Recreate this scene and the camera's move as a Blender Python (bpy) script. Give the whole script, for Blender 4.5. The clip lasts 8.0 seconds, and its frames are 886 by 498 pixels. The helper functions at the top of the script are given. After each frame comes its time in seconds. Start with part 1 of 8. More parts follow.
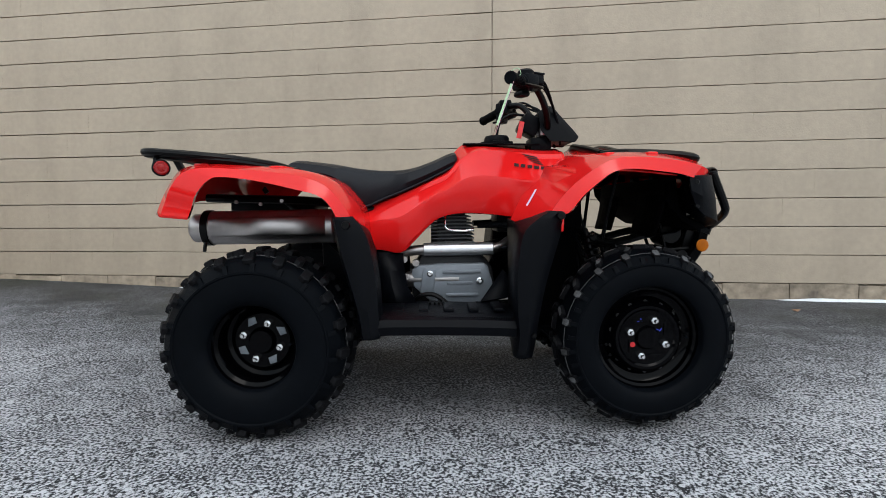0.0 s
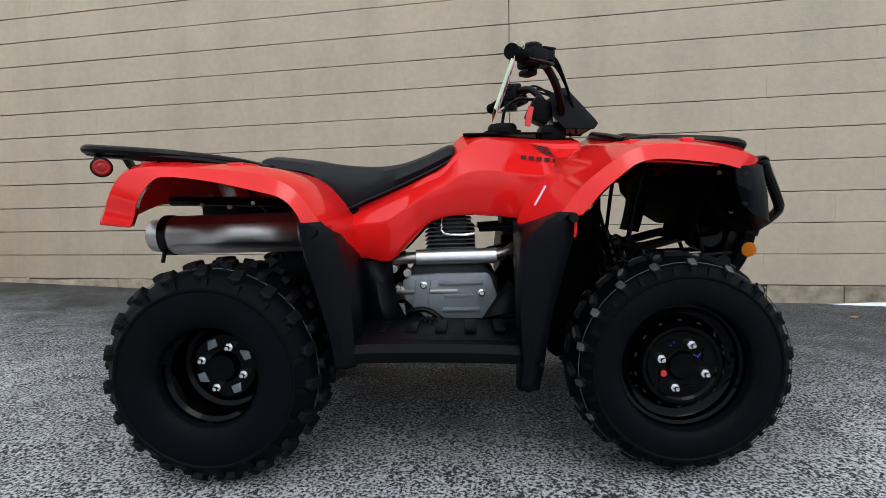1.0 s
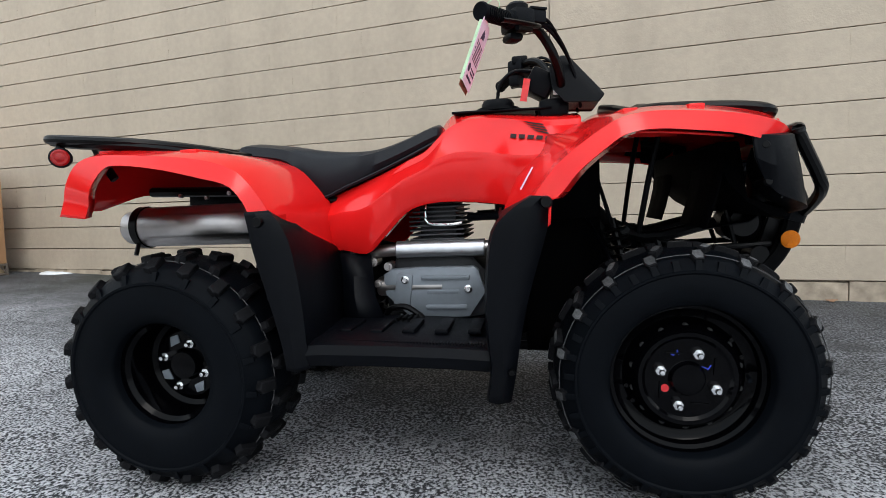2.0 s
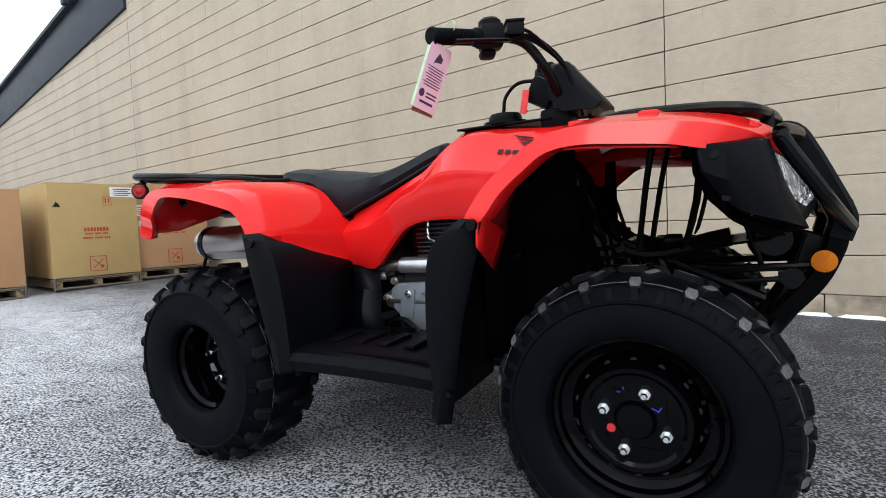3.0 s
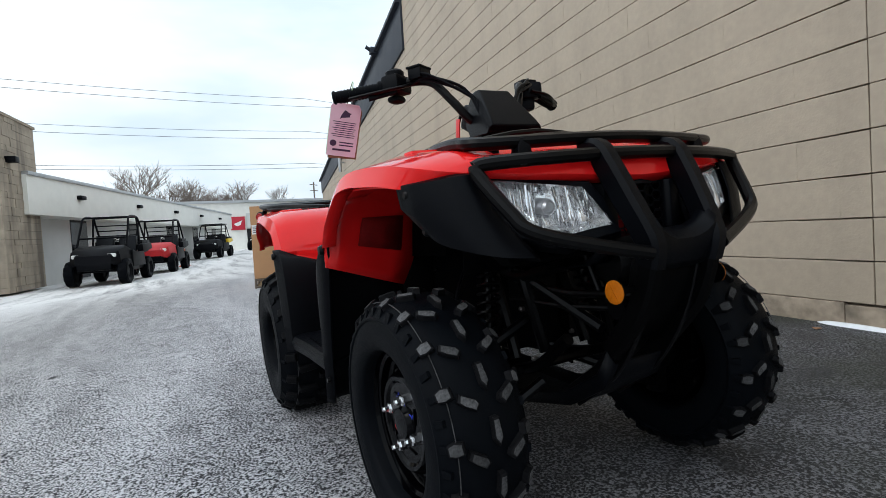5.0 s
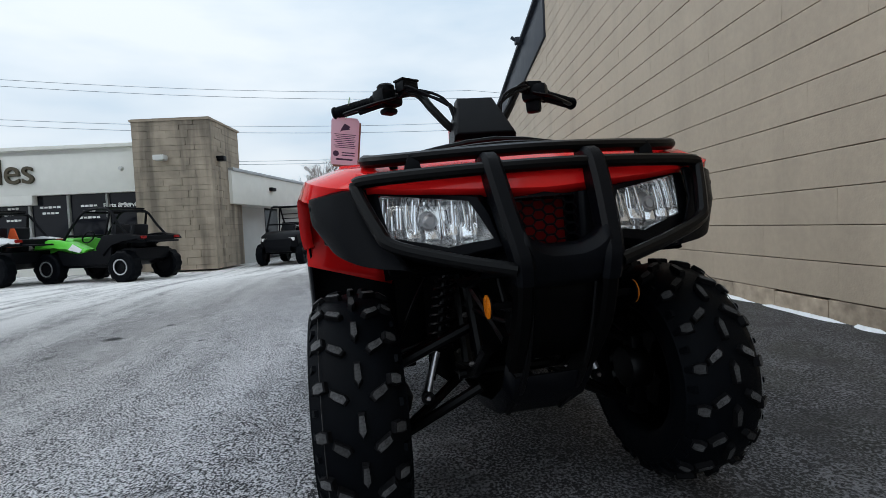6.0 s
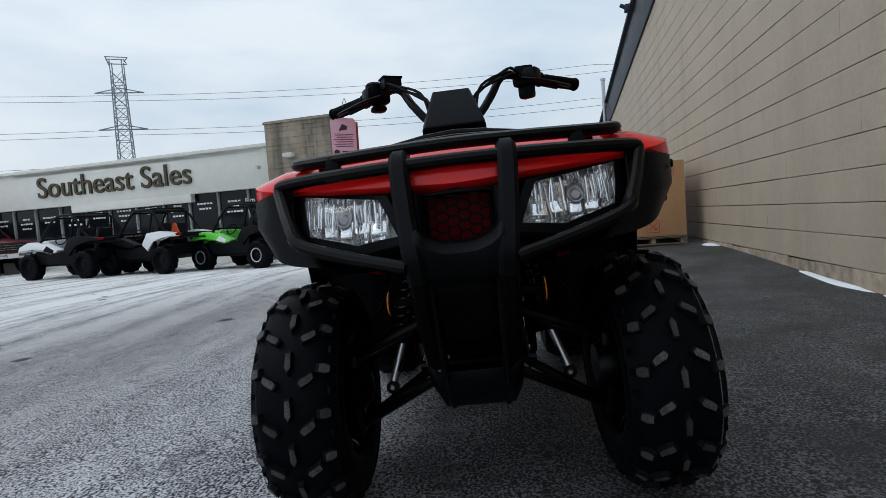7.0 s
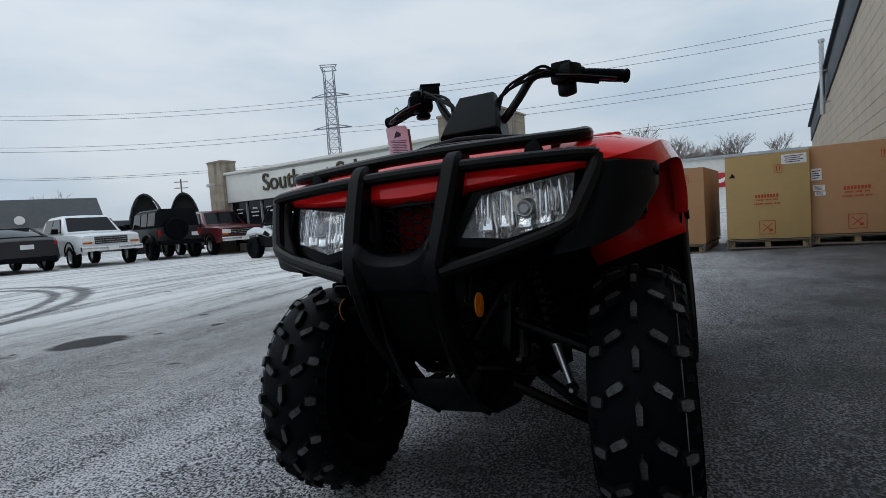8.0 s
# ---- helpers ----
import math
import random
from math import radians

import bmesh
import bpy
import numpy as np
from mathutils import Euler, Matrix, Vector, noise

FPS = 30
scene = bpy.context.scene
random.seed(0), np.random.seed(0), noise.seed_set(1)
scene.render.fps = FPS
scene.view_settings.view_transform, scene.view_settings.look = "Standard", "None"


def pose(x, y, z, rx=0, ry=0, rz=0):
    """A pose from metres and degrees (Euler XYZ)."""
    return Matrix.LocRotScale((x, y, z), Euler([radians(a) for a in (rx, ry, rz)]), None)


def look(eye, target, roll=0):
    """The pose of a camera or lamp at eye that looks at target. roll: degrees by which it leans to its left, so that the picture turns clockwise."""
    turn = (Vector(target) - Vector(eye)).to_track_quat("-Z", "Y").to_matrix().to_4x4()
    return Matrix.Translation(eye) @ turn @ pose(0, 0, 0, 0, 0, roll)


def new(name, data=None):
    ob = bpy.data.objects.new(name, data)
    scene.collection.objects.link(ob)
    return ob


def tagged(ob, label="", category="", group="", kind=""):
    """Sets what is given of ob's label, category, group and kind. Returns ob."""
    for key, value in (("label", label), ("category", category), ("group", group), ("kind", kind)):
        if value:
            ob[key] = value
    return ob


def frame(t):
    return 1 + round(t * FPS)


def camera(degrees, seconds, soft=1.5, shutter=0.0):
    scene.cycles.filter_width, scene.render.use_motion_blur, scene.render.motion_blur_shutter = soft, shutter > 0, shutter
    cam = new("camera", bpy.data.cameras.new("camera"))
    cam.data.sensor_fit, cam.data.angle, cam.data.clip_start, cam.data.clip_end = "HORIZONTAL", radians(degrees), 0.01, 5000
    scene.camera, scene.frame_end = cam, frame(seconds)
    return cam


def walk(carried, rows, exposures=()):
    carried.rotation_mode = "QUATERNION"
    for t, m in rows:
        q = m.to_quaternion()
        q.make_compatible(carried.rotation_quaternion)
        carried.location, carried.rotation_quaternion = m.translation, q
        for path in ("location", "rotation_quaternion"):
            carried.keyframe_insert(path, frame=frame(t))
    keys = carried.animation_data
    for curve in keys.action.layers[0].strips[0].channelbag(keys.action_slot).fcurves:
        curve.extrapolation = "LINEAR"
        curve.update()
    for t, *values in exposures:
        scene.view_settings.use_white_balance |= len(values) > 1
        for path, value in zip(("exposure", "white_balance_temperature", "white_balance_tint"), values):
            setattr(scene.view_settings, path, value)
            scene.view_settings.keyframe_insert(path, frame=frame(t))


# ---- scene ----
from mathutils.bvhtree import BVHTree

cam = camera(81.5, 8.0, soft=0.6)
PATH = [
    (0, (-0.057, -1.861, 0.599), (-0.024, 0.137, 0.513), -0.13),
    (0.5, (-0.029, -1.747, 0.618), (-0.052, 0.251, 0.523), -0.65),
    (1, (0.044, -1.617, 0.620), (-0.035, 0.379, 0.521), -0.75),
    (2.3, (0.391, -1.414, 0.602), (-0.148, 0.508, 0.475), -2.12),
    (2.5, (0.491, -1.388, 0.609), (-0.201, 0.485, 0.497), -2.64),
    (3, (0.714, -1.320, 0.636), (-0.266, 0.421, 0.534), -2.20),
    (3.5, (0.902, -1.228, 0.626), (-0.266, 0.390, 0.487), -3.04),
    (4, (1.127, -1.113, 0.632), (-0.270, 0.313, 0.505), -3.61),
    (4.5, (1.343, -0.974, 0.659), (-0.265, 0.211, 0.560), -4.05),
    (4.7, (1.418, -0.898, 0.661), (-0.256, 0.193, 0.577), -3.91),
    (5.8, (1.719, -0.418, 0.666), (-0.227, 0.035, 0.580), -2.75),
    (6, (1.743, -0.324, 0.677), (-0.226, 0.016, 0.593), -2.62),
    (6.5, (1.763, -0.126, 0.672), (-0.230, -0.002, 0.564), -2.81),
    (7, (1.782, 0.068, 0.679), (-0.210, -0.071, 0.562), -4.25),
    (7.5, (1.768, 0.278, 0.694), (-0.169, -0.213, 0.593), -5.31),
    (8, (1.704, 0.487, 0.697), (-0.122, -0.321, 0.581), -3.98),
]
walk(cam, [(t, look(eye, target, roll)) for t, eye, target, roll in PATH],
     exposures=[(0.0, 0.05, 6500, 10), (1.2, 0.05, 6500, 10), (2.5, 0.42, 6500, 10), (3.5, 0.38, 6500, 10), (4.5, 0.06, 6500, 10), (6.0, -0.48, 6330, 10), (7.0, -0.66, 6240, 10), (8.0, -0.89, 6200, 10)])

# ---- light: an overcast winter sky, a very soft high sun ----
SUN_EL, SUN_AZ = 48.0, 285.0
world = bpy.data.worlds.new("overcast_sky")
scene.world = world
world.use_nodes = True
wn, wl = world.node_tree.nodes, world.node_tree.links
wn.clear()
w_out = wn.new("ShaderNodeOutputWorld")
w_bg = wn.new("ShaderNodeBackground")
w_sky = wn.new("ShaderNodeTexSky")
w_sky.sky_type = "NISHITA"
w_sky.sun_disc = False
w_sky.sun_elevation, w_sky.sun_rotation = radians(SUN_EL), radians(90 - SUN_AZ)
w_sky.dust_density, w_sky.ozone_density = 4.0, 1.0
w_flat = wn.new("ShaderNodeHueSaturation")
w_flat.inputs["Saturation"].default_value = 0.35
w_tc = wn.new("ShaderNodeTexCoord")
w_map = wn.new("ShaderNodeMapping")
w_map.inputs["Scale"].default_value = (1.0, 1.0, 3.5)
w_noise = wn.new("ShaderNodeTexNoise")
w_noise.inputs["Scale"].default_value = 2.2
w_noise.inputs["Detail"].default_value = 5.0
w_noise.inputs["Roughness"].default_value = 0.5
w_ramp = wn.new("ShaderNodeValToRGB")
w_ramp.color_ramp.elements[0].position, w_ramp.color_ramp.elements[0].color = 0.36, (6.35, 7.75, 8.95, 1)
w_ramp.color_ramp.elements[1].position, w_ramp.color_ramp.elements[1].color = 0.66, (9.3, 10.0, 10.4, 1)
w_mix = wn.new("ShaderNodeMix")
w_mix.data_type = "RGBA"
w_mix.inputs[0].default_value = 0.80
wl.new(w_tc.outputs["Generated"], w_map.inputs[0])
wl.new(w_map.outputs[0], w_noise.inputs["Vector"])
wl.new(w_noise.outputs["Fac"], w_ramp.inputs[0])
wl.new(w_sky.outputs[0], w_flat.inputs["Color"])
wl.new(w_flat.outputs[0], w_mix.inputs[6])
wl.new(w_ramp.outputs[0], w_mix.inputs[7])
w_sep = wn.new("ShaderNodeSeparateXYZ")
w_up = wn.new("ShaderNodeMapRange")
for key, value in zip(("From Min", "From Max", "To Min", "To Max"), (0.0, 1.0, 0.93, 1.28)):
    w_up.inputs[key].default_value = value
w_dome = wn.new("ShaderNodeVectorMath")
w_dome.operation = "SCALE"
wl.new(w_tc.outputs["Generated"], w_sep.inputs[0])
wl.new(w_sep.outputs[2], w_up.inputs["Value"])
wl.new(w_mix.outputs[2], w_dome.inputs[0])
wl.new(w_up.outputs[0], w_dome.inputs["Scale"])
wl.new(w_dome.outputs[0], w_bg.inputs[0])
w_bg.inputs[1].default_value = 0.15
wl.new(w_bg.outputs[0], w_out.inputs[0])

sun = bpy.data.lights.new("sun", "SUN")
sun.energy, sun.angle, sun.color = 0.5, radians(25), (1.0, 0.97, 0.93)
sun_ob = new("sun", sun)
_d = Vector((math.cos(radians(SUN_AZ)) * math.cos(radians(SUN_EL)), math.sin(radians(SUN_AZ)) * math.cos(radians(SUN_EL)), math.sin(radians(SUN_EL))))
sun_ob.matrix_world = look(_d * 30, (0, 0, 0))


# ---- materials ----
def mat(name, color, rough=0.5, metal=0.0, vary=0.12, grain=40.0, bump=0.0, bump_scale=200.0, coat=0.0, coord="Object", spec=0.5, tint=None, random=0.0):
    """Principled material with variation at two scales, fine relief and uneven gloss."""
    m = bpy.data.materials.new(name)
    m.use_nodes = True
    n, l = m.node_tree.nodes, m.node_tree.links
    b = n["Principled BSDF"]
    b.inputs["Metallic"].default_value = metal
    b.inputs["Coat Weight"].default_value = coat
    b.inputs["Coat Roughness"].default_value = 0.08
    b.inputs["Specular IOR Level"].default_value = spec
    tc = n.new("ShaderNodeNewGeometry" if coord == "Position" else "ShaderNodeTexCoord")
    big, fine = n.new("ShaderNodeTexNoise"), n.new("ShaderNodeTexNoise")
    for t, s, d in ((big, grain * 0.08, 4.0), (fine, grain, 6.0)):
        t.inputs["Scale"].default_value, t.inputs["Detail"].default_value = s, d
        l.new(tc.outputs[coord], t.inputs["Vector"])
    add = n.new("ShaderNodeMath")
    add.operation = "ADD"
    l.new(big.outputs["Fac"], add.inputs[0])
    l.new(fine.outputs["Fac"], add.inputs[1])
    rng = n.new("ShaderNodeMapRange")
    rng.inputs["From Min"].default_value, rng.inputs["From Max"].default_value = 0.6, 1.4
    l.new(add.outputs[0], rng.inputs["Value"])
    mix = n.new("ShaderNodeMix")
    mix.data_type = "RGBA"
    dark = tuple(c * (1 - vary) for c in color)
    lite = tuple(min(1, c * (1 + vary)) for c in (tint or color))
    mix.inputs[6].default_value, mix.inputs[7].default_value = (*dark, 1), (*lite, 1)
    l.new(rng.outputs[0], mix.inputs[0])
    out = mix.outputs[2]
    if random:
        info = n.new("ShaderNodeObjectInfo")
        r2 = n.new("ShaderNodeMapRange")
        r2.inputs["To Min"].default_value, r2.inputs["To Max"].default_value = 1 - random, 1 + random
        l.new(info.outputs["Random"], r2.inputs["Value"])
        hs = n.new("ShaderNodeHueSaturation")
        l.new(r2.outputs[0], hs.inputs["Value"])
        l.new(out, hs.inputs["Color"])
        out = hs.outputs[0]
    l.new(out, b.inputs["Base Color"])
    rr = n.new("ShaderNodeMapRange")
    rr.inputs["To Min"].default_value, rr.inputs["To Max"].default_value = max(0.02, rough * 0.82), min(1, rough * 1.2)
    l.new(fine.outputs["Fac"], rr.inputs["Value"])
    l.new(rr.outputs[0], b.inputs["Roughness"])
    if bump:
        t = n.new("ShaderNodeTexNoise")
        t.inputs["Scale"].default_value, t.inputs["Detail"].default_value = bump_scale, 3.0
        l.new(tc.outputs[coord], t.inputs["Vector"])
        bp = n.new("ShaderNodeBump")
        bp.inputs["Strength"].default_value, bp.inputs["Distance"].default_value = bump, 0.002
        l.new(t.outputs["Fac"], bp.inputs["Height"])
        l.new(bp.outputs[0], b.inputs["Normal"])
    return m


def glass_mat(name, color=(1, 1, 1), rough=0.02):
    m = bpy.data.materials.new(name)
    m.use_nodes = True
    b = m.node_tree.nodes["Principled BSDF"]
    b.inputs["Base Color"].default_value = (*color, 1)
    b.inputs["Roughness"].default_value = rough
    b.inputs["Transmission Weight"].default_value = 1.0
    b.inputs["IOR"].default_value = 1.45
    return m


RED = mat("red_gloss_plastic", (0.70, 0.010, 0.010), 0.10, vary=0.04, grain=12, spec=0.34, tint=(0.72, 0.014, 0.014))
BLACK = mat("black_moulded_plastic", (0.0014, 0.0018, 0.0030), 0.40, spec=0.09, vary=0.3, grain=60, bump=0.25, bump_scale=900)
MATT = mat("matt_black_plastic", (0.0012, 0.0012, 0.0015), 0.85, spec=0.03, vary=0.3, grain=60, bump=0.2, bump_scale=700)
STEEL = mat("black_powder_coat", (0.0013, 0.0013, 0.0016), 0.30, spec=0.14, vary=0.3, grain=90, bump=0.12, bump_scale=1200)
RIM = mat("black_gloss_steel", (0.0008, 0.0008, 0.0012), 0.09, spec=0.09, vary=0.3, grain=50)
RUBBER = mat("tyre_rubber", (0.0016, 0.0023, 0.0036), 0.52, spec=0.055, vary=0.35, grain=30, bump=0.3, bump_scale=700)
KNOB = mat("scuffed_tread_rubber", (0.0016, 0.0019, 0.0026), 0.6, spec=0.08, vary=0.5, grain=120, bump=0.4, bump_scale=900, tint=(0.006, 0.006, 0.007))
KNOBTOP = mat("pale_knob_face", (0.070, 0.070, 0.072), 0.75, spec=0.2, vary=0.95, grain=180, random=0.5, bump=0.5, bump_scale=800)
VINYL = mat("black_seat_vinyl", (0.0055, 0.0065, 0.0095), 0.42, spec=0.2, vary=0.18, grain=50, bump=0.35, bump_scale=1500)
CHROME = mat("zinc_plated_steel", (0.75, 0.75, 0.76), 0.22, metal=1.0, vary=0.15, grain=90)
STAINLESS = mat("stainless_steel", (0.46, 0.43, 0.42), 0.36, metal=1.0, vary=0.15, grain=30)
SHIELD = mat("satin_heat_shield", (0.58, 0.58, 0.60), 0.30, metal=0.9, vary=0.12, grain=40)
ALLOY = mat("grey_painted_alloy", (0.17, 0.19, 0.215), 0.4, metal=0.25, vary=0.12, grain=60, bump=0.12, bump_scale=700)
ENGINE = mat("dark_engine_alloy", (0.02, 0.02, 0.022), 0.45, metal=0.5, vary=0.3, grain=80, bump=0.2)
FIN = mat("engine_fin_alloy", (0.09, 0.09, 0.095), 0.5, metal=0.6, vary=0.25, grain=90)
AMBER = mat("amber_reflector", (0.52, 0.135, 0.003), 0.35, vary=0.2, grain=400, bump=0.5, bump_scale=1200, coat=0.0, spec=0.15)
TAILRED = mat("red_lens", (0.26, 0.006, 0.006), 0.2, vary=0.25, grain=300, bump=0.3, bump_scale=900, spec=0.3)
LENS = glass_mat("clear_lens")
REFL = mat("headlamp_reflector", (0.90, 0.91, 0.92), 0.16, metal=0.75, vary=0.08, grain=60, bump=0.5, bump_scale=90)
WHITE_FLUTE = mat("lens_flute", (0.80, 0.81, 0.83), 0.12, metal=0.9, vary=0.1, grain=200)
TAG = mat("pale_pink_card", (0.78, 0.60, 0.70), 0.7, vary=0.05, grain=60)
TAGBACK = mat("brown_card", (0.25, 0.14, 0.08), 0.8, vary=0.15, grain=60)
INK = mat("dark_ink", (0.05, 0.03, 0.07), 0.7, vary=0.2)
INKRED = mat("red_ink", (0.40, 0.05, 0.02), 0.8, vary=0.2)
INKBLUE = mat("blue_marker", (0.02, 0.04, 0.45), 0.6, vary=0.2)
REDPAINT = mat("red_paint_dot", (0.50, 0.015, 0.02), 0.5, vary=0.2)
STICKER = mat("white_sticker", (0.75, 0.74, 0.72), 0.5, vary=0.1)
DECAL = mat("black_decal", (0.02, 0.006, 0.006), 0.5, vary=0.1, spec=0.2)
STRING = mat("pale_green_string", (0.45, 0.62, 0.40), 0.8, vary=0.2, grain=500)
CARD = mat("corrugated_cardboard", (0.43, 0.235, 0.115), 0.85, vary=0.10, grain=9, bump=0.15, bump_scale=120, random=0.07)
CARD_PALE = mat("yellowish_cardboard", (0.43, 0.29, 0.12), 0.85, vary=0.10, grain=9, bump=0.15, bump_scale=120)
PALLET = mat("pallet_timber", (0.28, 0.20, 0.12), 0.85, vary=0.35, grain=20, bump=0.4, bump_scale=90)
GALV = mat("galvanised_steel", (0.45, 0.46, 0.47), 0.45, metal=0.8, vary=0.2, grain=20)
BAND = mat("dark_blue_grey_fascia", (0.022, 0.027, 0.038), 0.5, spec=0.25, vary=0.2, grain=4)
RUNNER = mat("rusty_pallet_frame", (0.12, 0.095, 0.075), 0.7, metal=0.2, vary=0.4, grain=20, bump=0.3)
SNOW = mat("old_snow", (0.78, 0.80, 0.83), 0.7, vary=0.12, grain=30, bump=0.6, bump_scale=40)
BLOCK = mat("tan_painted_block", (0.42, 0.345, 0.262), 0.62, vary=0.11, grain=24, bump=0.75, bump_scale=75, coord="Position", random=0.010)
FOOT = mat("stained_block_footing", (0.19, 0.15, 0.108), 0.75, vary=0.55, grain=14, bump=0.8, bump_scale=60, coord="Position", tint=(0.34, 0.275, 0.205))
MORTAR = mat("dark_bed_joint", (0.295, 0.243, 0.184), 0.9, vary=0.8, grain=10, bump=0.5, coord="Position")
STUCCO = mat("off_white_stucco", (0.75, 0.735, 0.68), 0.8, vary=0.08, grain=3, bump=0.3, bump_scale=60)
STUCCO_LOW = mat("grey_white_wall", (0.55, 0.55, 0.53), 0.8, vary=0.1, grain=2, bump=0.3, bump_scale=60)
STONE = mat("buff_cut_stone", (0.33, 0.275, 0.21), 0.85, vary=0.42, grain=3, bump=0.8, bump_scale=40, coord="Position", random=0.05)
def weathered(m, dark=0.45):
    """Adds long rain streaks that run down a wall."""
    n, l = m.node_tree.nodes, m.node_tree.links
    b = n["Principled BSDF"]
    src = b.inputs["Base Color"].links[0].from_socket
    geo = n.new("ShaderNodeNewGeometry")
    mp = n.new("ShaderNodeMapping")
    mp.inputs["Scale"].default_value = (2.6, 2.6, 0.28)
    tex = n.new("ShaderNodeTexNoise")
    tex.inputs["Scale"].default_value, tex.inputs["Detail"].default_value = 1.0, 6.0
    rg = n.new("ShaderNodeMapRange")
    for k, v in zip(("From Min", "From Max", "To Min", "To Max"), (0.50, 0.66, 0.0, dark)):
        rg.inputs[k].default_value = v
    mix = n.new("ShaderNodeMix")
    mix.data_type = "RGBA"
    mix.inputs[7].default_value = (0.05, 0.04, 0.032, 1)
    l.new(geo.outputs["Position"], mp.inputs["Vector"])
    l.new(mp.outputs[0], tex.inputs["Vector"])
    l.new(tex.outputs["Fac"], rg.inputs["Value"])
    l.new(rg.outputs[0], mix.inputs[0])
    l.new(src, mix.inputs[6])
    l.new(mix.outputs[2], b.inputs["Base Color"])


weathered(STONE, 0.6)
weathered(BLOCK, 0.10)
STONEBACK = mat("stone_joint", (0.28, 0.23, 0.175), 0.9, vary=0.3, grain=6, coord="Position")
DARKGLASS = mat("dark_shop_glass", (0.007, 0.008, 0.012), 0.08, vary=0.2, grain=2, spec=0.22)
LETTER = mat("weathered_sign_letter", (0.065, 0.052, 0.03), 0.45, metal=0.4, vary=0.35, grain=20)
WHITEPAINT = mat("white_vehicle_paint", (0.74, 0.75, 0.76), 0.3, vary=0.05, grain=3, coat=0.5)
MAROON = mat("maroon_vehicle_paint", (0.11, 0.012, 0.016), 0.3, vary=0.1, grain=3, coat=0.5)
CHARCOAL = mat("charcoal_vehicle_paint", (0.026, 0.025, 0.026), 0.3, vary=0.12, grain=3, spec=0.3)
BLACKPAINT = mat("black_vehicle_paint", (0.006, 0.0064, 0.008), 0.4, vary=0.2, grain=3, spec=0.06)
GREENPAINT = mat("lime_green_plastic", (0.12, 0.62, 0.05), 0.35, vary=0.08, grain=6, coat=0.4)
YELLOW = mat("yellow_plastic", (0.75, 0.52, 0.03), 0.4, vary=0.1)
ROOFING = mat("grey_asphalt_shingle", (0.075, 0.078, 0.082), 0.9, vary=0.25, grain=3)
BARK = mat("bare_twigs", (0.16, 0.13, 0.11), 0.9, vary=0.3, grain=5)
LATTICE = mat("galvanised_lattice", (0.24, 0.26, 0.29), 0.6, metal=0.3, vary=0.2, grain=1)
CABLE = mat("power_cable", (0.09, 0.10, 0.11), 0.7, vary=0.1, grain=1)
# near-black fill: the shade inside holes, seams and openings, put into the colour
RECESS_BLACK = mat("recess_black", (0.003, 0.003, 0.0033), 0.8, vary=0.3, grain=4)
HILL = mat("far_winter_hillside", (0.17, 0.165, 0.17), 0.95, vary=0.3, grain=0.3)
ORANGE = mat("orange_plastic", (0.8, 0.12, 0.03), 0.5, vary=0.1)


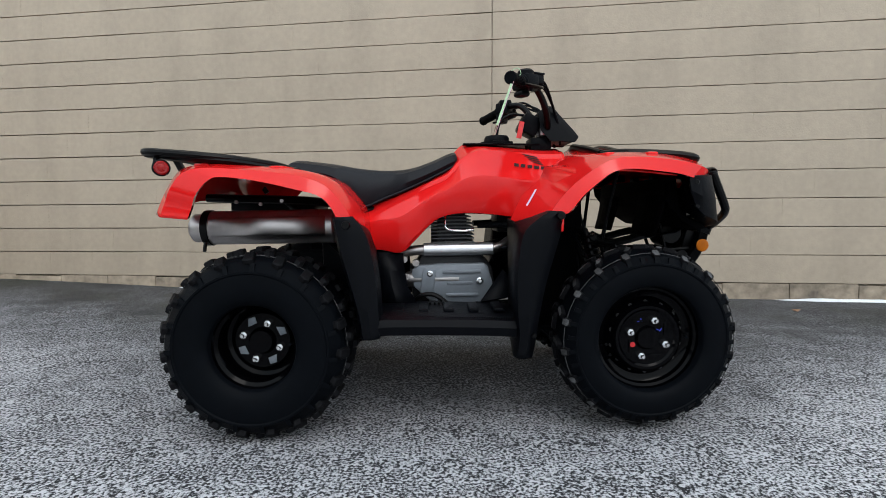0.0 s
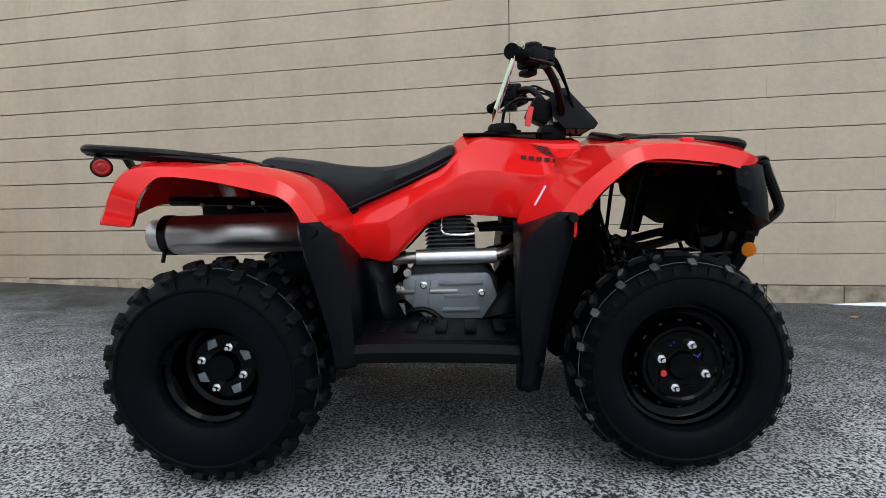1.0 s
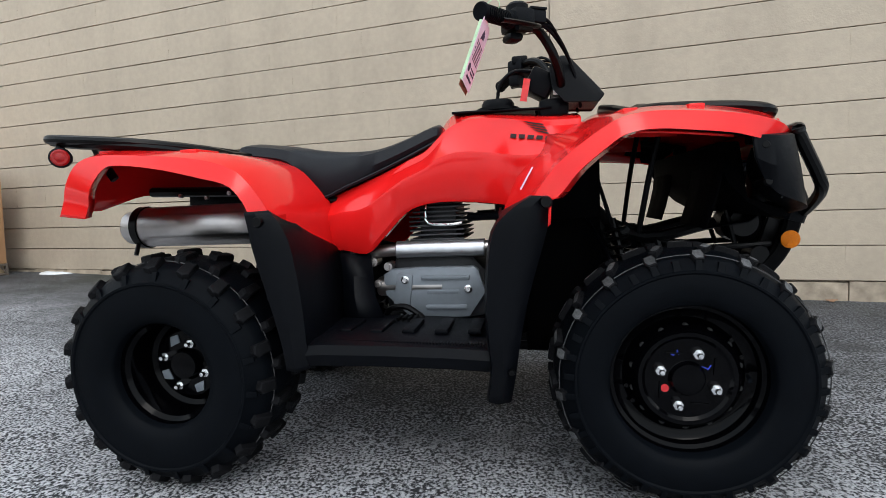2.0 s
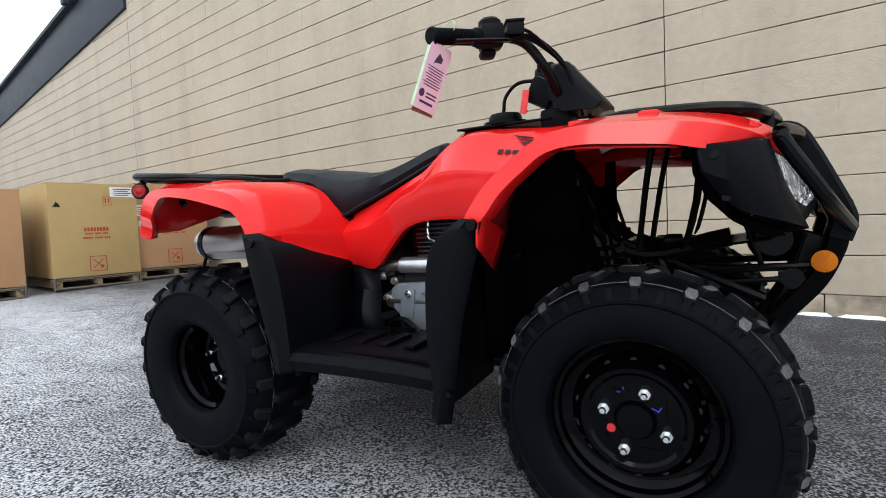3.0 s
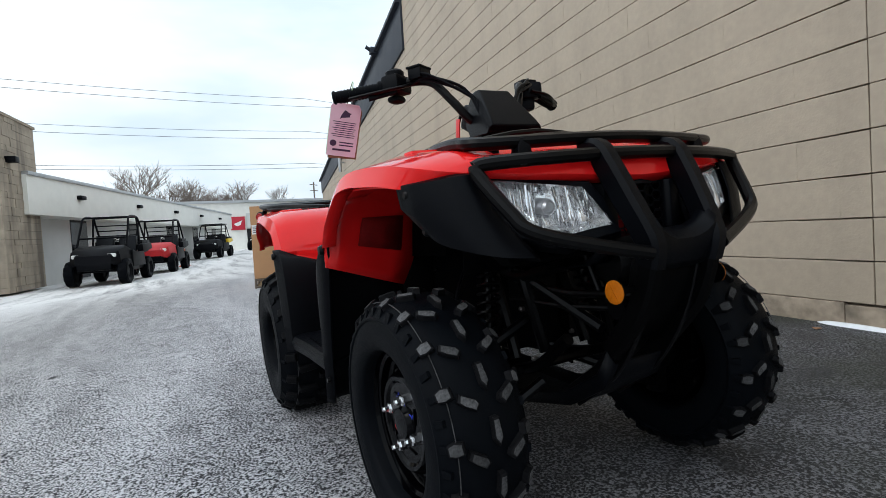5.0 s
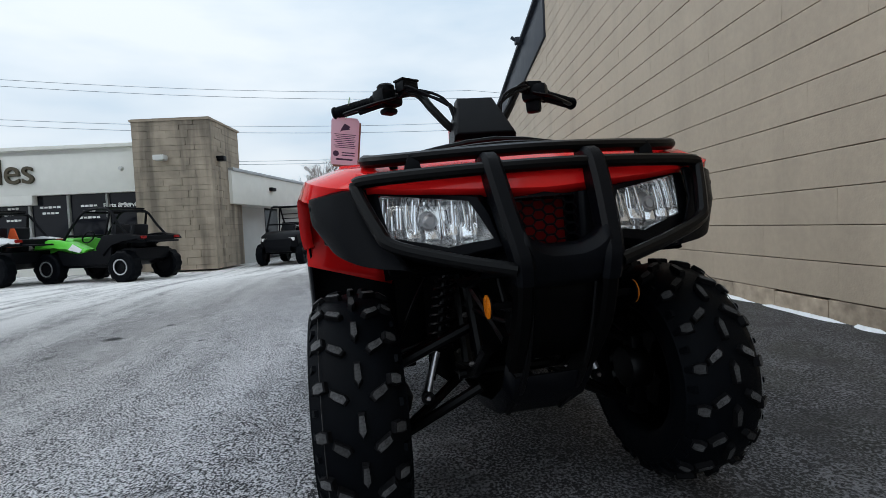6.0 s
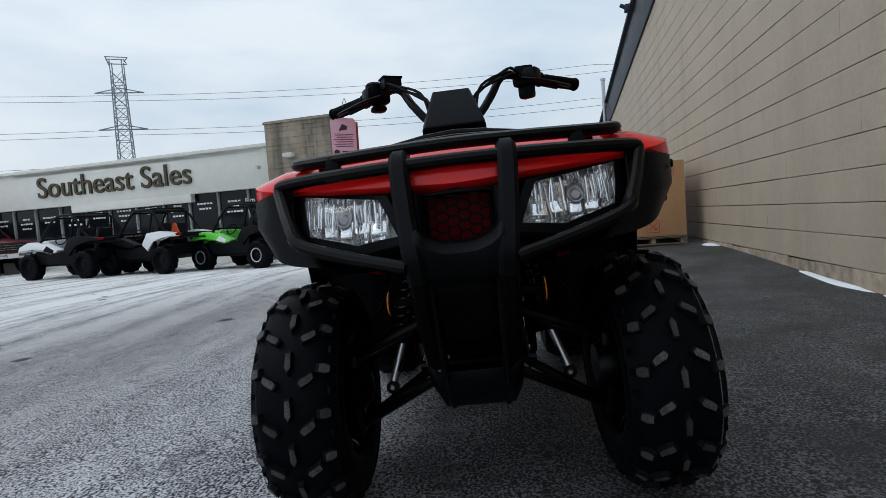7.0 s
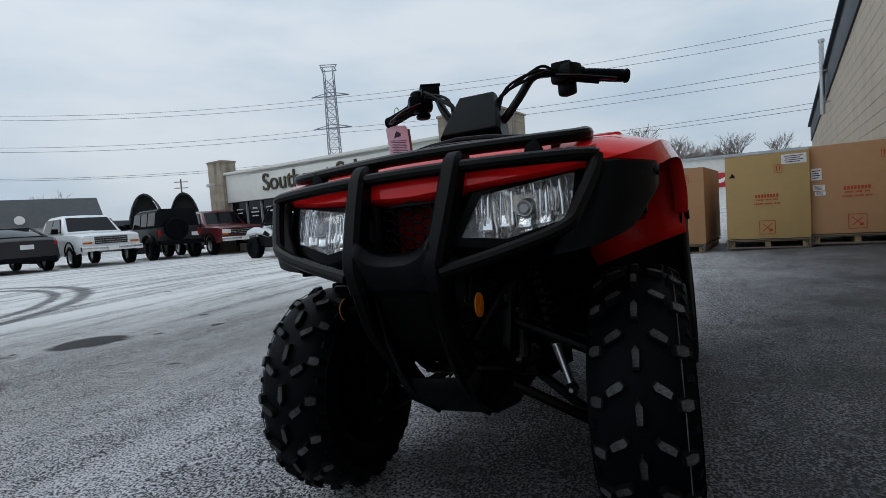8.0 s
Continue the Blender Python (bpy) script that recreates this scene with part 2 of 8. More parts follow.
def ground_material():
    """Old asphalt: pale chippings and salt bloom over the drive, dark and damp with a little moss along the wall, tyre arcs."""
    m = bpy.data.materials.new("frosted_asphalt")
    m.use_nodes = True
    n, l = m.node_tree.nodes, m.node_tree.links
    b = n["Principled BSDF"]
    geo = n.new("ShaderNodeNewGeometry")

    def noise_tex(scale, detail, rough=0.55, vec=None):
        t = n.new("ShaderNodeTexNoise")
        t.inputs["Scale"].default_value, t.inputs["Detail"].default_value, t.inputs["Roughness"].default_value = scale, detail, rough
        l.new(vec or geo.outputs["Position"], t.inputs["Vector"])
        return t.outputs["Fac"]

    def rng(v, a, c, lo=0.0, hi=1.0):
        r = n.new("ShaderNodeMapRange")
        for k, x in zip(("From Min", "From Max", "To Min", "To Max"), (a, c, lo, hi)):
            r.inputs[k].default_value = x
        l.new(v, r.inputs["Value"])
        return r.outputs[0]

    def op(kind, a, c):
        o = n.new("ShaderNodeMath")
        o.operation = kind
        for i, x in enumerate((a, c)):
            if isinstance(x, (int, float)):
                o.inputs[i].default_value = x
            else:
                l.new(x, o.inputs[i])
        return o.outputs[0]

    def blend(f, a, c):
        o = n.new("ShaderNodeMix")
        o.data_type = "RGBA"
        l.new(f, o.inputs[0])
        for i, x in ((6, a), (7, c)):
            if isinstance(x, tuple):
                o.inputs[i].default_value = (*x, 1)
            else:
                l.new(x, o.inputs[i])
        return o.outputs[2]

    xyz = n.new("ShaderNodeSeparateXYZ")
    l.new(geo.outputs["Position"], xyz.inputs[0])
    away = op("SUBTRACT", 2.18, op("ADD", xyz.outputs[1], op("MULTIPLY", xyz.outputs[0], 0.167)))
    # worn, pitted surface: pale chippings and salt with dark worm-like pits between them
    pits = noise_tex(125.0, 1.6, 0.6)
    grit = noise_tex(420.0, 2.0)
    rough_grain = op("ADD", op("MULTIPLY", pits, 0.80), op("MULTIPLY", grit, 0.20))
    mp = n.new("ShaderNodeMapping")
    mp.inputs["Rotation"].default_value = (0, 0, radians(12))
    mp.inputs["Scale"].default_value = (0.24, 2.4, 1.0)
    l.new(geo.outputs["Position"], mp.inputs["Vector"])
    streak = noise_tex(0.9, 8.0, 0.66, mp.outputs[0])
    patch = noise_tex(0.55, 5.0)
    fineP = noise_tex(7.0, 5.0, 0.6)
    edge = op("ADD", away, op("MULTIPLY", op("SUBTRACT", patch, 0.5), 1.7))
    frost = rng(op("ADD", op("ADD", edge, rng(xyz.outputs[0], 0.3, 1.7, 0.0, 1.15)), rng(xyz.outputs[0], -0.6, -3.0, 0.0, 1.3)), 1.8, 3.6)
    worn = op("ADD", op("MULTIPLY", streak, 0.7), op("MULTIPLY", fineP, 0.5))
    cover = op("ADD", op("MULTIPLY", frost, 0.042), op("MULTIPLY", op("SUBTRACT", worn, 0.6), 0.24))
    level = op("ADD", rough_grain, op("SUBTRACT", cover, 0.030))
    speck = rng(level, 0.425, 0.580)
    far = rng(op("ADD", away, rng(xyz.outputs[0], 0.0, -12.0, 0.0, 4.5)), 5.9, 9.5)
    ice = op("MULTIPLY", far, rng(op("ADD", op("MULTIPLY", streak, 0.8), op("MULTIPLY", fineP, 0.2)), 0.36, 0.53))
    tone = noise_tex(3.2, 6.0, 0.65)
    pale = blend(frost, (0.205, 0.207, 0.226), (0.73, 0.732, 0.762))
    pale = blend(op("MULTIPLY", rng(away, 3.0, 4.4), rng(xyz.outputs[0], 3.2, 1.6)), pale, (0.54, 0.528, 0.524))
    dark = blend(frost, (0.030, 0.031, 0.034), (0.020, 0.021, 0.024))
    col = blend(speck, dark, pale)
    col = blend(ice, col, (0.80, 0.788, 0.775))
    # damp strip and moss by the wall
    damp = rng(op("ADD", edge, rng(xyz.outputs[0], -1.0, 2.5, 0.0, 0.45)), 2.2, 0.7)
    wet = blend(speck, (0.013, 0.013, 0.014), (0.180, 0.181, 0.193))
    col = blend(op("MULTIPLY", damp, 0.8), col, wet)
    moss = op("MULTIPLY", damp, rng(noise_tex(2.4, 6.0), 0.46, 0.64, 0.0, 0.62))
    col = blend(moss, col, (0.026, 0.031, 0.018))
    # smooth tarred patches where the chippings have gone
    tar = op("MULTIPLY", rng(op("ADD", op("MULTIPLY", tone, 0.7), op("MULTIPLY", streak, 0.3)), 0.50, 0.60), rng(frost, 0.7, 0.1, 0.0, 0.75))
    col = blend(tar, col, (0.036, 0.036, 0.038))

    # tyre arcs swept clear of frost, and dark wet hollows
    def ring(cx, cy, rad, wide):
        d = n.new("ShaderNodeVectorMath")
        d.operation = "DISTANCE"
        l.new(geo.outputs["Position"], d.inputs[0])
        d.inputs[1].default_value = (cx, cy, -0.15)
        off = op("ABSOLUTE", op("SUBTRACT", op("ADD", d.outputs["Value"], op("MULTIPLY", op("SUBTRACT", fineP, 0.5), 0.12)), rad), 0.0)
        return rng(off, wide, wide * 0.4, 0.0, 0.75)
    for args in ARCS:
        col = blend(ring(*args), col, (0.05, 0.051, 0.055))
    for cx, cy, rad in HOLLOWS:
        d = n.new("ShaderNodeVectorMath")
        d.operation = "DISTANCE"
        l.new(geo.outputs["Position"], d.inputs[0])
        d.inputs[1].default_value = (cx, cy, -0.15)
        lump = op("ADD", d.outputs["Value"], op("MULTIPLY", op("SUBTRACT", noise_tex(1.6, 5.0), 0.5), 2.4 * rad))
        col = blend(rng(lump, rad, rad * 0.75, 0.0, 0.9), col, (0.016, 0.016, 0.018))
    # scattered dark flecks where the surface has broken out
    fl = n.new("ShaderNodeTexVoronoi")
    fl.inputs["Scale"].default_value = 2.6
    warp = n.new("ShaderNodeVectorMath")
    warp.operation = "MULTIPLY_ADD"
    wn = n.new("ShaderNodeTexNoise")
    wn.inputs["Scale"].default_value, wn.inputs["Detail"].default_value = 14.0, 3.0
    l.new(geo.outputs["Position"], wn.inputs["Vector"])
    l.new(wn.outputs["Color"], warp.inputs[0])
    warp.inputs[1].default_value = (0.10, 0.10, 0.0)
    l.new(geo.outputs["Position"], warp.inputs[2])
    l.new(warp.outputs[0], fl.inputs["Vector"])
    shade = n.new("ShaderNodeSeparateColor")
    l.new(fl.outputs["Color"], shade.inputs[0])
    size = rng(shade.outputs[0], 0.40, 1.0, -0.05, 0.17)
    fleck = op("MULTIPLY", rng(op("SUBTRACT", size, fl.outputs["Distance"]), 0.0, 0.03, 0.0, 0.85), rng(away, 3.1, 3.8))
    col = blend(fleck, col, (0.022, 0.022, 0.024))
    # cracks
    wave = n.new("ShaderNodeTexVoronoi")
    wave.feature = "DISTANCE_TO_EDGE"
    wave.inputs["Scale"].default_value = 0.45
    dist = n.new("ShaderNodeVectorMath")
    dist.operation = "ADD"
    nz = n.new("ShaderNodeTexNoise")
    nz.inputs["Scale"].default_value, nz.inputs["Detail"].default_value = 2.0, 5.0
    l.new(geo.outputs["Position"], nz.inputs["Vector"])
    l.new(geo.outputs["Position"], dist.inputs[0])
    l.new(nz.outputs["Color"], dist.inputs[1])
    l.new(dist.outputs[0], wave.inputs["Vector"])
    crack = op("MULTIPLY", rng(wave.outputs["Distance"], 0.006, 0.002), rng(patch, 0.60, 0.68))
    col = blend(op("MULTIPLY", crack, 0.7), col, (0.02, 0.02, 0.022))
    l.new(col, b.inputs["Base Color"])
    b.inputs["Specular IOR Level"].default_value = 0.2
    l.new(rng(op("ADD", damp, op("MULTIPLY", ice, 0.5)), 0.0, 1.0, 0.86, 0.55), b.inputs["Roughness"])
    bp = n.new("ShaderNodeBump")
    bp.inputs["Strength"].default_value, bp.inputs["Distance"].default_value = 1.0, 0.012
    l.new(rough_grain, bp.inputs["Height"])
    l.new(bp.outputs[0], b.inputs["Normal"])
    return m


ARCS = ((0.4, -10.6, 4.60, 0.16), (0.4, -10.6, 4.20, 0.12), (0.6, -10.6, 3.35, 0.16), (0.6, -10.6, 3.05, 0.12))
HOLLOWS = ((0.30, -3.25, 0.36), (-0.95, -3.95, 0.30), (-0.25, -4.15, 0.30), (-2.45, -2.12, 0.11), (-2.0, -2.34, 0.09))
GROUND = ground_material()


# ---- mesh helpers ----
def part(name, bm, material, parent=None, label="", smooth=32, solid=0.0, matrix=None, bevel=0.0):
    """Links a bmesh as ONE mesh object, under a thing or part if given."""
    me = bpy.data.meshes.new(name)
    bmesh.ops.recalc_face_normals(bm, faces=bm.faces)
    bm.to_mesh(me)
    bm.free()
    me.materials.append(material)
    me.shade_smooth()
    me.set_sharp_from_angle(angle=radians(smooth))
    return place(name, me, parent, label, solid, matrix, bevel)


def place(name, me, parent=None, label="", solid=0.0, matrix=None, bevel=0.0):
    ob = new(name, me)
    if parent is not None:
        ob.parent = parent
    if matrix is not None:
        ob.matrix_local = matrix
    if label:
        ob["label"] = label
    if bevel:
        md = ob.modifiers.new("edge", "BEVEL")
        md.width, md.segments, md.limit_method = bevel, 2, "ANGLE"
    if solid:
        md = ob.modifiers.new("thick", "SOLIDIFY")
        md.thickness, md.offset = solid, 0
    return ob


def pieces(name, bm, material, parent, label=""):
    """Every loose island of a bmesh becomes a part of its own."""
    seen = set()
    bm.verts.ensure_lookup_table()
    for v in list(bm.verts):
        if v in seen:
            continue
        island, stack = [], [v]
        seen.add(v)
        while stack:
            a = stack.pop()
            island.append(a)
            for e in a.link_edges:
                b = e.other_vert(a)
                if b not in seen:
                    seen.add(b)
                    stack.append(b)
        sub = bmesh.new()
        copy = {a: sub.verts.new(a.co) for a in island}
        for f in {f for a in island for f in a.link_faces}:
            sub.faces.new([copy[a] for a in f.verts])
        part(name, sub, material, parent, label)
    bm.free()


def thing(name, label, category, m=None, group="", kind=""):
    ob = new(name)
    ob.empty_display_size = 0.2
    if m is not None:
        ob.matrix_world = m
    return tagged(ob, label, category, group, kind)


def box(bm, c, s, m=None, bevel=0.0):
    r = bmesh.ops.create_cube(bm, size=1.0)
    v = r["verts"]
    bmesh.ops.scale(bm, vec=s, verts=v)
    if bevel:
        e = list({e for x in v for e in x.link_edges})
        g = bmesh.ops.bevel(bm, geom=e, offset=bevel, segments=2, profile=0.6, affect="EDGES")
        v = list({x for f in g["faces"] for x in f.verts} | {x for x in v if x.is_valid})
    if m is not None:
        bmesh.ops.transform(bm, matrix=m, verts=v)
    bmesh.ops.translate(bm, vec=c, verts=v)
    return v


def smooth_path(pts, n=24):
    """Catmull-Rom through the points."""
    p = [Vector(x) for x in pts]
    p = [p[0] * 2 - p[1], *p, p[-1] * 2 - p[-2]]
    out = []
    seg = len(p) - 3
    for k in range(n + 1):
        u = k / n * seg
        i = min(int(u), seg - 1)
        t = u - i
        a, b, c, d = p[i:i + 4]
        out.append(0.5 * ((2 * b) + (c - a) * t + (2 * a - 5 * b + 4 * c - d) * t * t + (3 * b - a - 3 * c + d) * t ** 3))
    return out


def tube(bm, pts, r, n=10, rx=None, closed=False):
    """A round (or, with rx, flattened) bar along a path."""
    p = [Vector(x) for x in pts]
    rings = []
    up = Vector((0, 0, 1))
    for i, c in enumerate(p):
        a = p[i - 1] if (i or closed) else p[0]
        b = p[(i + 1) % len(p)] if (i + 1 < len(p) or closed) else p[-1]
        d = (b - a).normalized()
        side = d.cross(up)
        if side.length < 0.15:
            side = d.cross(Vector((0, 1, 0)))
        side.normalize()
        top = side.cross(d).normalized()
        rr = r[i] if isinstance(r, (list, tuple)) else r
        rings.append([bm.verts.new(c + side * math.cos(2 * math.pi * k / n) * (rx or rr) + top * math.sin(2 * math.pi * k / n) * rr) for k in range(n)])
    m = len(rings)
    for i in range(m if closed else m - 1):
        a, b = rings[i], rings[(i + 1) % m]
        for k in range(n):
            bm.faces.new((a[k], a[(k + 1) % n], b[(k + 1) % n], b[k]))
    if not closed:
        bm.faces.new(rings[0][::-1])
        bm.faces.new(rings[-1])


def bar(bm, pts, w, d):
    """A flat bar along a path in the x-z plane: w wide along y, d deep across."""
    p = [Vector(x) for x in pts]
    rings = []
    for i, c in enumerate(p):
        t = (p[min(i + 1, len(p) - 1)] - p[max(i - 1, 0)]).normalized()
        nrm = t.cross(Vector((0, 1, 0))).normalized()
        h, g = w / 2, d / 2
        e = min(h, g) * 0.45
        ring = []
        for sy, sn, fy, fn in ((-1, -1, 1, 0), (-1, -1, 0, 1), (-1, 1, 0, 1), (-1, 1, 1, 0), (1, 1, 1, 0), (1, 1, 0, 1), (1, -1, 0, 1), (1, -1, 1, 0)):
            ring.append(bm.verts.new(c + Vector((0, 1, 0)) * sy * (h - (e if fy else 0)) + nrm * sn * (g - (e if fn else 0))))
        rings.append(ring)
    for a, b in zip(rings, rings[1:]):
        for k in range(8):
            bm.faces.new((a[k], a[(k + 1) % 8], b[(k + 1) % 8], b[k]))
    bm.faces.new(rings[0][::-1])
    bm.faces.new(rings[-1])


def lathe(bm, profile, n=32, axis="y", c=(0, 0, 0), closed=False, caps=True):
    """Revolves (radius, along) pairs."""
    rings = []
    for r, a in profile:
        ring = []
        for k in range(n):
            s, t = r * math.cos(2 * math.pi * k / n), r * math.sin(2 * math.pi * k / n)
            v = {"y": (s, a, t), "x": (a, s, t), "z": (s, t, a)}[axis]
            ring.append(bm.verts.new(Vector(v) + Vector(c)))
        rings.append(ring)
    for a, b in zip(rings, rings[1:] + (rings[:1] if closed else [])):
        for k in range(n):
            bm.faces.new((a[k], a[(k + 1) % n], b[(k + 1) % n], b[k]))
    if not closed and caps:
        if profile[0][0] > 1e-4:
            bm.faces.new(rings[0][::-1])
        if profile[-1][0] > 1e-4:
            bm.faces.new(rings[-1])
    bmesh.ops.remove_doubles(bm, verts=bm.verts, dist=1e-5)


def prism(bm, poly, lo, hi, axis="y", bevel=0.0):
    """A flat outline (pairs) pushed from lo to hi along an axis."""
    def at(p, d):
        return {"y": (p[0], d, p[1]), "x": (d, p[0], p[1]), "z": (p[0], p[1], d)}[axis]
    a = [bm.verts.new(at(p, lo)) for p in poly]
    b = [bm.verts.new(at(p, hi)) for p in poly]
    f = [bm.faces.new(a), bm.faces.new(b[::-1])]
    for k in range(len(poly)):
        f.append(bm.faces.new((a[k], b[k], b[(k + 1) % len(poly)], a[(k + 1) % len(poly)])))
    if bevel:
        e = list({e for x in f for e in x.edges})
        bmesh.ops.bevel(bm, geom=e, offset=bevel, segments=2, profile=0.6, affect="EDGES")


def sheet(bm, rows):
    """A surface through rows of points."""
    g = [[bm.verts.new(p) for p in r] for r in rows]
    for a, b in zip(g, g[1:]):
        for k in range(len(a) - 1):
            bm.faces.new((a[k], a[k + 1], b[k + 1], b[k]))
    bmesh.ops.remove_doubles(bm, verts=bm.verts, dist=1e-5)


def loft(columns, n):
    """Smooths each long line of a surface and returns its rows."""
    fine = [smooth_path(c, n) for c in columns]
    return [list(r) for r in zip(*fine)]


def decal(name, host, outline, side, material, label="", lift=0.004):
    """A thin printed shape (x, z pairs) laid on the flank of another part, following its surface."""
    me = host.data
    tree = BVHTree.FromPolygons([v.co for v in me.vertices], [p.vertices for p in me.polygons])
    bm = B()
    pts = [(x, z) for x, z in outline]
    fine = []
    for (x0, z0), (x1, z1) in zip(pts, pts[1:] + pts[:1]):
        fine += [(x0 + (x1 - x0) * k / 4, z0 + (z1 - z0) * k / 4) for k in range(4)]
    cx, cz = sum(p[0] for p in pts) / len(pts), sum(p[1] for p in pts) / len(pts)
    rings = []
    for f in (1.0, 0.5):
        ring = []
        for x, z in fine:
            q = (cx + (x - cx) * f, cz + (z - cz) * f)
            hit, nrm = tree.ray_cast(Vector((q[0], side * 0.9, q[1])), Vector((0, -side, 0)))[:2]
            if hit is None:
                hit, nrm = Vector((q[0], side * 0.2, q[1])), Vector((0, side, 0))
            ring.append(bm.verts.new(hit + nrm * (lift if nrm.y * side > 0 else -lift)))
        rings.append(ring)
    n = len(fine)
    for k in range(n):
        bm.faces.new((rings[0][k], rings[0][(k + 1) % n], rings[1][(k + 1) % n], rings[1][k]))
    bm.faces.new(rings[1])
    return part(name, bm, material, host, label, smooth=60)


def B():
    return bmesh.new()


# ---- the ground and the wall ----
SLOPE_X, SLOPE_Y = 0.015, 0.038


def ease(a, b, v):
    u = min(1.0, max(0.0, (v - a) / (b - a)))
    return u * u * (3 - 2 * u)


def ground_z(x, y):
    """The yard falls gently away from the wall, swells by the crates and dips a little towards the shop."""
    z = 0.01 + 0.008 * math.tanh(x) + 4.0 * SLOPE_Y * math.tanh(y / 4.0)
    return z + 0.07 * ease(1.0, 4.5, -x) - 0.19 * ease(6.0, 12.0, -x) * math.exp(-(y / 9.0) ** 2)


def build_ground():
    bm = B()
    lines = sorted(set([round(-8 + 0.25 * i, 2) for i in range(53)] + [-4000, -1200, -400, -150, -90, -60, -40, -30, -24, -20, -17, -14, -12, -10, -9, 6, 8, 10, 14, 20, 40, 90, 300, 1200, 4000]))
    rows = [[(x, y, ground_z(x, y)) for y in lines] for x in lines]
    sheet(bm, rows)
    return tagged(part("ground", bm, GROUND, smooth=80), "old grey asphalt yard whitened by salt and frost", "ground", kind="structure")


build_ground()

WALL_AT, WALL_SLOPE = Vector((0.40, 2.05, 0)), -0.157
WALL_DIR = Vector((1, WALL_SLOPE, 0)).normalized()
WALL_M = Matrix.Translation(WALL_AT) @ Matrix.Rotation(math.atan2(WALL_DIR.y, WALL_DIR.x), 4, "Z")
COURSE, BLOCK_L, FIRST = 0.200, 0.406, -0.005
STEP = -7.47


def roofline(x):
    """Height of the sloping roof edge beyond the second control joint."""
    return 4.80 - 0.106 * (STEP - x)


def build_wall():
    """Local x runs along the wall from the near control joint, local -y faces the yard."""
    bm = B()
    box(bm, (-1.235, 0.155, 2.6), (12.47, 0.27, 6.2))
    prism(bm, [(STEP, -0.5), (STEP, roofline(STEP) - 0.04), (-22.5, roofline(-22.5) - 0.04), (-22.5, -0.5)], 0.02, 0.29)
    core = tagged(part("wall_north", bm, MORTAR, matrix=WALL_M), "long painted concrete block wall of a tall building", "wall", kind="structure")
    bm = B()
    prism(bm, [(STEP, roofline(STEP)), (STEP, roofline(STEP) - 0.86), (-22.4, roofline(-22.4) - 0.56), (-22.4, roofline(-22.4))], -0.06, 0.06, bevel=0.01)
    part("roof_fascia", bm, BAND, core, "dark blue-grey metal fascia")
    bm = B()
    prism(bm, [(STEP, roofline(STEP) - 0.03), (STEP, roofline(STEP) + 0.04), (-22.45, roofline(-22.45) + 0.04), (-22.45, roofline(-22.45) - 0.03)], -0.14, 0.34, bevel=0.01)
    part("roof_edging", bm, BAND, core)
    bm = B()
    box(bm, (-1.235, 0.155, 5.72), (12.5, 0.33, 0.06))
    part("parapet_cap", bm, BAND, core)
    bm = B()
    tube(bm, [(-15.4, -0.16, 2.74), (-15.4, -0.16, 4.60)], 0.055, 12)
    lathe(bm, [(0.02, 4.58), (0.075, 4.59), (0.075, 4.66), (0.02, 4.68)], 12, "z", (-15.4, -0.16, 0))
    box(bm, (-15.4, -0.08, 3.05), (0.16, 0.16, 0.03))
    box(bm, (-15.4, -0.08, 3.85), (0.16, 0.16, 0.03))
    part("flue_pipe", bm, GALV, core, "galvanised flue pipe with a cap")
    bm = B()
    box(bm, (-9.5, -0.12, 4.60), (0.16, 0.2, 0.14), bevel=0.02)
    tube(bm, [(-9.5, -0.2, 4.62), (-9.5, -0.30, 4.68)], 0.04, 8)
    part("wall_lamp", bm, BAND, core)
    # footing
    bm = B()
    for i in range(62):
        x0 = -22.4 + i * 0.445
        box(bm, (x0 + 0.22, -0.008, 0.055), (0.441, 0.03, 0.27 + 0.012 * math.sin(i * 2.1)), bevel=0.006)
    part("footing_course", bm, FOOT, core, "stained block footing")
    return core


wall = build_wall()

# ---- the quad bike: local x ahead, y to its left, z up, standing on the sloping yard ----
ATV_M = Matrix.Translation((0, 0.06, 0.010)) @ Matrix.Rotation(math.atan(SLOPE_Y), 4, "X") @ Matrix.Rotation(-math.atan(SLOPE_X), 4, "Y")
atv = thing("quad_bike", "red quad bike with black racks, guards and knobbly tyres on asphalt", "quad bike", ATV_M)


def mirror(p):
    return (p[0], -p[1], p[2])


def both(cols):
    """Right-hand lines of a surface, then the same on the left."""
    return cols + [[mirror(p) for p in c] for c in cols[::-1] if abs(c[0][1]) > 1e-6]


# wheels
def knob_mesh(name, outline, H, taper=0.74, tread_tone=True):
    """One tread block from its outline: local x round the tyre, y across, z outward; its worn top is a little smaller."""
    bm = B()
    cx = sum(p[0] for p in outline) / len(outline)
    cy = sum(p[1] for p in outline) / len(outline)
    lo = [bm.verts.new((x, y, -0.008)) for x, y in outline]
    md = [bm.verts.new((cx + (x - cx) * 0.92, cy + (y - cy) * 0.92, H * 0.82)) for x, y in outline]
    hi = [bm.verts.new((cx + (x - cx) * taper, cy + (y - cy) * taper, H)) for x, y in outline]
    n = len(outline)
    for a, b in ((lo, md), (md, hi)):
        for k in range(n):
            bm.faces.new((a[k], a[(k + 1) % n], b[(k + 1) % n], b[k]))
    top = bm.faces.new(hi)
    top.material_index = 1 if tread_tone else 0
    me = bpy.data.meshes.new(name)
    bmesh.ops.recalc_face_normals(bm, faces=bm.faces)
    bm.to_mesh(me)
    bm.free()
    me.materials.append(KNOB if tread_tone else RUBBER)
    me.materials.append(KNOBTOP if tread_tone > 1 else KNOB)
    return me


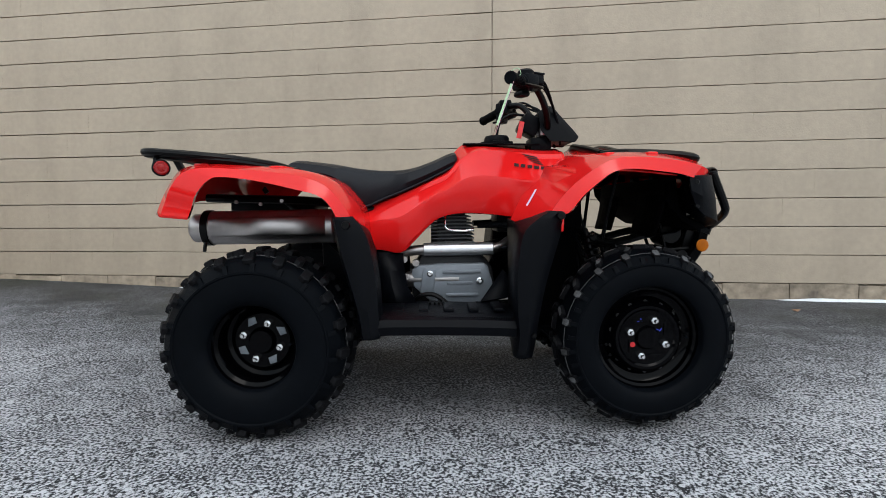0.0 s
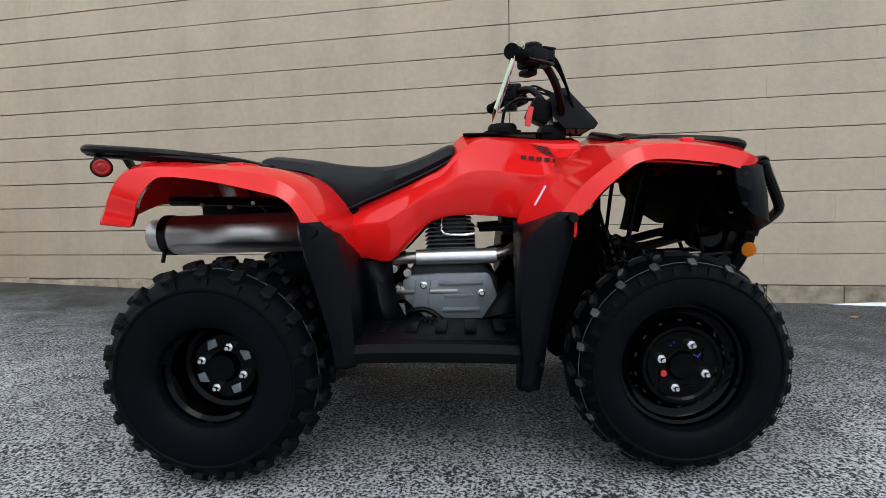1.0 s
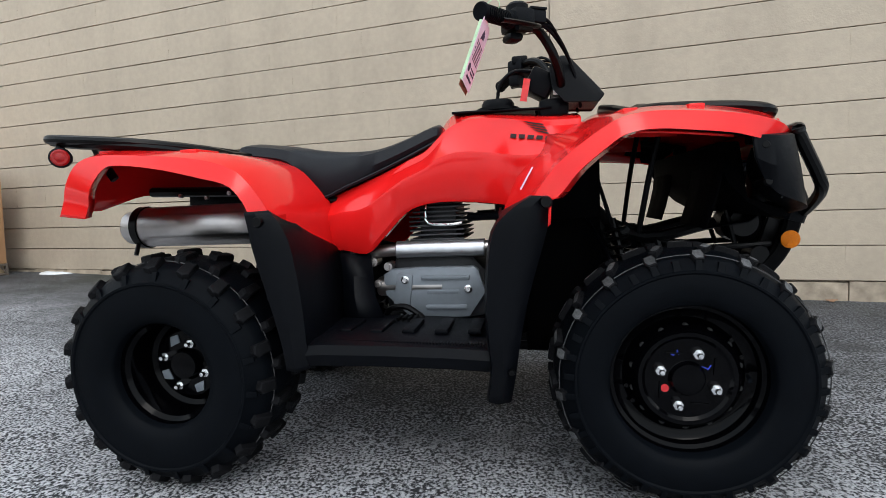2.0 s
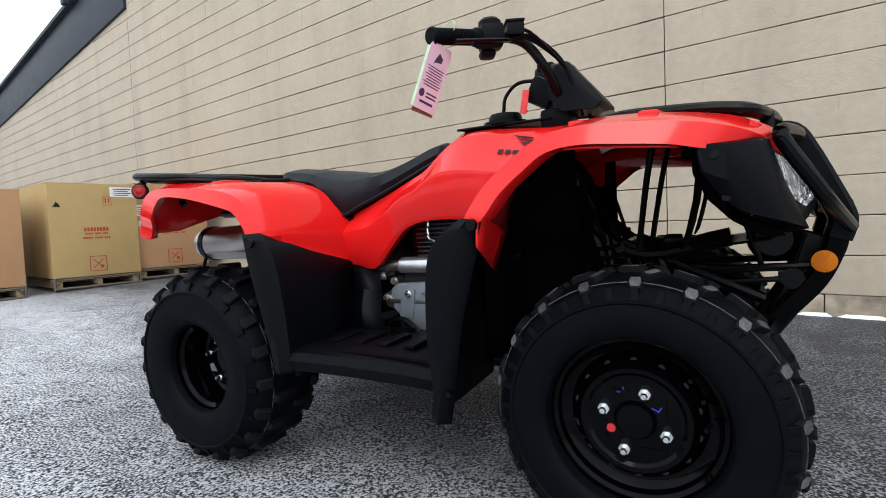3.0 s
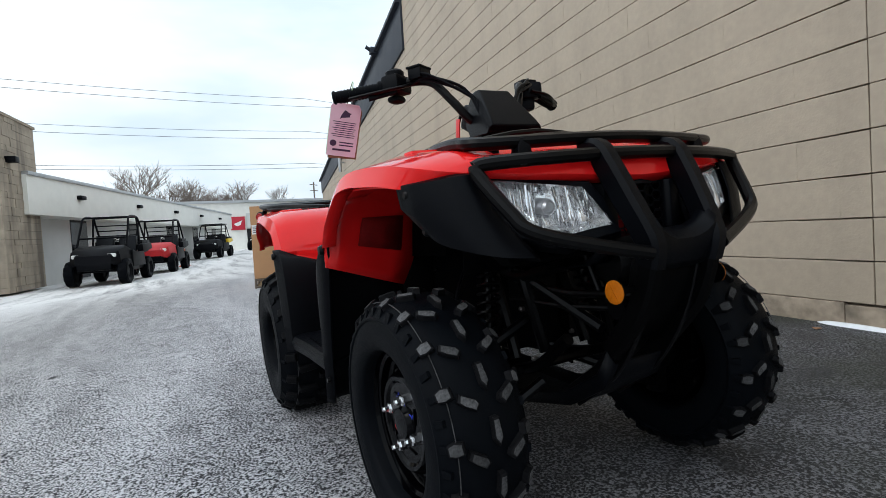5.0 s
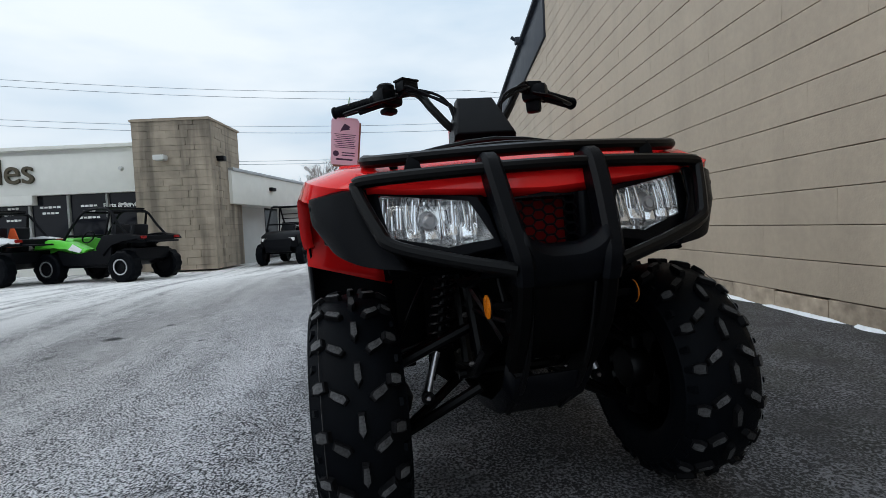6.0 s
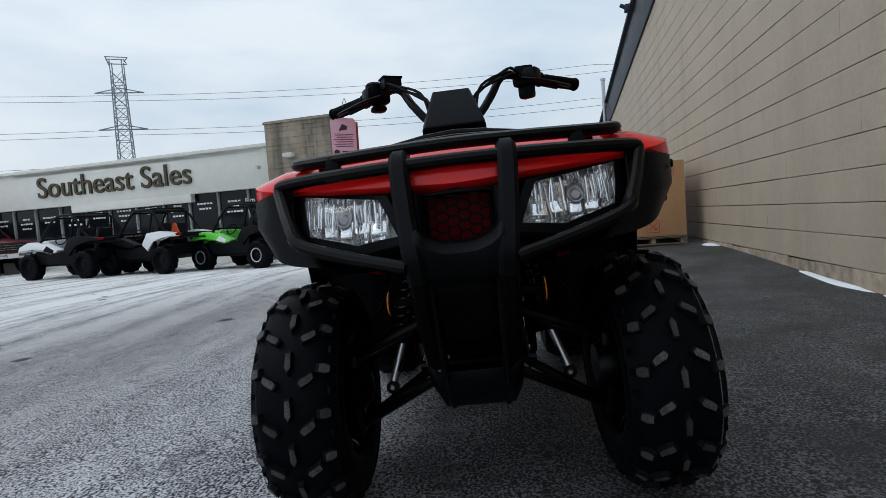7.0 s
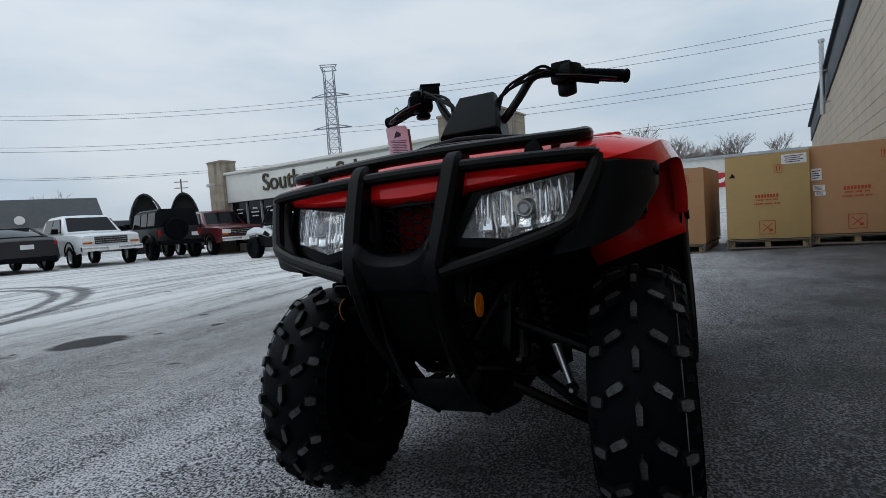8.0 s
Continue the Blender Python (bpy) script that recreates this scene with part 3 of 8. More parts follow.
def lug_mesh():
    bm = B()
    lathe(bm, [(0.0, -0.026), (0.005, -0.026), (0.0065, -0.022), (0.0065, -0.012), (0.0105, -0.012), (0.0115, -0.009), (0.0115, 0.0), (0.0155, 0.003), (0.0155, 0.006)], 6, "y")
    me = bpy.data.meshes.new("lug_nut")
    bmesh.ops.recalc_face_normals(bm, faces=bm.faces)
    bm.to_mesh(me)
    bm.free()
    me.materials.append(CHROME)
    return me


def flip(outline):
    return [(x, -y) for x, y in outline]


BULLET = [(-0.026, -0.0065), (0.012, -0.0085), (0.026, 0.0), (0.012, 0.0085), (-0.026, 0.0065)]
CHEVRON = [(-0.028, 0.016), (-0.012, -0.014), (-0.002, -0.019), (0.008, -0.010), (-0.004, 0.010), (-0.014, 0.021)]
SHOULDER = [(-0.012, -0.013), (0.009, -0.015), (0.013, 0.0), (0.010, 0.015), (-0.008, 0.017), (-0.014, 0.004)]
LONG = [(-0.014, -0.034), (0.006, -0.036), (0.016, 0.026), (0.006, 0.036), (-0.010, 0.030)]
STUB = [(-0.015, -0.020), (0.013, -0.022), (0.016, 0.016), (0.004, 0.024), (-0.014, 0.020)]
RIB = [(-0.008, -0.014), (0.008, -0.014), (0.006, 0.014), (-0.006, 0.014)]
KN = {
    "mid": knob_mesh("tread_knob", BULLET, 0.012, tread_tone=2),
    "vr": knob_mesh("tread_knob", CHEVRON, 0.012, tread_tone=2),
    "vl": knob_mesh("tread_knob", flip(CHEVRON), 0.012, tread_tone=2),
    "sr": knob_mesh("tread_knob", SHOULDER, 0.010, tread_tone=2),
    "sl": knob_mesh("tread_knob", flip(SHOULDER), 0.010, tread_tone=2),
    "rr": knob_mesh("tread_knob", LONG, 0.015),
    "rl": knob_mesh("tread_knob", flip(LONG), 0.015),
    "rs": knob_mesh("tread_knob", STUB, 0.012),
    "rt": knob_mesh("tread_knob", flip(STUB), 0.012),
    "rib": knob_mesh("sidewall_rib", RIB, 0.0022, tread_tone=False),
}
LUG = lug_mesh()


def wheel(front, m):
    """Local -y is the outer face."""
    if front:
        carcass = [(0.152, -0.077), (0.156, -0.084), (0.172, -0.090), (0.196, -0.092), (0.214, -0.0885), (0.217, -0.0915), (0.221, -0.0915), (0.223, -0.0865), (0.240, -0.074), (0.250, -0.055), (0.256, -0.029), (0.258, 0.0)]
        rim = [(0.149, -0.081), (0.153, -0.080), (0.154, -0.074), (0.146, -0.070), (0.141, -0.055), (0.139, -0.048), (0.132, -0.044), (0.130, -0.028), (0.122, -0.022),
               (0.112, -0.020), (0.106, -0.026), (0.100, -0.050), (0.094, -0.056), (0.086, -0.055), (0.080, -0.050), (0.074, -0.050), (0.036, -0.050), (0.033, -0.053), (0.030, -0.060), (0.0, -0.062)]
        lug_y, lug_r = -0.050, 0.055
    else:
        carcass = [(0.120, -0.098), (0.125, -0.107), (0.148, -0.117), (0.180, -0.121), (0.208, -0.1175), (0.211, -0.1205), (0.216, -0.1205), (0.219, -0.1145), (0.240, -0.099), (0.253, -0.075), (0.260, -0.038), (0.262, 0.0)]
        rim = [(0.125, -0.104), (0.129, -0.103), (0.130, -0.096), (0.121, -0.092), (0.117, -0.074), (0.108, -0.066), (0.105, -0.030), (0.110, -0.026), (0.109, 0.004),
               (0.098, 0.010), (0.088, 0.006), (0.083, -0.004), (0.080, -0.010), (0.040, -0.010), (0.036, -0.016), (0.032, -0.028), (0.0, -0.030)]
        lug_y, lug_r = -0.010, 0.055
    if front:
        rim = [(a * 1.06 if a > 0.1 else a, b) for a, b in rim]
    bm = B()
    lathe(bm, rim + [(0.0, 0.02), (0.10, 0.03), (0.115 if not front else 0.135, 0.07)], 56, "y", caps=False)
    w = part("wheel", bm, RIM, atv, "gloss black steel wheel" if front else "deep gloss black steel wheel", smooth=28)
    w.matrix_local = m
    bm = B()
    full = carcass + [(r, -a) for r, a in carcass[-2::-1]]
    lathe(bm, full + [(0.145 if front else 0.115, 0.0)], 64, "y", closed=True)
    # fine moulding rib on the shoulder
    part("tyre", bm, RUBBER, w, "black rubber tyre with raised knobs", smooth=40)
    bm = B()
    rr = 0.2485 if front else 0.2565
    lathe(bm, [(rr, -0.0695), (rr + 0.0018, -0.0685), (rr, -0.0675)], 64, "y", closed=True)
    part("moulding_line", bm, KNOBTOP, w)

    def add(kind, ang, y, rad, tilt=0.0):
        place("tread_knob", KN[kind], w, matrix=Matrix.Rotation(ang, 4, "Y") @ Matrix.Translation((0, y, rad)) @ Matrix.Rotation(tilt, 4, "X"))

    if front:
        n = 18
        for k in range(n):
            a = 2 * math.pi * k / n
            h = math.pi / n
            add("mid", a, 0.002, 0.257)
            add("vr", a + h, 0.036, 0.254, -0.18)
            add("vl", a + h, -0.034, 0.254, 0.18)
            add("sr", a + 0.3 * h, 0.066, 0.244, -0.60)
            add("sl", a + 0.3 * h, -0.066, 0.244, 0.60)
            for q in (0.0, h):
                add("rib", a + q + 0.05, 0.084, 0.228, -1.25)
                add("rib", a + q + 0.05, -0.084, 0.228, 1.25)
    else:
        n = 19
        for k in range(n):
            a = 2 * math.pi * k / n
            h = math.pi / n
            add("rr", a, 0.036, 0.259, -0.05)
            add("rl", a + h, -0.036, 0.259, 0.05)
            add("rs", a + h, 0.087, 0.248, -0.55)
            add("rt", a, -0.087, 0.248, 0.55)
            add("rib", a + 0.4 * h, 0.112, 0.226, -1.2)
            add("rib", a + 0.4 * h, -0.112, 0.226, 1.2)
    for k in range(4):
        a = radians(20 + 90 * k)
        place("lug_nut", LUG, w, "zinc-plated lug nut" if k == 0 else "", matrix=Matrix.Translation((lug_r * math.sin(a), lug_y, lug_r * math.cos(a))))
    if front:
        # solid black discs, coloured as the shade in the holes
        for k in range(14):
            a = 2 * math.pi * k / 14
            bm = B()
            lathe(bm, [(0.0, -0.0405), (0.0065, -0.0400), (0.0065, -0.034)], 10, "y", (0.103 * math.sin(a), 0.0, 0.103 * math.cos(a)))
            part("vent_hole", bm, RECESS_BLACK, w)
        for a in (0.9, 1.25, 4.2, 4.5):
            bm = B()
            lathe(bm, [(0.0, -0.0302), (0.0042, -0.0300), (0.0042, -0.026)], 10, "y", (0.114 * math.sin(a), 0.0, 0.114 * math.cos(a)))
            part("balance_weight", bm, STEEL, w)
        for k in range(4):
            a = radians(65 + 90 * k)
            bm = B()
            box(bm, (0.057 * math.sin(a), -0.0515, 0.057 * math.cos(a)), (0.034, 0.004, 0.004), Matrix.Rotation(a + 0.5, 4, "Y"), bevel=0.0015)
            part("disc_rib", bm, RIM, w)
        bm = B()
        lathe(bm, [(0.0, -0.0525), (0.008, -0.0522), (0.008, -0.049)], 12, "y", (-0.042, 0, -0.020))
        part("paint_dot", bm, REDPAINT, w, "red inspection paint dot")
        bm = B()
        for x, z, l, a in ((-0.030, 0.050, 0.012, 0.6), (-0.022, 0.051, 0.012, -0.7), (-0.017, 0.053, 0.010, 1.2), (0.033, 0.022, 0.012, 0.4), (0.041, 0.022, 0.012, -1.0)):
            box(bm, (x, -0.0508, z), (l, 0.0014, 0.0018), Matrix.Rotation(a, 4, "Y"))
        pieces("chalk_mark", bm, INKBLUE, w)
    else:
        for k in range(4):
            a = radians(62 + 90 * k)
            bm = B()
            prism(bm, [(-0.016, -0.009), (0.012, -0.011), (0.016, 0.008), (-0.004, 0.012)], -0.0135, -0.010, bevel=0.001)
            part("disc_window", bm, ALLOY, w, "", matrix=Matrix.Rotation(a, 4, "Y") @ Matrix.Translation((0, 0, 0.064)))
    bm = B()
    tube(bm, [(0.118 if front else 0.100, -0.035, 0), (0.112 if front else 0.094, -0.062, 0)], 0.004, 8)
    part("valve_stem", bm, RUBBER, w)
    return w


FW_Y, RW_Y = 0.380, 0.394
for side in (-1, 1):
    turn = Matrix.Rotation(0 if side < 0 else math.pi, 4, "Z")
    wheel(True, Matrix.Translation((0.5655, side * FW_Y, 0.273)) @ Matrix.Rotation(radians(1.0), 4, "Z") @ turn)
    wheel(False, Matrix.Translation((-0.558, side * RW_Y, 0.281)) @ turn)


# rear fender, one moulding across both sides
def rear_fender():
    T = [(-0.830, 0.655), (-0.815, 0.690), (-0.790, 0.735), (-0.757, 0.776), (-0.690, 0.791), (-0.560, 0.785), (-0.430, 0.773), (-0.352, 0.746), (-0.308, 0.706), (-0.268, 0.645)]
    Ed = [(-0.722, 0.640), (-0.710, 0.668), (-0.692, 0.705), (-0.655, 0.746), (-0.615, 0.754), (-0.520, 0.741), (-0.420, 0.717), (-0.358, 0.698), (-0.326, 0.664), (-0.306, 0.622)]
    lip, edge, outer, crown, mid, inner, centre = [], [], [], [], [], [], []
    for i, ((tx, tz), (ex, ez)) in enumerate(zip(T, Ed)):
        w = 0.0 if i > 1 else 0.01
        edge.append((ex, -0.494 + w, ez))
        lip.append((ex - 0.004, -0.474 + w, ez + 0.004))
        outer.append((tx + 0.26 * (ex - tx), -0.478 + w, tz + 0.26 * (ez - tz) - 0.004))
        crown.append((tx, -0.430, tz))
        mid.append((tx - 0.004 * (i < 3), -0.320, tz + 0.004))
        zi = max(tz + 0.006, 0.700) if i < 6 else tz + 0.004
        inner.append((max(tx, -0.835) if i < 3 else tx, -0.180, zi))
        centre.append((max(tx, -0.815) if i < 3 else tx, 0.0, max(zi, 0.705) if i < 7 else 0.60))
    # the front face above the foot board, low beside the side cover
    for x, (ez, oz, cz, mz, iz) in ((-0.262, (0.626, 0.622, 0.614, 0.580, 0.545)), (-0.252, (0.622, 0.614, 0.602, 0.566, 0.522))):
        edge.append((x - 0.040, -0.492, ez))
        lip.append((x - 0.044, -0.474, ez))
        outer.append((x - 0.026, -0.480, oz))
        crown.append((x, -0.430, cz))
        mid.append((x + 0.004, -0.320, mz))
        inner.append((x + 0.004, -0.186, iz))
        centre.append((x, 0.0, 0.52))
    bm = B()
    sheet(bm, loft(both([lip, edge, outer, crown, mid, inner, centre]), 40))
    ob = part("rear_fender", bm, RED, atv, "glossy red rear mudguard moulding", smooth=24, solid=0.004)
    # raised pads on the shoulder
    for side in (-1, 1):
        for x in (-0.70, -0.49):
            bm = B()
            prism(bm, [(x - 0.035, side * 0.355), (x + 0.03, side * 0.35), (x + 0.02, side * 0.425), (x - 0.02, side * 0.43)], 0.776 if x < -0.6 else 0.766, 0.797 if x < -0.6 else 0.787, "z", bevel=0.005)
            part("fender_pad", bm, RED, ob)
    return ob


rear_fender()


# side and tank cover
def side_cover():
    X = [-0.302, -0.272, -0.22, -0.16, -0.11, -0.05, 0.0, 0.05, 0.10, 0.16, 0.22, 0.28, 0.34, 0.40]
    low = [0.612, 0.536, 0.525, 0.516, 0.560, 0.618, 0.638, 0.643, 0.642, 0.636, 0.628, 0.625, 0.660, 0.700]
    up = [0.655, 0.668, 0.688, 0.711, 0.731, 0.757, 0.779, 0.832, 0.856, 0.858, 0.852, 0.846, 0.842, 0.842]
    top = [0.675, 0.69, 0.70, 0.73, 0.75, 0.78, 0.82, 0.880, 0.886, 0.882, 0.877, 0.871, 0.866, 0.866]
    cols = [[] for _ in range(9)]
    for x, lo, u, t in zip(X, low, up, top):
        q = (x + 0.3) / 0.7
        yb = 0.174 + 0.02 * math.sin(math.pi * min(1, q * 1.2)) + (0.03 if x > 0.25 else 0)
        yu = 0.128 - 0.025 * (x > 0.02)
        h = u - lo
        crease = lo + h * (0.60 - 0.10 * q)
        cols[0].append((x, -yb + 0.016, lo - 0.002))
        cols[1].append((x, -yb - 0.002, lo))
        cols[2].append((x, -yb - 0.008, lo + 0.012))
        cols[3].append((x, -yb - 0.020, crease - 0.003))
        cols[4].append((x, -yb - 0.019, crease + 0.004))
        cols[5].append((x, -yu - 0.026, u - 0.022))
        cols[6].append((x, -yu - 0.016, u - 0.006))
        cols[7].append((x, -yu + 0.004, u + 0.002))
        cols[8].append((x, 0.0, t))
    bm = B()
    sheet(bm, loft(both(cols), 44))
    return part("tank_cover", bm, RED, atv, "glossy red tank and side cover", smooth=22, solid=0.004)


cover = side_cover()


VENT = mat("deep_red_mesh", (0.17, 0.005, 0.005), 0.7, spec=0.1, vary=0.4, grain=300, bump=0.5, bump_scale=500)


def front_fender():
    Ed = [(0.318, 0.640), (0.334, 0.657), (0.362, 0.690), (0.405, 0.725), (0.446, 0.752), (0.500, 0.760), (0.574, 0.754), (0.640, 0.746), (0.686, 0.736), (0.730, 0.734), (0.764, 0.740)]
    T = [(0.240, 0.618), (0.262, 0.662), (0.312, 0.722), (0.388, 0.778), (0.440, 0.803), (0.500, 0.813), (0.600, 0.809), (0.680, 0.798), (0.735, 0.786), (0.768, 0.770), (0.784, 0.754)]
    Ey = [0.492, 0.494, 0.494, 0.490, 0.486, 0.478, 0.468, 0.458, 0.442, 0.408, 0.356]
    Ty = [0.272, 0.282, 0.308, 0.345, 0.366, 0.374, 0.374, 0.368, 0.352, 0.332, 0.320]
    Hx = [0.20, 0.215, 0.255, 0.345, 0.425, 0.50, 0.60, 0.680, 0.725, 0.756, 0.775]
    Hz = [0.600, 0.640, 0.715, 0.790, 0.822, 0.828, 0.820, 0.808, 0.794, 0.779, 0.768]
    Cz = [0.60, 0.64, 0.71, 0.80, 0.856, 0.860, 0.840, 0.818, 0.802, 0.784, 0.772]
    lip, edge, outer, crown, hood, centre = [], [], [], [], [], []
    for e, t, ey, ty, hx, hz, cz in zip(Ed, T, Ey, Ty, Hx, Hz, Cz):
        edge.append((e[0], -ey, e[1]))
        lip.append((e[0] + 0.014, -ey + 0.028, e[1] + 0.002))
        outer.append((t[0] + 0.34 * (e[0] - t[0]), -ey + 0.016, t[1] + 0.34 * (e[1] - t[1]) - 0.003))
        crown.append((t[0], -ty, t[1]))
        hood.append((hx, -0.205, hz))
        centre.append((hx + 0.012, 0.0, cz))
    bm = B()
    sheet(bm, loft(both([lip, edge, outer, crown, hood, centre]), 40))
    ob = part("front_fender", bm, RED, atv, "glossy red front mudguard and hood moulding", smooth=24, solid=0.004)
    for side in (-1, 1):
        for x in (0.475, 0.60):
            bm = B()
            prism(bm, [(x - 0.03, side * 0.315), (x + 0.025, side * 0.315), (x + 0.016, side * 0.375), (x - 0.016, side * 0.380)], 0.794, 0.816, "z", bevel=0.006)
            part("fender_pad", bm, RED, ob)
        # inner panel behind the wheel
        s = side
        bm = B()
        outer = smooth_path([(0.306, s * 0.488, 0.592), (0.312, s * 0.486, 0.650), (0.345, s * 0.476, 0.700), (0.392, s * 0.460, 0.742)], 9)
        inner = smooth_path([(0.238, s * 0.262, 0.516), (0.262, s * 0.230, 0.600), (0.285, s * 0.225, 0.700), (0.315, s * 0.215, 0.790)], 9)
        sheet(bm, [[a.lerp(b, k / 4) for k in range(5)] for a, b in zip(outer, inner)])
        arch = smooth_path([(0.388, s * 0.460, 0.740), (0.43, s * 0.462, 0.755), (0.50, s * 0.452, 0.756), (0.58, s * 0.440, 0.749), (0.65, s * 0.425, 0.742)], 9)
        under = smooth_path([(0.315, s * 0.222, 0.788), (0.38, s * 0.275, 0.787), (0.46, s * 0.335, 0.788), (0.56, s * 0.385, 0.775), (0.64, s * 0.405, 0.757)], 9)
        sheet(bm, [[a.lerp(b, k / 4) for k in range(5)] for a, b in zip(arch, under)])
        part("inner_panel", bm, RED, ob, "red panel behind the front wheel", smooth=60, solid=0.004)
        bm = B()
        sheet(bm, [[outer[i].lerp(inner[i], u) + Vector((0.007, 0, 0.002)) for u in (0.34, 0.58, 0.82)] for i in (3, 4, 5, 6)])
        part("vent_mesh", bm, VENT, ob, "dark red vent mesh", solid=0.003)
        bm = B()
        sheet(bm, [[(x, s * y, z) for x, y in ((0.250, 0.170), (0.29, 0.160), (0.34, 0.150), (0.44, 0.130))] for z in (0.25, 0.32, 0.40, 0.46, 0.52, 0.58, 0.64, 0.70)])
        sheet(bm, [[(0.208, s * 0.250, z), (0.230, s * 0.205, z), (0.252, s * 0.168, z)] for z in (0.30, 0.40, 0.50, 0.60)])
        sheet(bm, [[(x0, s * 0.236, z), (x0 + 0.05, s * 0.234, z), (x0 + 0.09, s * 0.230, z), (0.43, s * 0.224, z)] for x0, z in ((0.262, 0.590), (0.276, 0.650), (0.292, 0.700), (0.310, 0.750), (0.332, 0.790))])
        part("wheel_well_liner", bm, MATT, ob, "black wheel well liner", smooth=60, solid=0.004)
        bm = B()
        sheet(bm, [[(0.36, s * 0.212, 0.780), (0.42, s * 0.212, 0.806), (0.48, s * 0.212, 0.816), (0.55, s * 0.212, 0.814), (0.605, s * 0.212, 0.808)],
                   [(0.36, s * 0.208, 0.762), (0.42, s * 0.208, 0.772), (0.48, s * 0.208, 0.774), (0.55, s * 0.208, 0.770), (0.605, s * 0.208, 0.768)]])
        part("inner_flange", bm, RED, ob, solid=0.004)
        # black sheet added under the mudguard: cuts red bounce and darkens the arch
        bm = B()
        lines = []
        for k in range(6, 9):
            e, t = Vector((Ed[k][0], s * Ey[k], Ed[k][1])), Vector((T[k][0], s * Ty[k], T[k][1]))
            h = Vector((Hx[k], s * 0.212, Hz[k]))
            drop = Vector((0, 0, 0.014))
            lines.append([e + Vector((0.004, -s * 0.030, 0.001)), e.lerp(t, 0.55) + Vector((0, -s * 0.014, -0.012)), t - drop, t.lerp(h, 0.5) - drop * 1.2, h - drop * 1.5])
        sheet(bm, lines)
        part("fender_shade_sheet", bm, MATT, ob, "black sheet added under the mudguard to darken it", smooth=60, solid=0.003)
    return ob


ffender = front_fender()

# red strip over the lamps and the nose
bm = B()
rows = [[], [], [], [], []]
for y in [i * 0.0215 - 0.344 for i in range(33)]:
    a = abs(y) / 0.344
    x = 0.834 - 0.072 * a ** 2
    lift = 0.026 * a ** 1.3
    rows[0].append((x - 0.075, y, 0.786 + 0.004 * a))
    rows[1].append((x - 0.020, y, 0.764 + lift * 0.6))
    rows[2].append((x - 0.002, y, 0.750 + lift))
    rows[3].append((x + 0.006, y, 0.722 + lift * 1.0))
    rows[4].append((x - 0.008, y, 0.708 + lift * 1.0))
sheet(bm, rows)
part("lamp_brow", bm, RED, atv, "red strip over the headlamps", solid=0.004)


# nose cowl: a side pod on each flank and the dark middle
def cowl():
    bm = B()
    prism(bm, [(0.662, 0.742), (0.662, 0.700), (0.685, 0.652), (0.722, 0.612), (0.772, 0.580), (0.806, 0.580), (0.790, 0.602), (0.716, 0.618), (0.706, 0.742)], -0.30, 0.30, bevel=0.006)
    c = part("nose_cowl", bm, MATT, atv, "black plastic nose cowl", smooth=30)
    for s in (-1, 1):
        lines = [[(0.672, s * 0.428, 0.748), (0.715, s * 0.412, 0.745), (0.752, s * 0.378, 0.748), (0.764, s * 0.350, 0.748), (0.764, s * 0.325, 0.748)],
                 [(0.676, s * 0.442, 0.740), (0.722, s * 0.428, 0.737), (0.766, s * 0.388, 0.740), (0.778, s * 0.358, 0.742), (0.777, s * 0.328, 0.742)],
                 [(0.682, s * 0.438, 0.700), (0.724, s * 0.428, 0.682), (0.776, s * 0.390, 0.675), (0.796, s * 0.352, 0.675), (0.798, s * 0.322, 0.680)],
                 [(0.710, s * 0.412, 0.658), (0.742, s * 0.396, 0.632), (0.796, s * 0.362, 0.612), (0.824, s * 0.322, 0.600), (0.840, s * 0.265, 0.592)],
                 [(0.714, s * 0.345, 0.655), (0.742, s * 0.330, 0.625), (0.786, s * 0.305, 0.603), (0.802, s * 0.280, 0.592), (0.810, s * 0.240, 0.584)]]
        bm = B()
        sheet(bm, [smooth_path(line, 24) for line in lines])
        pod = part("side_pod", bm, BLACK, c, "black plastic corner pod", smooth=30, solid=0.005)
        bm = B()
        sheet(bm, [[(x, s * y, z) for y in (0.10, 0.18, 0.25, 0.30 + 0.10 * (z - 0.56))] for x, z in ((0.640, 0.560), (0.652, 0.60), (0.664, 0.65), (0.672, 0.715))])
        part("wheel_arch_baffle", bm, MATT, c, "black baffle in front of the wheel arch", smooth=60, solid=0.004)
        for x, y, z in ((0.700, 0.436, 0.722), (0.738, 0.410, 0.712), (0.716, 0.412, 0.655)):
            bm = B()
            lathe(bm, [(0.0, -0.004), (0.006, -0.004), (0.009, 0.0), (0.009, 0.006), (0.0, 0.006)], 12, "y", (x, s * y, z))
            part("push_rivet", bm, STEEL, c)
        bm = B()
        tube(bm, [(0.738, s * 0.413, 0.738), (0.744, s * 0.409, 0.680), (0.752, s * 0.384, 0.622)], 0.002, 5)
        part("panel_seam", bm, RECESS_BLACK, c)
    return c


nose = cowl()
GRILLE_X = 0.824


def hexagon(cx, cz, r):
    return [(cx + r * math.cos(math.pi / 3 * k), cz + 0.8 * r * math.sin(math.pi / 3 * k)) for k in range(6)]


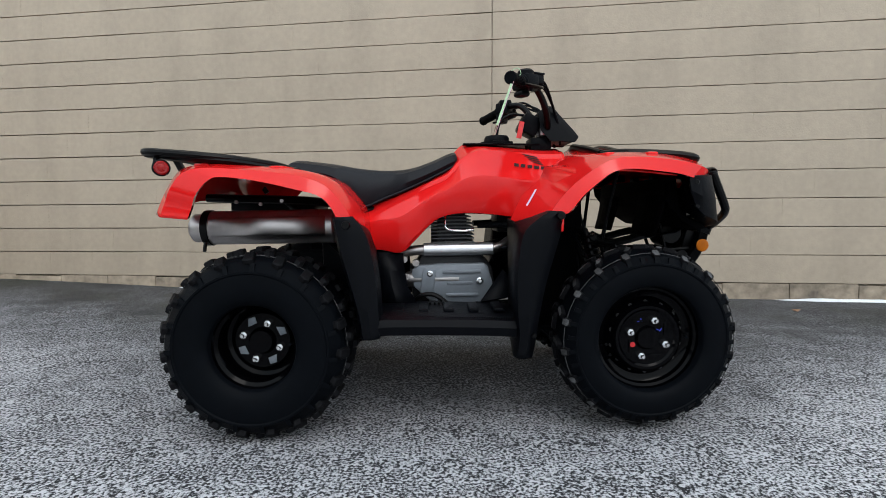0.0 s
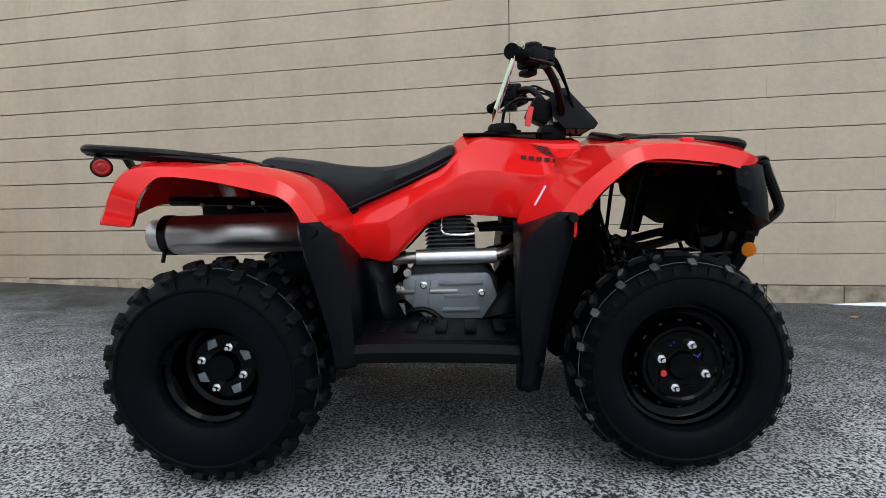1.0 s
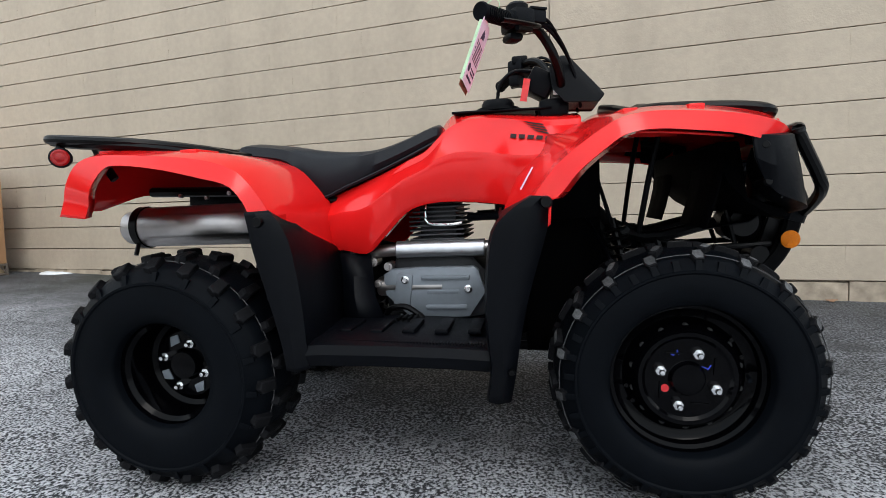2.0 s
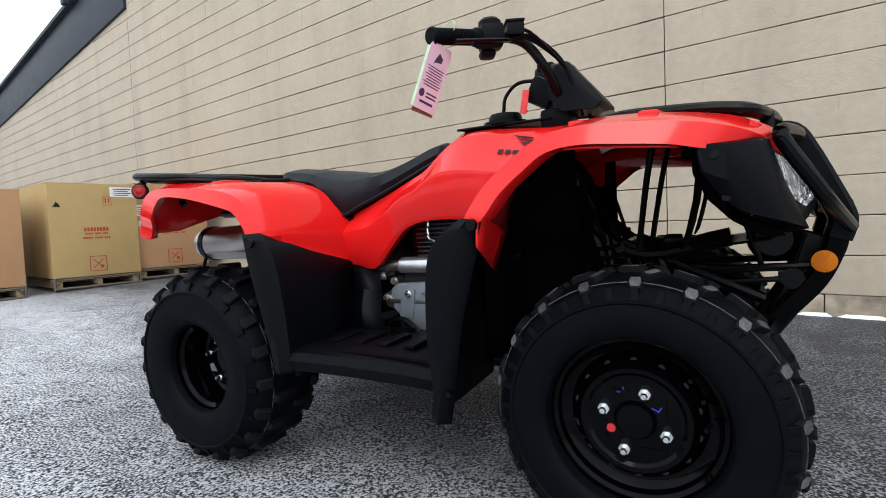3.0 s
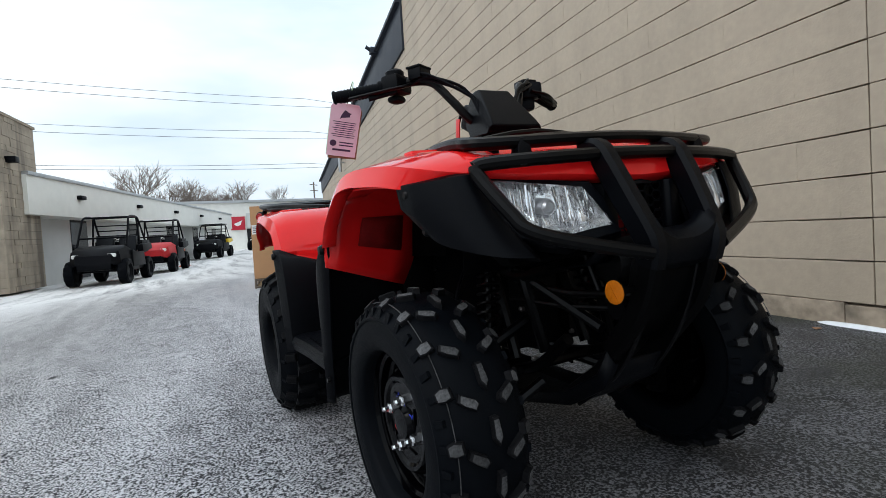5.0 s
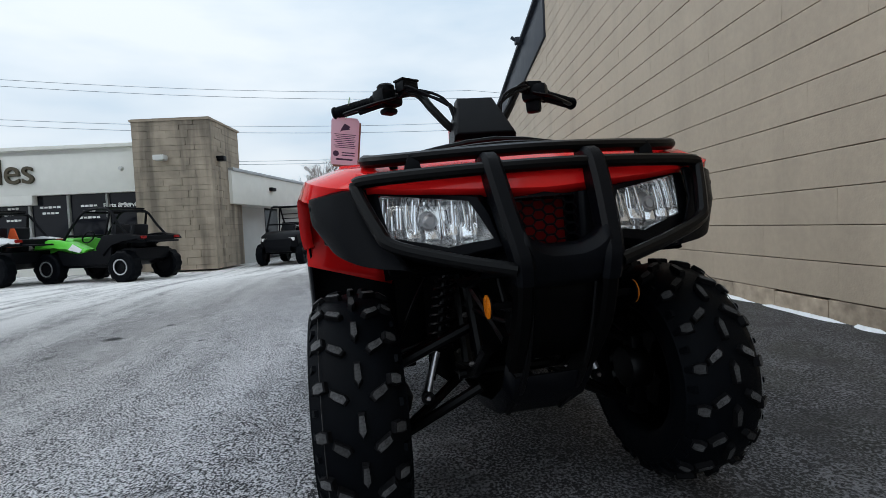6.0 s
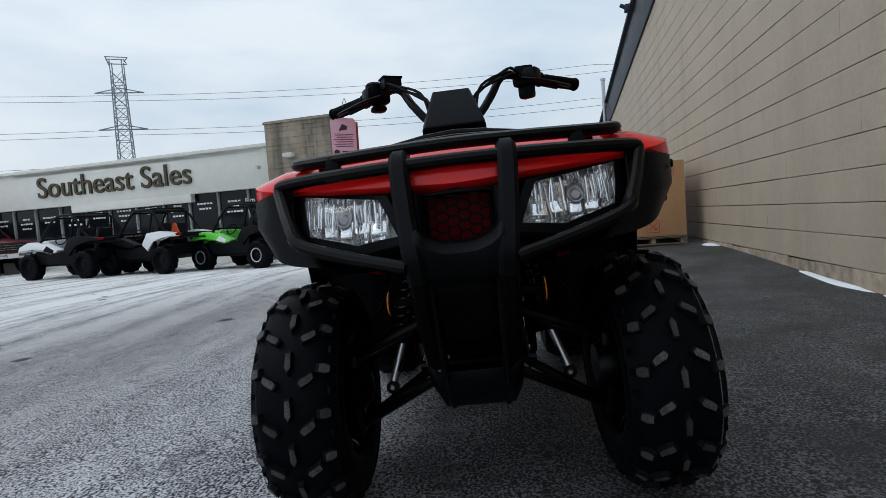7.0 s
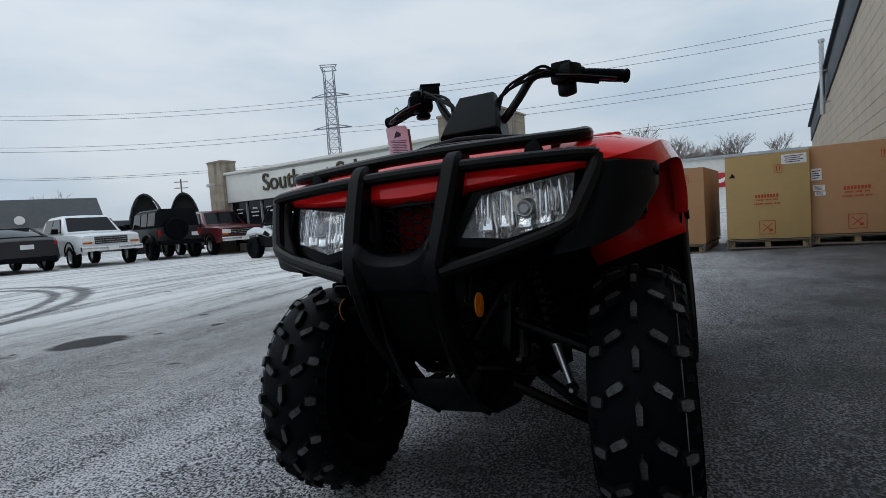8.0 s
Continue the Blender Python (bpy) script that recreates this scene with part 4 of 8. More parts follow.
cells = []
for col in range(8):
    for row in range(5):
        cy, cz = -0.0735 + col * 0.021, 0.622 + row * 0.0195 + (0.00975 if col % 2 else 0)
        if cz < 0.706 and abs(cy) < 0.06:
            cells.append((cy, cz))
bm = B()
for cy, cz in cells:
    tube(bm, [(GRILLE_X, y, z) for y, z in hexagon(cy, cz, 0.0135)], 0.0021, 5, closed=True)
part("grille_mesh", bm, BLACK, nose, "black honeycomb grille")
bm = B()
box(bm, (GRILLE_X - 0.052, 0.0, 0.660), (0.004, 0.120, 0.092), bevel=0.001)
part("grille_backing", bm, mat("deep_red_backing", (0.16, 0.005, 0.006), 0.4, spec=0.05), nose, "red panel deep behind the grille")
bm = B()
sheet(bm, [[(x - 0.02 * abs(y) / 0.1, y, z) for y in (-0.125, -0.09, 0.0, 0.09, 0.125)] for x, z in ((0.832, 0.716), (0.834, 0.706), (0.770, 0.703), (0.766, 0.612), (0.846, 0.606), (0.852, 0.585), (0.815, 0.560), (0.71, 0.548))])
part("grille_surround", bm, BLACK, nose, smooth=30, solid=0.004)
for s in (-1, 1):
    bm = B()
    prism(bm, [(0.804, s * 0.066), (0.832, s * 0.066), (0.840, s * 0.074), (0.838, s * 0.102), (0.804, s * 0.108)][::s], 0.606, 0.710, "z", bevel=0.003)
    part("grille_cheek", bm, BLACK, nose)


def headlamp(s):
    """Outer top corner high, inner end narrower; set into the nose."""
    def pt(y, z, d=0.0):
        a = (abs(y) - 0.13) / 0.175
        return (0.848 - 0.052 * a - 0.30 * (z - 0.645) + d, s * abs(y), z)
    out = [(0.307, 0.733), (0.225, 0.720), (0.146, 0.707), (0.132, 0.680), (0.112, 0.634), (0.150, 0.630), (0.192, 0.624), (0.228, 0.634), (0.293, 0.651), (0.302, 0.690)]
    n = len(out)
    cy, cz = 0.218, 0.677
    bm = B()
    a = [bm.verts.new(pt(y, z, 0.006)) for y, z in out]
    b = [bm.verts.new(pt(cy + (y - cy) * 0.9, cz + (z - cz) * 0.88, 0.014)) for y, z in out]
    c = bm.verts.new(pt(cy, cz, 0.018))
    for k in range(n):
        bm.faces.new((a[k], a[(k + 1) % n], b[(k + 1) % n], b[k]))
        bm.faces.new((b[k], b[(k + 1) % n], c))
    lamp = part("headlamp", bm, LENS, atv, "clear multi-reflector headlamp", smooth=50)
    lamp.visible_shadow = False
    bm = B()
    rings = []
    for f, d in ((1.0, 0.004), (0.94, -0.020), (0.78, -0.034), (0.45, -0.044), (0.16, -0.046)):
        rings.append([bm.verts.new(pt(cy + (y - cy) * f, cz + (z - cz) * f, d)) for y, z in out])
    for p, q in zip(rings, rings[1:]):
        for k in range(n):
            bm.faces.new((p[k], p[(k + 1) % n], q[(k + 1) % n], q[k]))
    bm.faces.new(rings[-1])
    part("reflector", bm, REFL, lamp, smooth=10)
    bm = B()
    rings = []
    for f, d in ((1.04, -0.004), (1.0, -0.028), (0.86, -0.046), (0.52, -0.056), (0.18, -0.060)):
        rings.append([bm.verts.new(pt(cy + (y - cy) * f, cz + (z - cz) * f, d)) for y, z in out])
    for p, q in zip(rings, rings[1:]):
        for k in range(n):
            bm.faces.new((p[k], p[(k + 1) % n], q[(k + 1) % n], q[k]))
    bm.faces.new(rings[-1])
    part("lamp_housing", bm, MATT, lamp, "black lamp housing", smooth=40)
    rnd = random.Random(3)
    bm = B()
    for k in range(34):
        y = 0.136 + k * 0.0050
        f = (y - 0.13) / 0.175
        zt, zb = 0.702 + 0.024 * f, 0.636 - 0.010 * math.sin(math.pi * f) + 0.012 * f
        if abs(y - cy) < 0.014:
            zb = cz + 0.016
        u = rnd.uniform(0.35, 0.95)
        top = rnd.uniform(0, 1) * (1 - u)
        hh = (zt - zb) * u
        z = zt - (zt - zb) * top - hh / 2
        box(bm, pt(y, z, -0.012 + rnd.uniform(-0.006, 0.006)), (0.006, 0.0036, hh), Matrix.Rotation(rnd.uniform(-0.5, 0.5), 4, "Z") @ Matrix.Rotation(rnd.uniform(-0.42, 0.04), 4, "Y"), bevel=0.0008)
    part("reflector_flute", bm, WHITE_FLUTE, lamp)
    bm = B()
    for k in range(5):
        y0 = 0.150 + 0.032 * k
        box(bm, pt(y0, 0.650 + 0.004 * (k % 2), -0.016), (0.012, 0.026, 0.024), Matrix.Rotation(-0.45, 4, "Y"), bevel=0.002)
    part("reflector_step", bm, REFL, lamp)
    bm = B()
    lathe(bm, [(0.0, 0.016), (0.008, 0.016), (0.012, 0.012), (0.0145, 0.012), (0.0145, -0.02)], 20, "x", pt(cy, cz - 0.002, -0.010))
    part("bulb_shield", bm, SHIELD, lamp)
    bm = B()
    far = [(0.348, 0.752), (0.225, 0.732), (0.118, 0.716), (0.102, 0.680), (0.092, 0.610), (0.145, 0.602), (0.200, 0.590), (0.240, 0.600), (0.330, 0.628), (0.350, 0.690)]
    lines = [[pt(y, z, -0.03) for y, z in out], [pt(y, z, 0.008) for y, z in out]]
    lines.append([pt(y * 0.45 + yy * 0.55, z * 0.45 + zz * 0.55, 0.004) for (y, z), (yy, zz) in zip(out, far)])
    lines.append([pt(yy, zz, -0.012) for yy, zz in far])
    sheet(bm, [l + l[:1] for l in lines])
    part("lamp_bezel", bm, BLACK, lamp, "black lamp surround", solid=0.003)
    return lamp


for s in (-1, 1):
    headlamp(s)

# brush guard
# darker copy of the black steel; shade low on the guard is in its colour
SHADED_STEEL = mat("shaded_black_steel", (0.0008, 0.0008, 0.0010), 0.55, spec=0.05, vary=0.3, grain=60, bump=0.2, bump_scale=700)
bm = B()
top_line = smooth_path([(0.795, -0.346, 0.748), (0.800, -0.330, 0.758), (0.834, -0.18, 0.762), (0.845, 0.0, 0.764), (0.834, 0.18, 0.762), (0.800, 0.330, 0.758), (0.795, 0.346, 0.748)], 30)
tube(bm, top_line, 0.0125, 10)
guard = part("brush_guard", bm, STEEL, atv, "black tubular front brush guard")
for s in (-1, 1):
    bm = B()
    tube(bm, smooth_path([(0.795, s * 0.346, 0.755), (0.802, s * 0.344, 0.735), (0.845, s * 0.316, 0.668), (0.866, s * 0.292, 0.636), (0.896, s * 0.20, 0.606), (0.926, s * 0.094, 0.580)], 24), 0.0125, 10)
    part("guard_tube", bm, STEEL, guard)
    bm = B()
    bar(bm, smooth_path([(0.795, s * 0.100, 0.772), (0.830, s * 0.100, 0.768), (0.852, s * 0.098, 0.734), (0.882, s * 0.092, 0.672), (0.911, s * 0.084, 0.608), (0.914, s * 0.080, 0.585), (0.906, s * 0.078, 0.556)], 24), 0.036, 0.048)
    part("guard_upright", bm, BLACK, guard, "black plastic-clad upright")
    bm = B()
    bar(bm, smooth_path([(0.906, s * 0.078, 0.562), (0.898, s * 0.078, 0.530), (0.868, s * 0.078, 0.468), (0.798, s * 0.075, 0.386)], 14), 0.030, 0.040)
    part("guard_leg", bm, SHADED_STEEL, guard, "black steel guard leg")
    bm = B()
    bar(bm, smooth_path([(0.880, s * 0.062, 0.560), (0.844, s * 0.060, 0.455), (0.77, s * 0.06, 0.345), (0.66, s * 0.06, 0.262)], 12), 0.012, 0.05)
    part("bracket_plate", bm, STEEL, guard)
    bm = B()
    lathe(bm, [(0.0, -0.002), (0.019, -0.002), (0.0215, -0.0005), (0.0215, 0.0015), (0.0, 0.0015)], 28, "y", (0.877, s * 0.139, 0.516))
    part("side_reflector", bm, AMBER, guard, "round amber reflector")
    bm = B()
    for k in range(6):
        a = math.pi / 3 * k
        box(bm, (0.877 + 0.009 * math.cos(a), s * 0.1412, 0.516 + 0.009 * math.sin(a)), (0.018, 0.001, 0.001), Matrix.Rotation(-a, 4, "Y"))
    part("reflector_rib", bm, AMBER, guard)
    bm = B()
    box(bm, (0.877, s * 0.112, 0.516), (0.010, 0.05, 0.012), bevel=0.003)
    lathe(bm, [(0.0, -0.0015), (0.0215, -0.0015), (0.0220, 0.0), (0.0220, 0.0015), (0.0, 0.0015)], 24, "y", (0.877, s * 0.1365, 0.516))
    part("reflector_stay", bm, SHADED_STEEL, guard)
    bm = B()
    tube(bm, [(0.86, s * 0.075, 0.500), (0.70, s * 0.085, 0.495), (0.55, s * 0.10, 0.510)], 0.008, 8)
    part("guard_stay", bm, STEEL, guard)
    bm = B()
    tube(bm, [(0.86, s * 0.075, 0.475), (0.70, s * 0.09, 0.467), (0.52, s * 0.11, 0.475)], 0.006, 8)
    part("guard_stay", bm, STEEL, guard)
    bm = B()
    tube(bm, [(0.78, s * 0.075, 0.49), (0.75, s * 0.085, 0.59)], 0.006, 8)
    part("guard_stay", bm, STEEL, guard)
bm = B()
rows = []
for x, z, u in ((0.896, 0.612, 1.0), (0.916, 0.606, 1.0), (0.928, 0.594, 0.9), (0.927, 0.580, 0.7), (0.918, 0.562, 0.4), (0.908, 0.546, 0.2)):
    rows.append([(x - 0.010 * (1 - abs(y) / 0.08), y, z + u * 0.036 * (abs(y) / 0.08) ** 3) for y in (-0.080, -0.068, -0.054, -0.03, 0.0, 0.03, 0.054, 0.068, 0.080)])
sheet(bm, rows)
part("guard_cross_plate", bm, BLACK, guard, solid=0.012)
# this plate hides the underbody, whose shade is in its dark colour
bm = B()
sheet(bm, [[(x - 0.006 * (1 - abs(y) / 0.07), y, z) for y in (-0.070, -0.035, 0.0, 0.035, 0.070)] for x, z in ((0.898, 0.552), (0.884, 0.515), (0.852, 0.455), (0.800, 0.395))])
part("guard_apron", bm, SHADED_STEEL, guard, "black apron plate below the guard", solid=0.006)
bm = B()
rows = [[(0.800, y, 0.360), (0.765, y, 0.305), (0.66, y, 0.245), (0.50, y, 0.212), (0.25, y, 0.225), (-0.20, y, 0.235)] for y in (-0.092, -0.075, 0.0, 0.075, 0.092)]
for k in (0, 4):
    rows[k] = [(x, y, z + 0.03) for x, y, z in rows[k]]
sheet(bm, rows)
part("skid_plate", bm, BLACK, atv, "black front skid plate", solid=0.006)

# racks
bm = B()
loop = [(0.490, -0.245, 0.822), (0.54, -0.288, 0.822), (0.63, -0.310, 0.816), (0.712, -0.320, 0.808), (0.760, -0.304, 0.799), (0.796, -0.15, 0.799), (0.808, 0.0, 0.800)]
loop = loop + [mirror(p) for p in loop[-2::-1]]
tube(bm, smooth_path(loop, 60), 0.0125, 10, rx=0.015)
tube(bm, [(0.488, -0.245, 0.826), (0.472, -0.15, 0.848), (0.466, 0.0, 0.874), (0.472, 0.15, 0.848), (0.488, 0.245, 0.826)], 0.0115, 10)
rack = part("front_rack", bm, STEEL, atv, "black tubular front luggage rack")
for x in (0.545, 0.635, 0.70):
    bm = B()
    tube(bm, smooth_path([(x, -0.308, 0.816 - 0.1 * (x - 0.6)), (x, -0.27, 0.818 - 0.12 * (x - 0.6)), (x, 0.0, 0.866 - 0.3 * (x - 0.545)), (x, 0.27, 0.818 - 0.12 * (x - 0.6)), (x, 0.308, 0.816 - 0.1 * (x - 0.6))], 16), 0.0085, 8)
    part("rack_rail", bm, STEEL, rack)
for s in (-1, 1):
    for x, y, z in ((0.50, 0.22, 0.80), (0.735, 0.270, 0.775)):
        bm = B()
        prism(bm, [(x - 0.02, z - 0.02), (x + 0.02, z - 0.02), (x + 0.013, 0.824 if x < 0.6 else 0.800), (x - 0.013, 0.824 if x < 0.6 else 0.800)], s * y - 0.008, s * y + 0.008, bevel=0.003)
        part("rack_bracket", bm, BLACK, rack)
    bm = B()
    prism(bm, [(s * 0.215, 0.752), (s * 0.261, 0.752), (s * 0.251, 0.788), (s * 0.245, 0.804), (s * 0.231, 0.804), (s * 0.225, 0.788)][::s], 0.772, 0.794, "x", bevel=0.003)
    part("rack_bracket", bm, BLACK, rack)
    bm = B()
    lathe(bm, [(0.0, -0.004), (0.007, -0.004), (0.007, 0.004), (0.0, 0.004)], 6, "y", (0.740, s * 0.330, 0.800))
    part("rack_bolt", bm, STEEL, rack)

bm = B()
loop = [(-0.500, -0.250, 0.788), (-0.530, -0.320, 0.797), (-0.640, -0.415, 0.811), (-0.790, -0.438, 0.825), (-0.856, -0.420, 0.831), (-0.870, -0.320, 0.832), (-0.873, 0.0, 0.833)]
loop = loop + [mirror(p) for p in loop[-2::-1]]
tube(bm, smooth_path(loop, 60), 0.0115, 10, rx=0.014)
tube(bm, [(-0.500, -0.250, 0.788), (-0.492, 0.0, 0.792), (-0.500, 0.250, 0.788)], 0.0105, 10)
rack = part("rear_rack", bm, STEEL, atv, "black tubular rear luggage rack")
for x, w in ((-0.57, 0.350), (-0.65, 0.412), (-0.73, 0.426), (-0.81, 0.426)):
    bm = B()
    tube(bm, [(x, -w, 0.763 - 0.078 * x), (x, 0, 0.767 - 0.078 * x), (x, w, 0.763 - 0.078 * x)], 0.008, 8)
    part("rack_rail", bm, STEEL, rack)
for s in (-1, 1):
    bm = B()
    tube(bm, smooth_path([(-0.858, s * 0.405, 0.826), (-0.77, s * 0.425, 0.814), (-0.62, s * 0.405, 0.800), (-0.49, s * 0.275, 0.780)], 12), 0.011, 8, rx=0.018)
    part("rack_side_plate", bm, STEEL, rack)
    bm = B()
    bar(bm, [(-0.815, s * 0.34, 0.822), (-0.79, s * 0.34, 0.775), (-0.765, s * 0.34, 0.735)], 0.014, 0.02)
    bar(bm, [(-0.54, s * 0.29, 0.797), (-0.52, s * 0.29, 0.755)], 0.014, 0.02)
    pieces("rack_bracket", bm, STEEL, rack)
    # tail lamp
    m = Matrix.Translation((-0.800, s * 0.452, 0.783)) @ Matrix.Rotation(s * radians(-35), 4, "Z")
    bm = B()
    lathe(bm, [(0.0, 0.016), (0.026, 0.016), (0.034, 0.008), (0.0355, -0.010), (0.031, -0.014)], 28, "y")
    lampb = part("tail_lamp", bm, BLACK, atv, "round red tail lamp in a black housing", matrix=(m if s < 0 else m @ Matrix.Rotation(math.pi, 4, "Z")) @ Matrix.Scale(0.66, 4))
    bm = B()
    lathe(bm, [(0.029, -0.010), (0.029, -0.014), (0.024, -0.019), (0.016, -0.0185), (0.012, -0.021), (0.0, -0.022)], 28, "y")
    part("tail_lens", bm, TAILRED, lampb, "red lens")
    bm = B()
    bar(bm, [(-0.822, s * 0.435, 0.795), (-0.822, s * 0.422, 0.828)], 0.02, 0.012)
    part("tail_lamp_stay", bm, STEEL, rack)

# seat
X = [-0.548, -0.525, -0.450, -0.380, -0.302, -0.210, -0.130, -0.055, 0.000, 0.028, 0.038]
top = [0.800, 0.830, 0.824, 0.814, 0.799, 0.791, 0.797, 0.821, 0.846, 0.852, 0.830]
low = [0.780, 0.776, 0.766, 0.745, 0.664, 0.692, 0.724, 0.758, 0.786, 0.802, 0.806]
wid = [0.132, 0.150, 0.160, 0.167, 0.172, 0.168, 0.157, 0.143, 0.124, 0.108, 0.090]
cols = [[] for _ in range(6)]
for x, t, lo, w in zip(X, top, low, wid):
    cols[0].append((x, -w + 0.01, lo))
    cols[1].append((x, -w - 0.004, lo + 0.35 * (t - lo)))
    cols[2].append((x, -w + 0.006, lo + 0.78 * (t - lo)))
    cols[3].append((x, -w + 0.030, t - 0.006))
    cols[4].append((x, -w * 0.5, t + 0.001))
    cols[5].append((x, 0.0, t))
bm = B()
rows = loft(both(cols), 40)
sheet(bm, rows)
for r in (rows[0], rows[-1]):
    sheet(bm, [r, [Vector((p.x, p.y, 0.78 if r is rows[0] else 0.80)) for p in r]])
seat = part("seat", bm, VINYL, atv, "black vinyl saddle seat", smooth=45)
bm = B()
for s in (-1, 1):
    tube(bm, smooth_path([(x, s * (w + 0.001), lo + 0.004) for x, lo, w in zip(X, low, wid)], 40), 0.004, 6)
part("seat_piping", bm, VINYL, seat)

# black inner mudguards and foot boards
for s in (-1, 1):
    def P(x, y, z):
        return (x, s * y, z)
    # behind the front wheel
    Z = [0.646, 0.618, 0.572, 0.450, 0.356, 0.294, 0.235]
    A = [0.270, 0.225, 0.190, 0.176, 0.178, 0.182, 0.172]
    C = [0.316, 0.308, 0.298, 0.262, 0.242, 0.232, 0.220]
    cols = [[P(c, 0.478, z) for c, z in zip(C, Z)], [P((a + c) / 2, 0.492, z) for a, c, z in zip(A, C, Z)], [P(a + 0.006, 0.484, z) for a, z in zip(A, Z)],
            [P(a, 0.460, z) for a, z in zip(A, Z)], [P(min(a + 0.012, 0.200), 0.33, min(z, 0.60) + 0.01) for a, z in zip(A, Z)], [P(min(a + 0.020, 0.195), 0.205, min(z, 0.60) + 0.02) for a, z in zip(A, Z)]]
    bm = B()
    sheet(bm, loft(cols, 22))
    g = part("front_mudflap", bm, BLACK, atv, "black moulded mudflap", smooth=40, solid=0.005)
    bm = B()
    lathe(bm, [(0.0, -0.005), (0.010, -0.005), (0.012, 0.0), (0.012, 0.004)], 14, "y", P(0.300, 0.494, 0.634))
    part("push_rivet", bm, STEEL, g)
    bm = B()
    lathe(bm, [(0.0, -0.005), (0.006, -0.005), (0.007, 0.0), (0.007, 0.004)], 10, "y", P(0.225, 0.490, 0.300))
    part("push_rivet", bm, STEEL, g)
    # ahead of the rear wheel
    Z = [0.640, 0.604, 0.555, 0.450, 0.380, 0.335, 0.300]
    A = [-0.318, -0.312, -0.304, -0.277, -0.260, -0.252, -0.248]
    C = [-0.272, -0.246, -0.228, -0.214, -0.210, -0.208, -0.208]
    cols = [[P(a - 0.01, 0.478, z) for a, z in zip(A, Z)], [P(a, 0.500, z) for a, z in zip(A, Z)], [P((a + c) / 2, 0.504, z) for a, c, z in zip(A, C, Z)],
            [P(c, 0.488, z) for c, z in zip(C, Z)], [P(c + 0.004, 0.42, min(z, 0.606)) for c, z in zip(C, Z)], [P(c - 0.012, 0.30, min(z, 0.568)) for c, z in zip(C, Z)], [P(c - 0.020, 0.175, min(z, 0.528)) for c, z in zip(C, Z)]]
    bm = B()
    sheet(bm, loft(cols, 22))
    g = part("rear_mudflap", bm, BLACK, atv, "black moulded mudflap", smooth=40, solid=0.005)
    bm = B()
    lathe(bm, [(0.0, -0.005), (0.010, -0.005), (0.012, 0.0), (0.012, 0.004)], 14, "y", P(-0.287, 0.507, 0.618))
    part("push_rivet", bm, STEEL, g)
    # dark trim below the side cover
    bm = B()
    rows = [[P(-0.265, 0.180, 0.520), P(-0.21, 0.185, 0.515), P(-0.155, 0.178, 0.510)], [P(-0.262, 0.192, 0.46), P(-0.20, 0.195, 0.455), P(-0.150, 0.180, 0.445)],
            [P(-0.255, 0.205, 0.408), P(-0.19, 0.225, 0.405), P(-0.140, 0.205, 0.400)], [P(-0.245, 0.225, 0.345), P(-0.17, 0.250, 0.342), P(-0.105, 0.235, 0.340)]]
    sheet(bm, rows)
    part("heel_guard", bm, BLACK, atv, smooth=20, solid=0.005)
    bm = B()
    rows = [[P(-0.245, 0.225, 0.345), P(-0.10, 0.215, 0.342), P(0.10, 0.205, 0.345), P(0.195, 0.205, 0.36)], [P(-0.245, 0.195, 0.365), P(-0.11, 0.172, 0.330), P(0.10, 0.172, 0.332), P(0.195, 0.19, 0.43)],
            [P(-0.24, 0.17, 0.375), P(-0.12, 0.155, 0.320), P(0.10, 0.155, 0.325), P(0.18, 0.18, 0.45)]]
    sheet(bm, rows)
    part("footwell_kerb", bm, BLACK, atv, smooth=30, solid=0.005)
    # foot board
    bm = B()
    prof = [(0.200, 0.350), (0.300, 0.350), (0.452, 0.354), (0.482, 0.347), (0.490, 0.328), (0.484, 0.303), (0.456, 0.294), (0.300, 0.298), (0.200, 0.312)]
    rings = []
    for x, dz, dy in ((-0.256, -0.008, 0.004), (-0.240, 0.002, 0.006), (-0.18, 0.004, 0.0), (-0.05, 0.0, -0.010), (0.10, -0.006, -0.016), (0.172, -0.011, -0.018), (0.194, -0.012, -0.024)):
        rings.append([P(x, y + dy * (y > 0.4), z + dz + (0.008 if (abs(x) < 0.19 and z < 0.30) else 0) * 1.0) for y, z in prof])
    g2 = [[bm.verts.new(p) for p in r] for r in rings]
    for a, b in zip(g2, g2[1:]):
        for k in range(len(prof)):
            bm.faces.new((a[k], a[(k + 1) % len(prof)], b[(k + 1) % len(prof)], b[k]))
    bm.faces.new(g2[0])
    bm.faces.new(g2[-1][::-1])
    foot = part("foot_board", bm, BLACK, atv, "black ribbed plastic foot board", smooth=35)
    bm = B()
    for k in range(52):
        box(bm, P(-0.19 + k * 0.0070, 0.446, 0.3555 - 0.00022 * k), (0.0036, 0.018, 0.004))
    part("grip_ribs", bm, BLACK, foot)
    for k in range(5):
        bm = B()
        box(bm, P(-0.16 + k * 0.075, 0.33, 0.354), (0.03, 0.11, 0.012), bevel=0.004)
        part("foot_peg_rib", bm, BLACK, foot)

# engine
eng = part("engine", (lambda bm: (prism(bm, [(-0.13, 0.25), (0.12, 0.25), (0.15, 0.31), (0.14, 0.44), (0.09, 0.50), (-0.10, 0.50), (-0.15, 0.42)], -0.125, 0.125, bevel=0.02), bm)[1])(B()), ENGINE, atv, "air-cooled engine with grey side cover")
for k in range(8):
    bm = B()
    z = 0.528 + k * 0.0125
    w = 0.150 if k < 6 else 0.13
    box(bm, (0.002, 0.0, z), (w, 0.21, 0.0045), bevel=0.0015)
    part("cooling_fin", bm, FIN, eng)
bm = B()
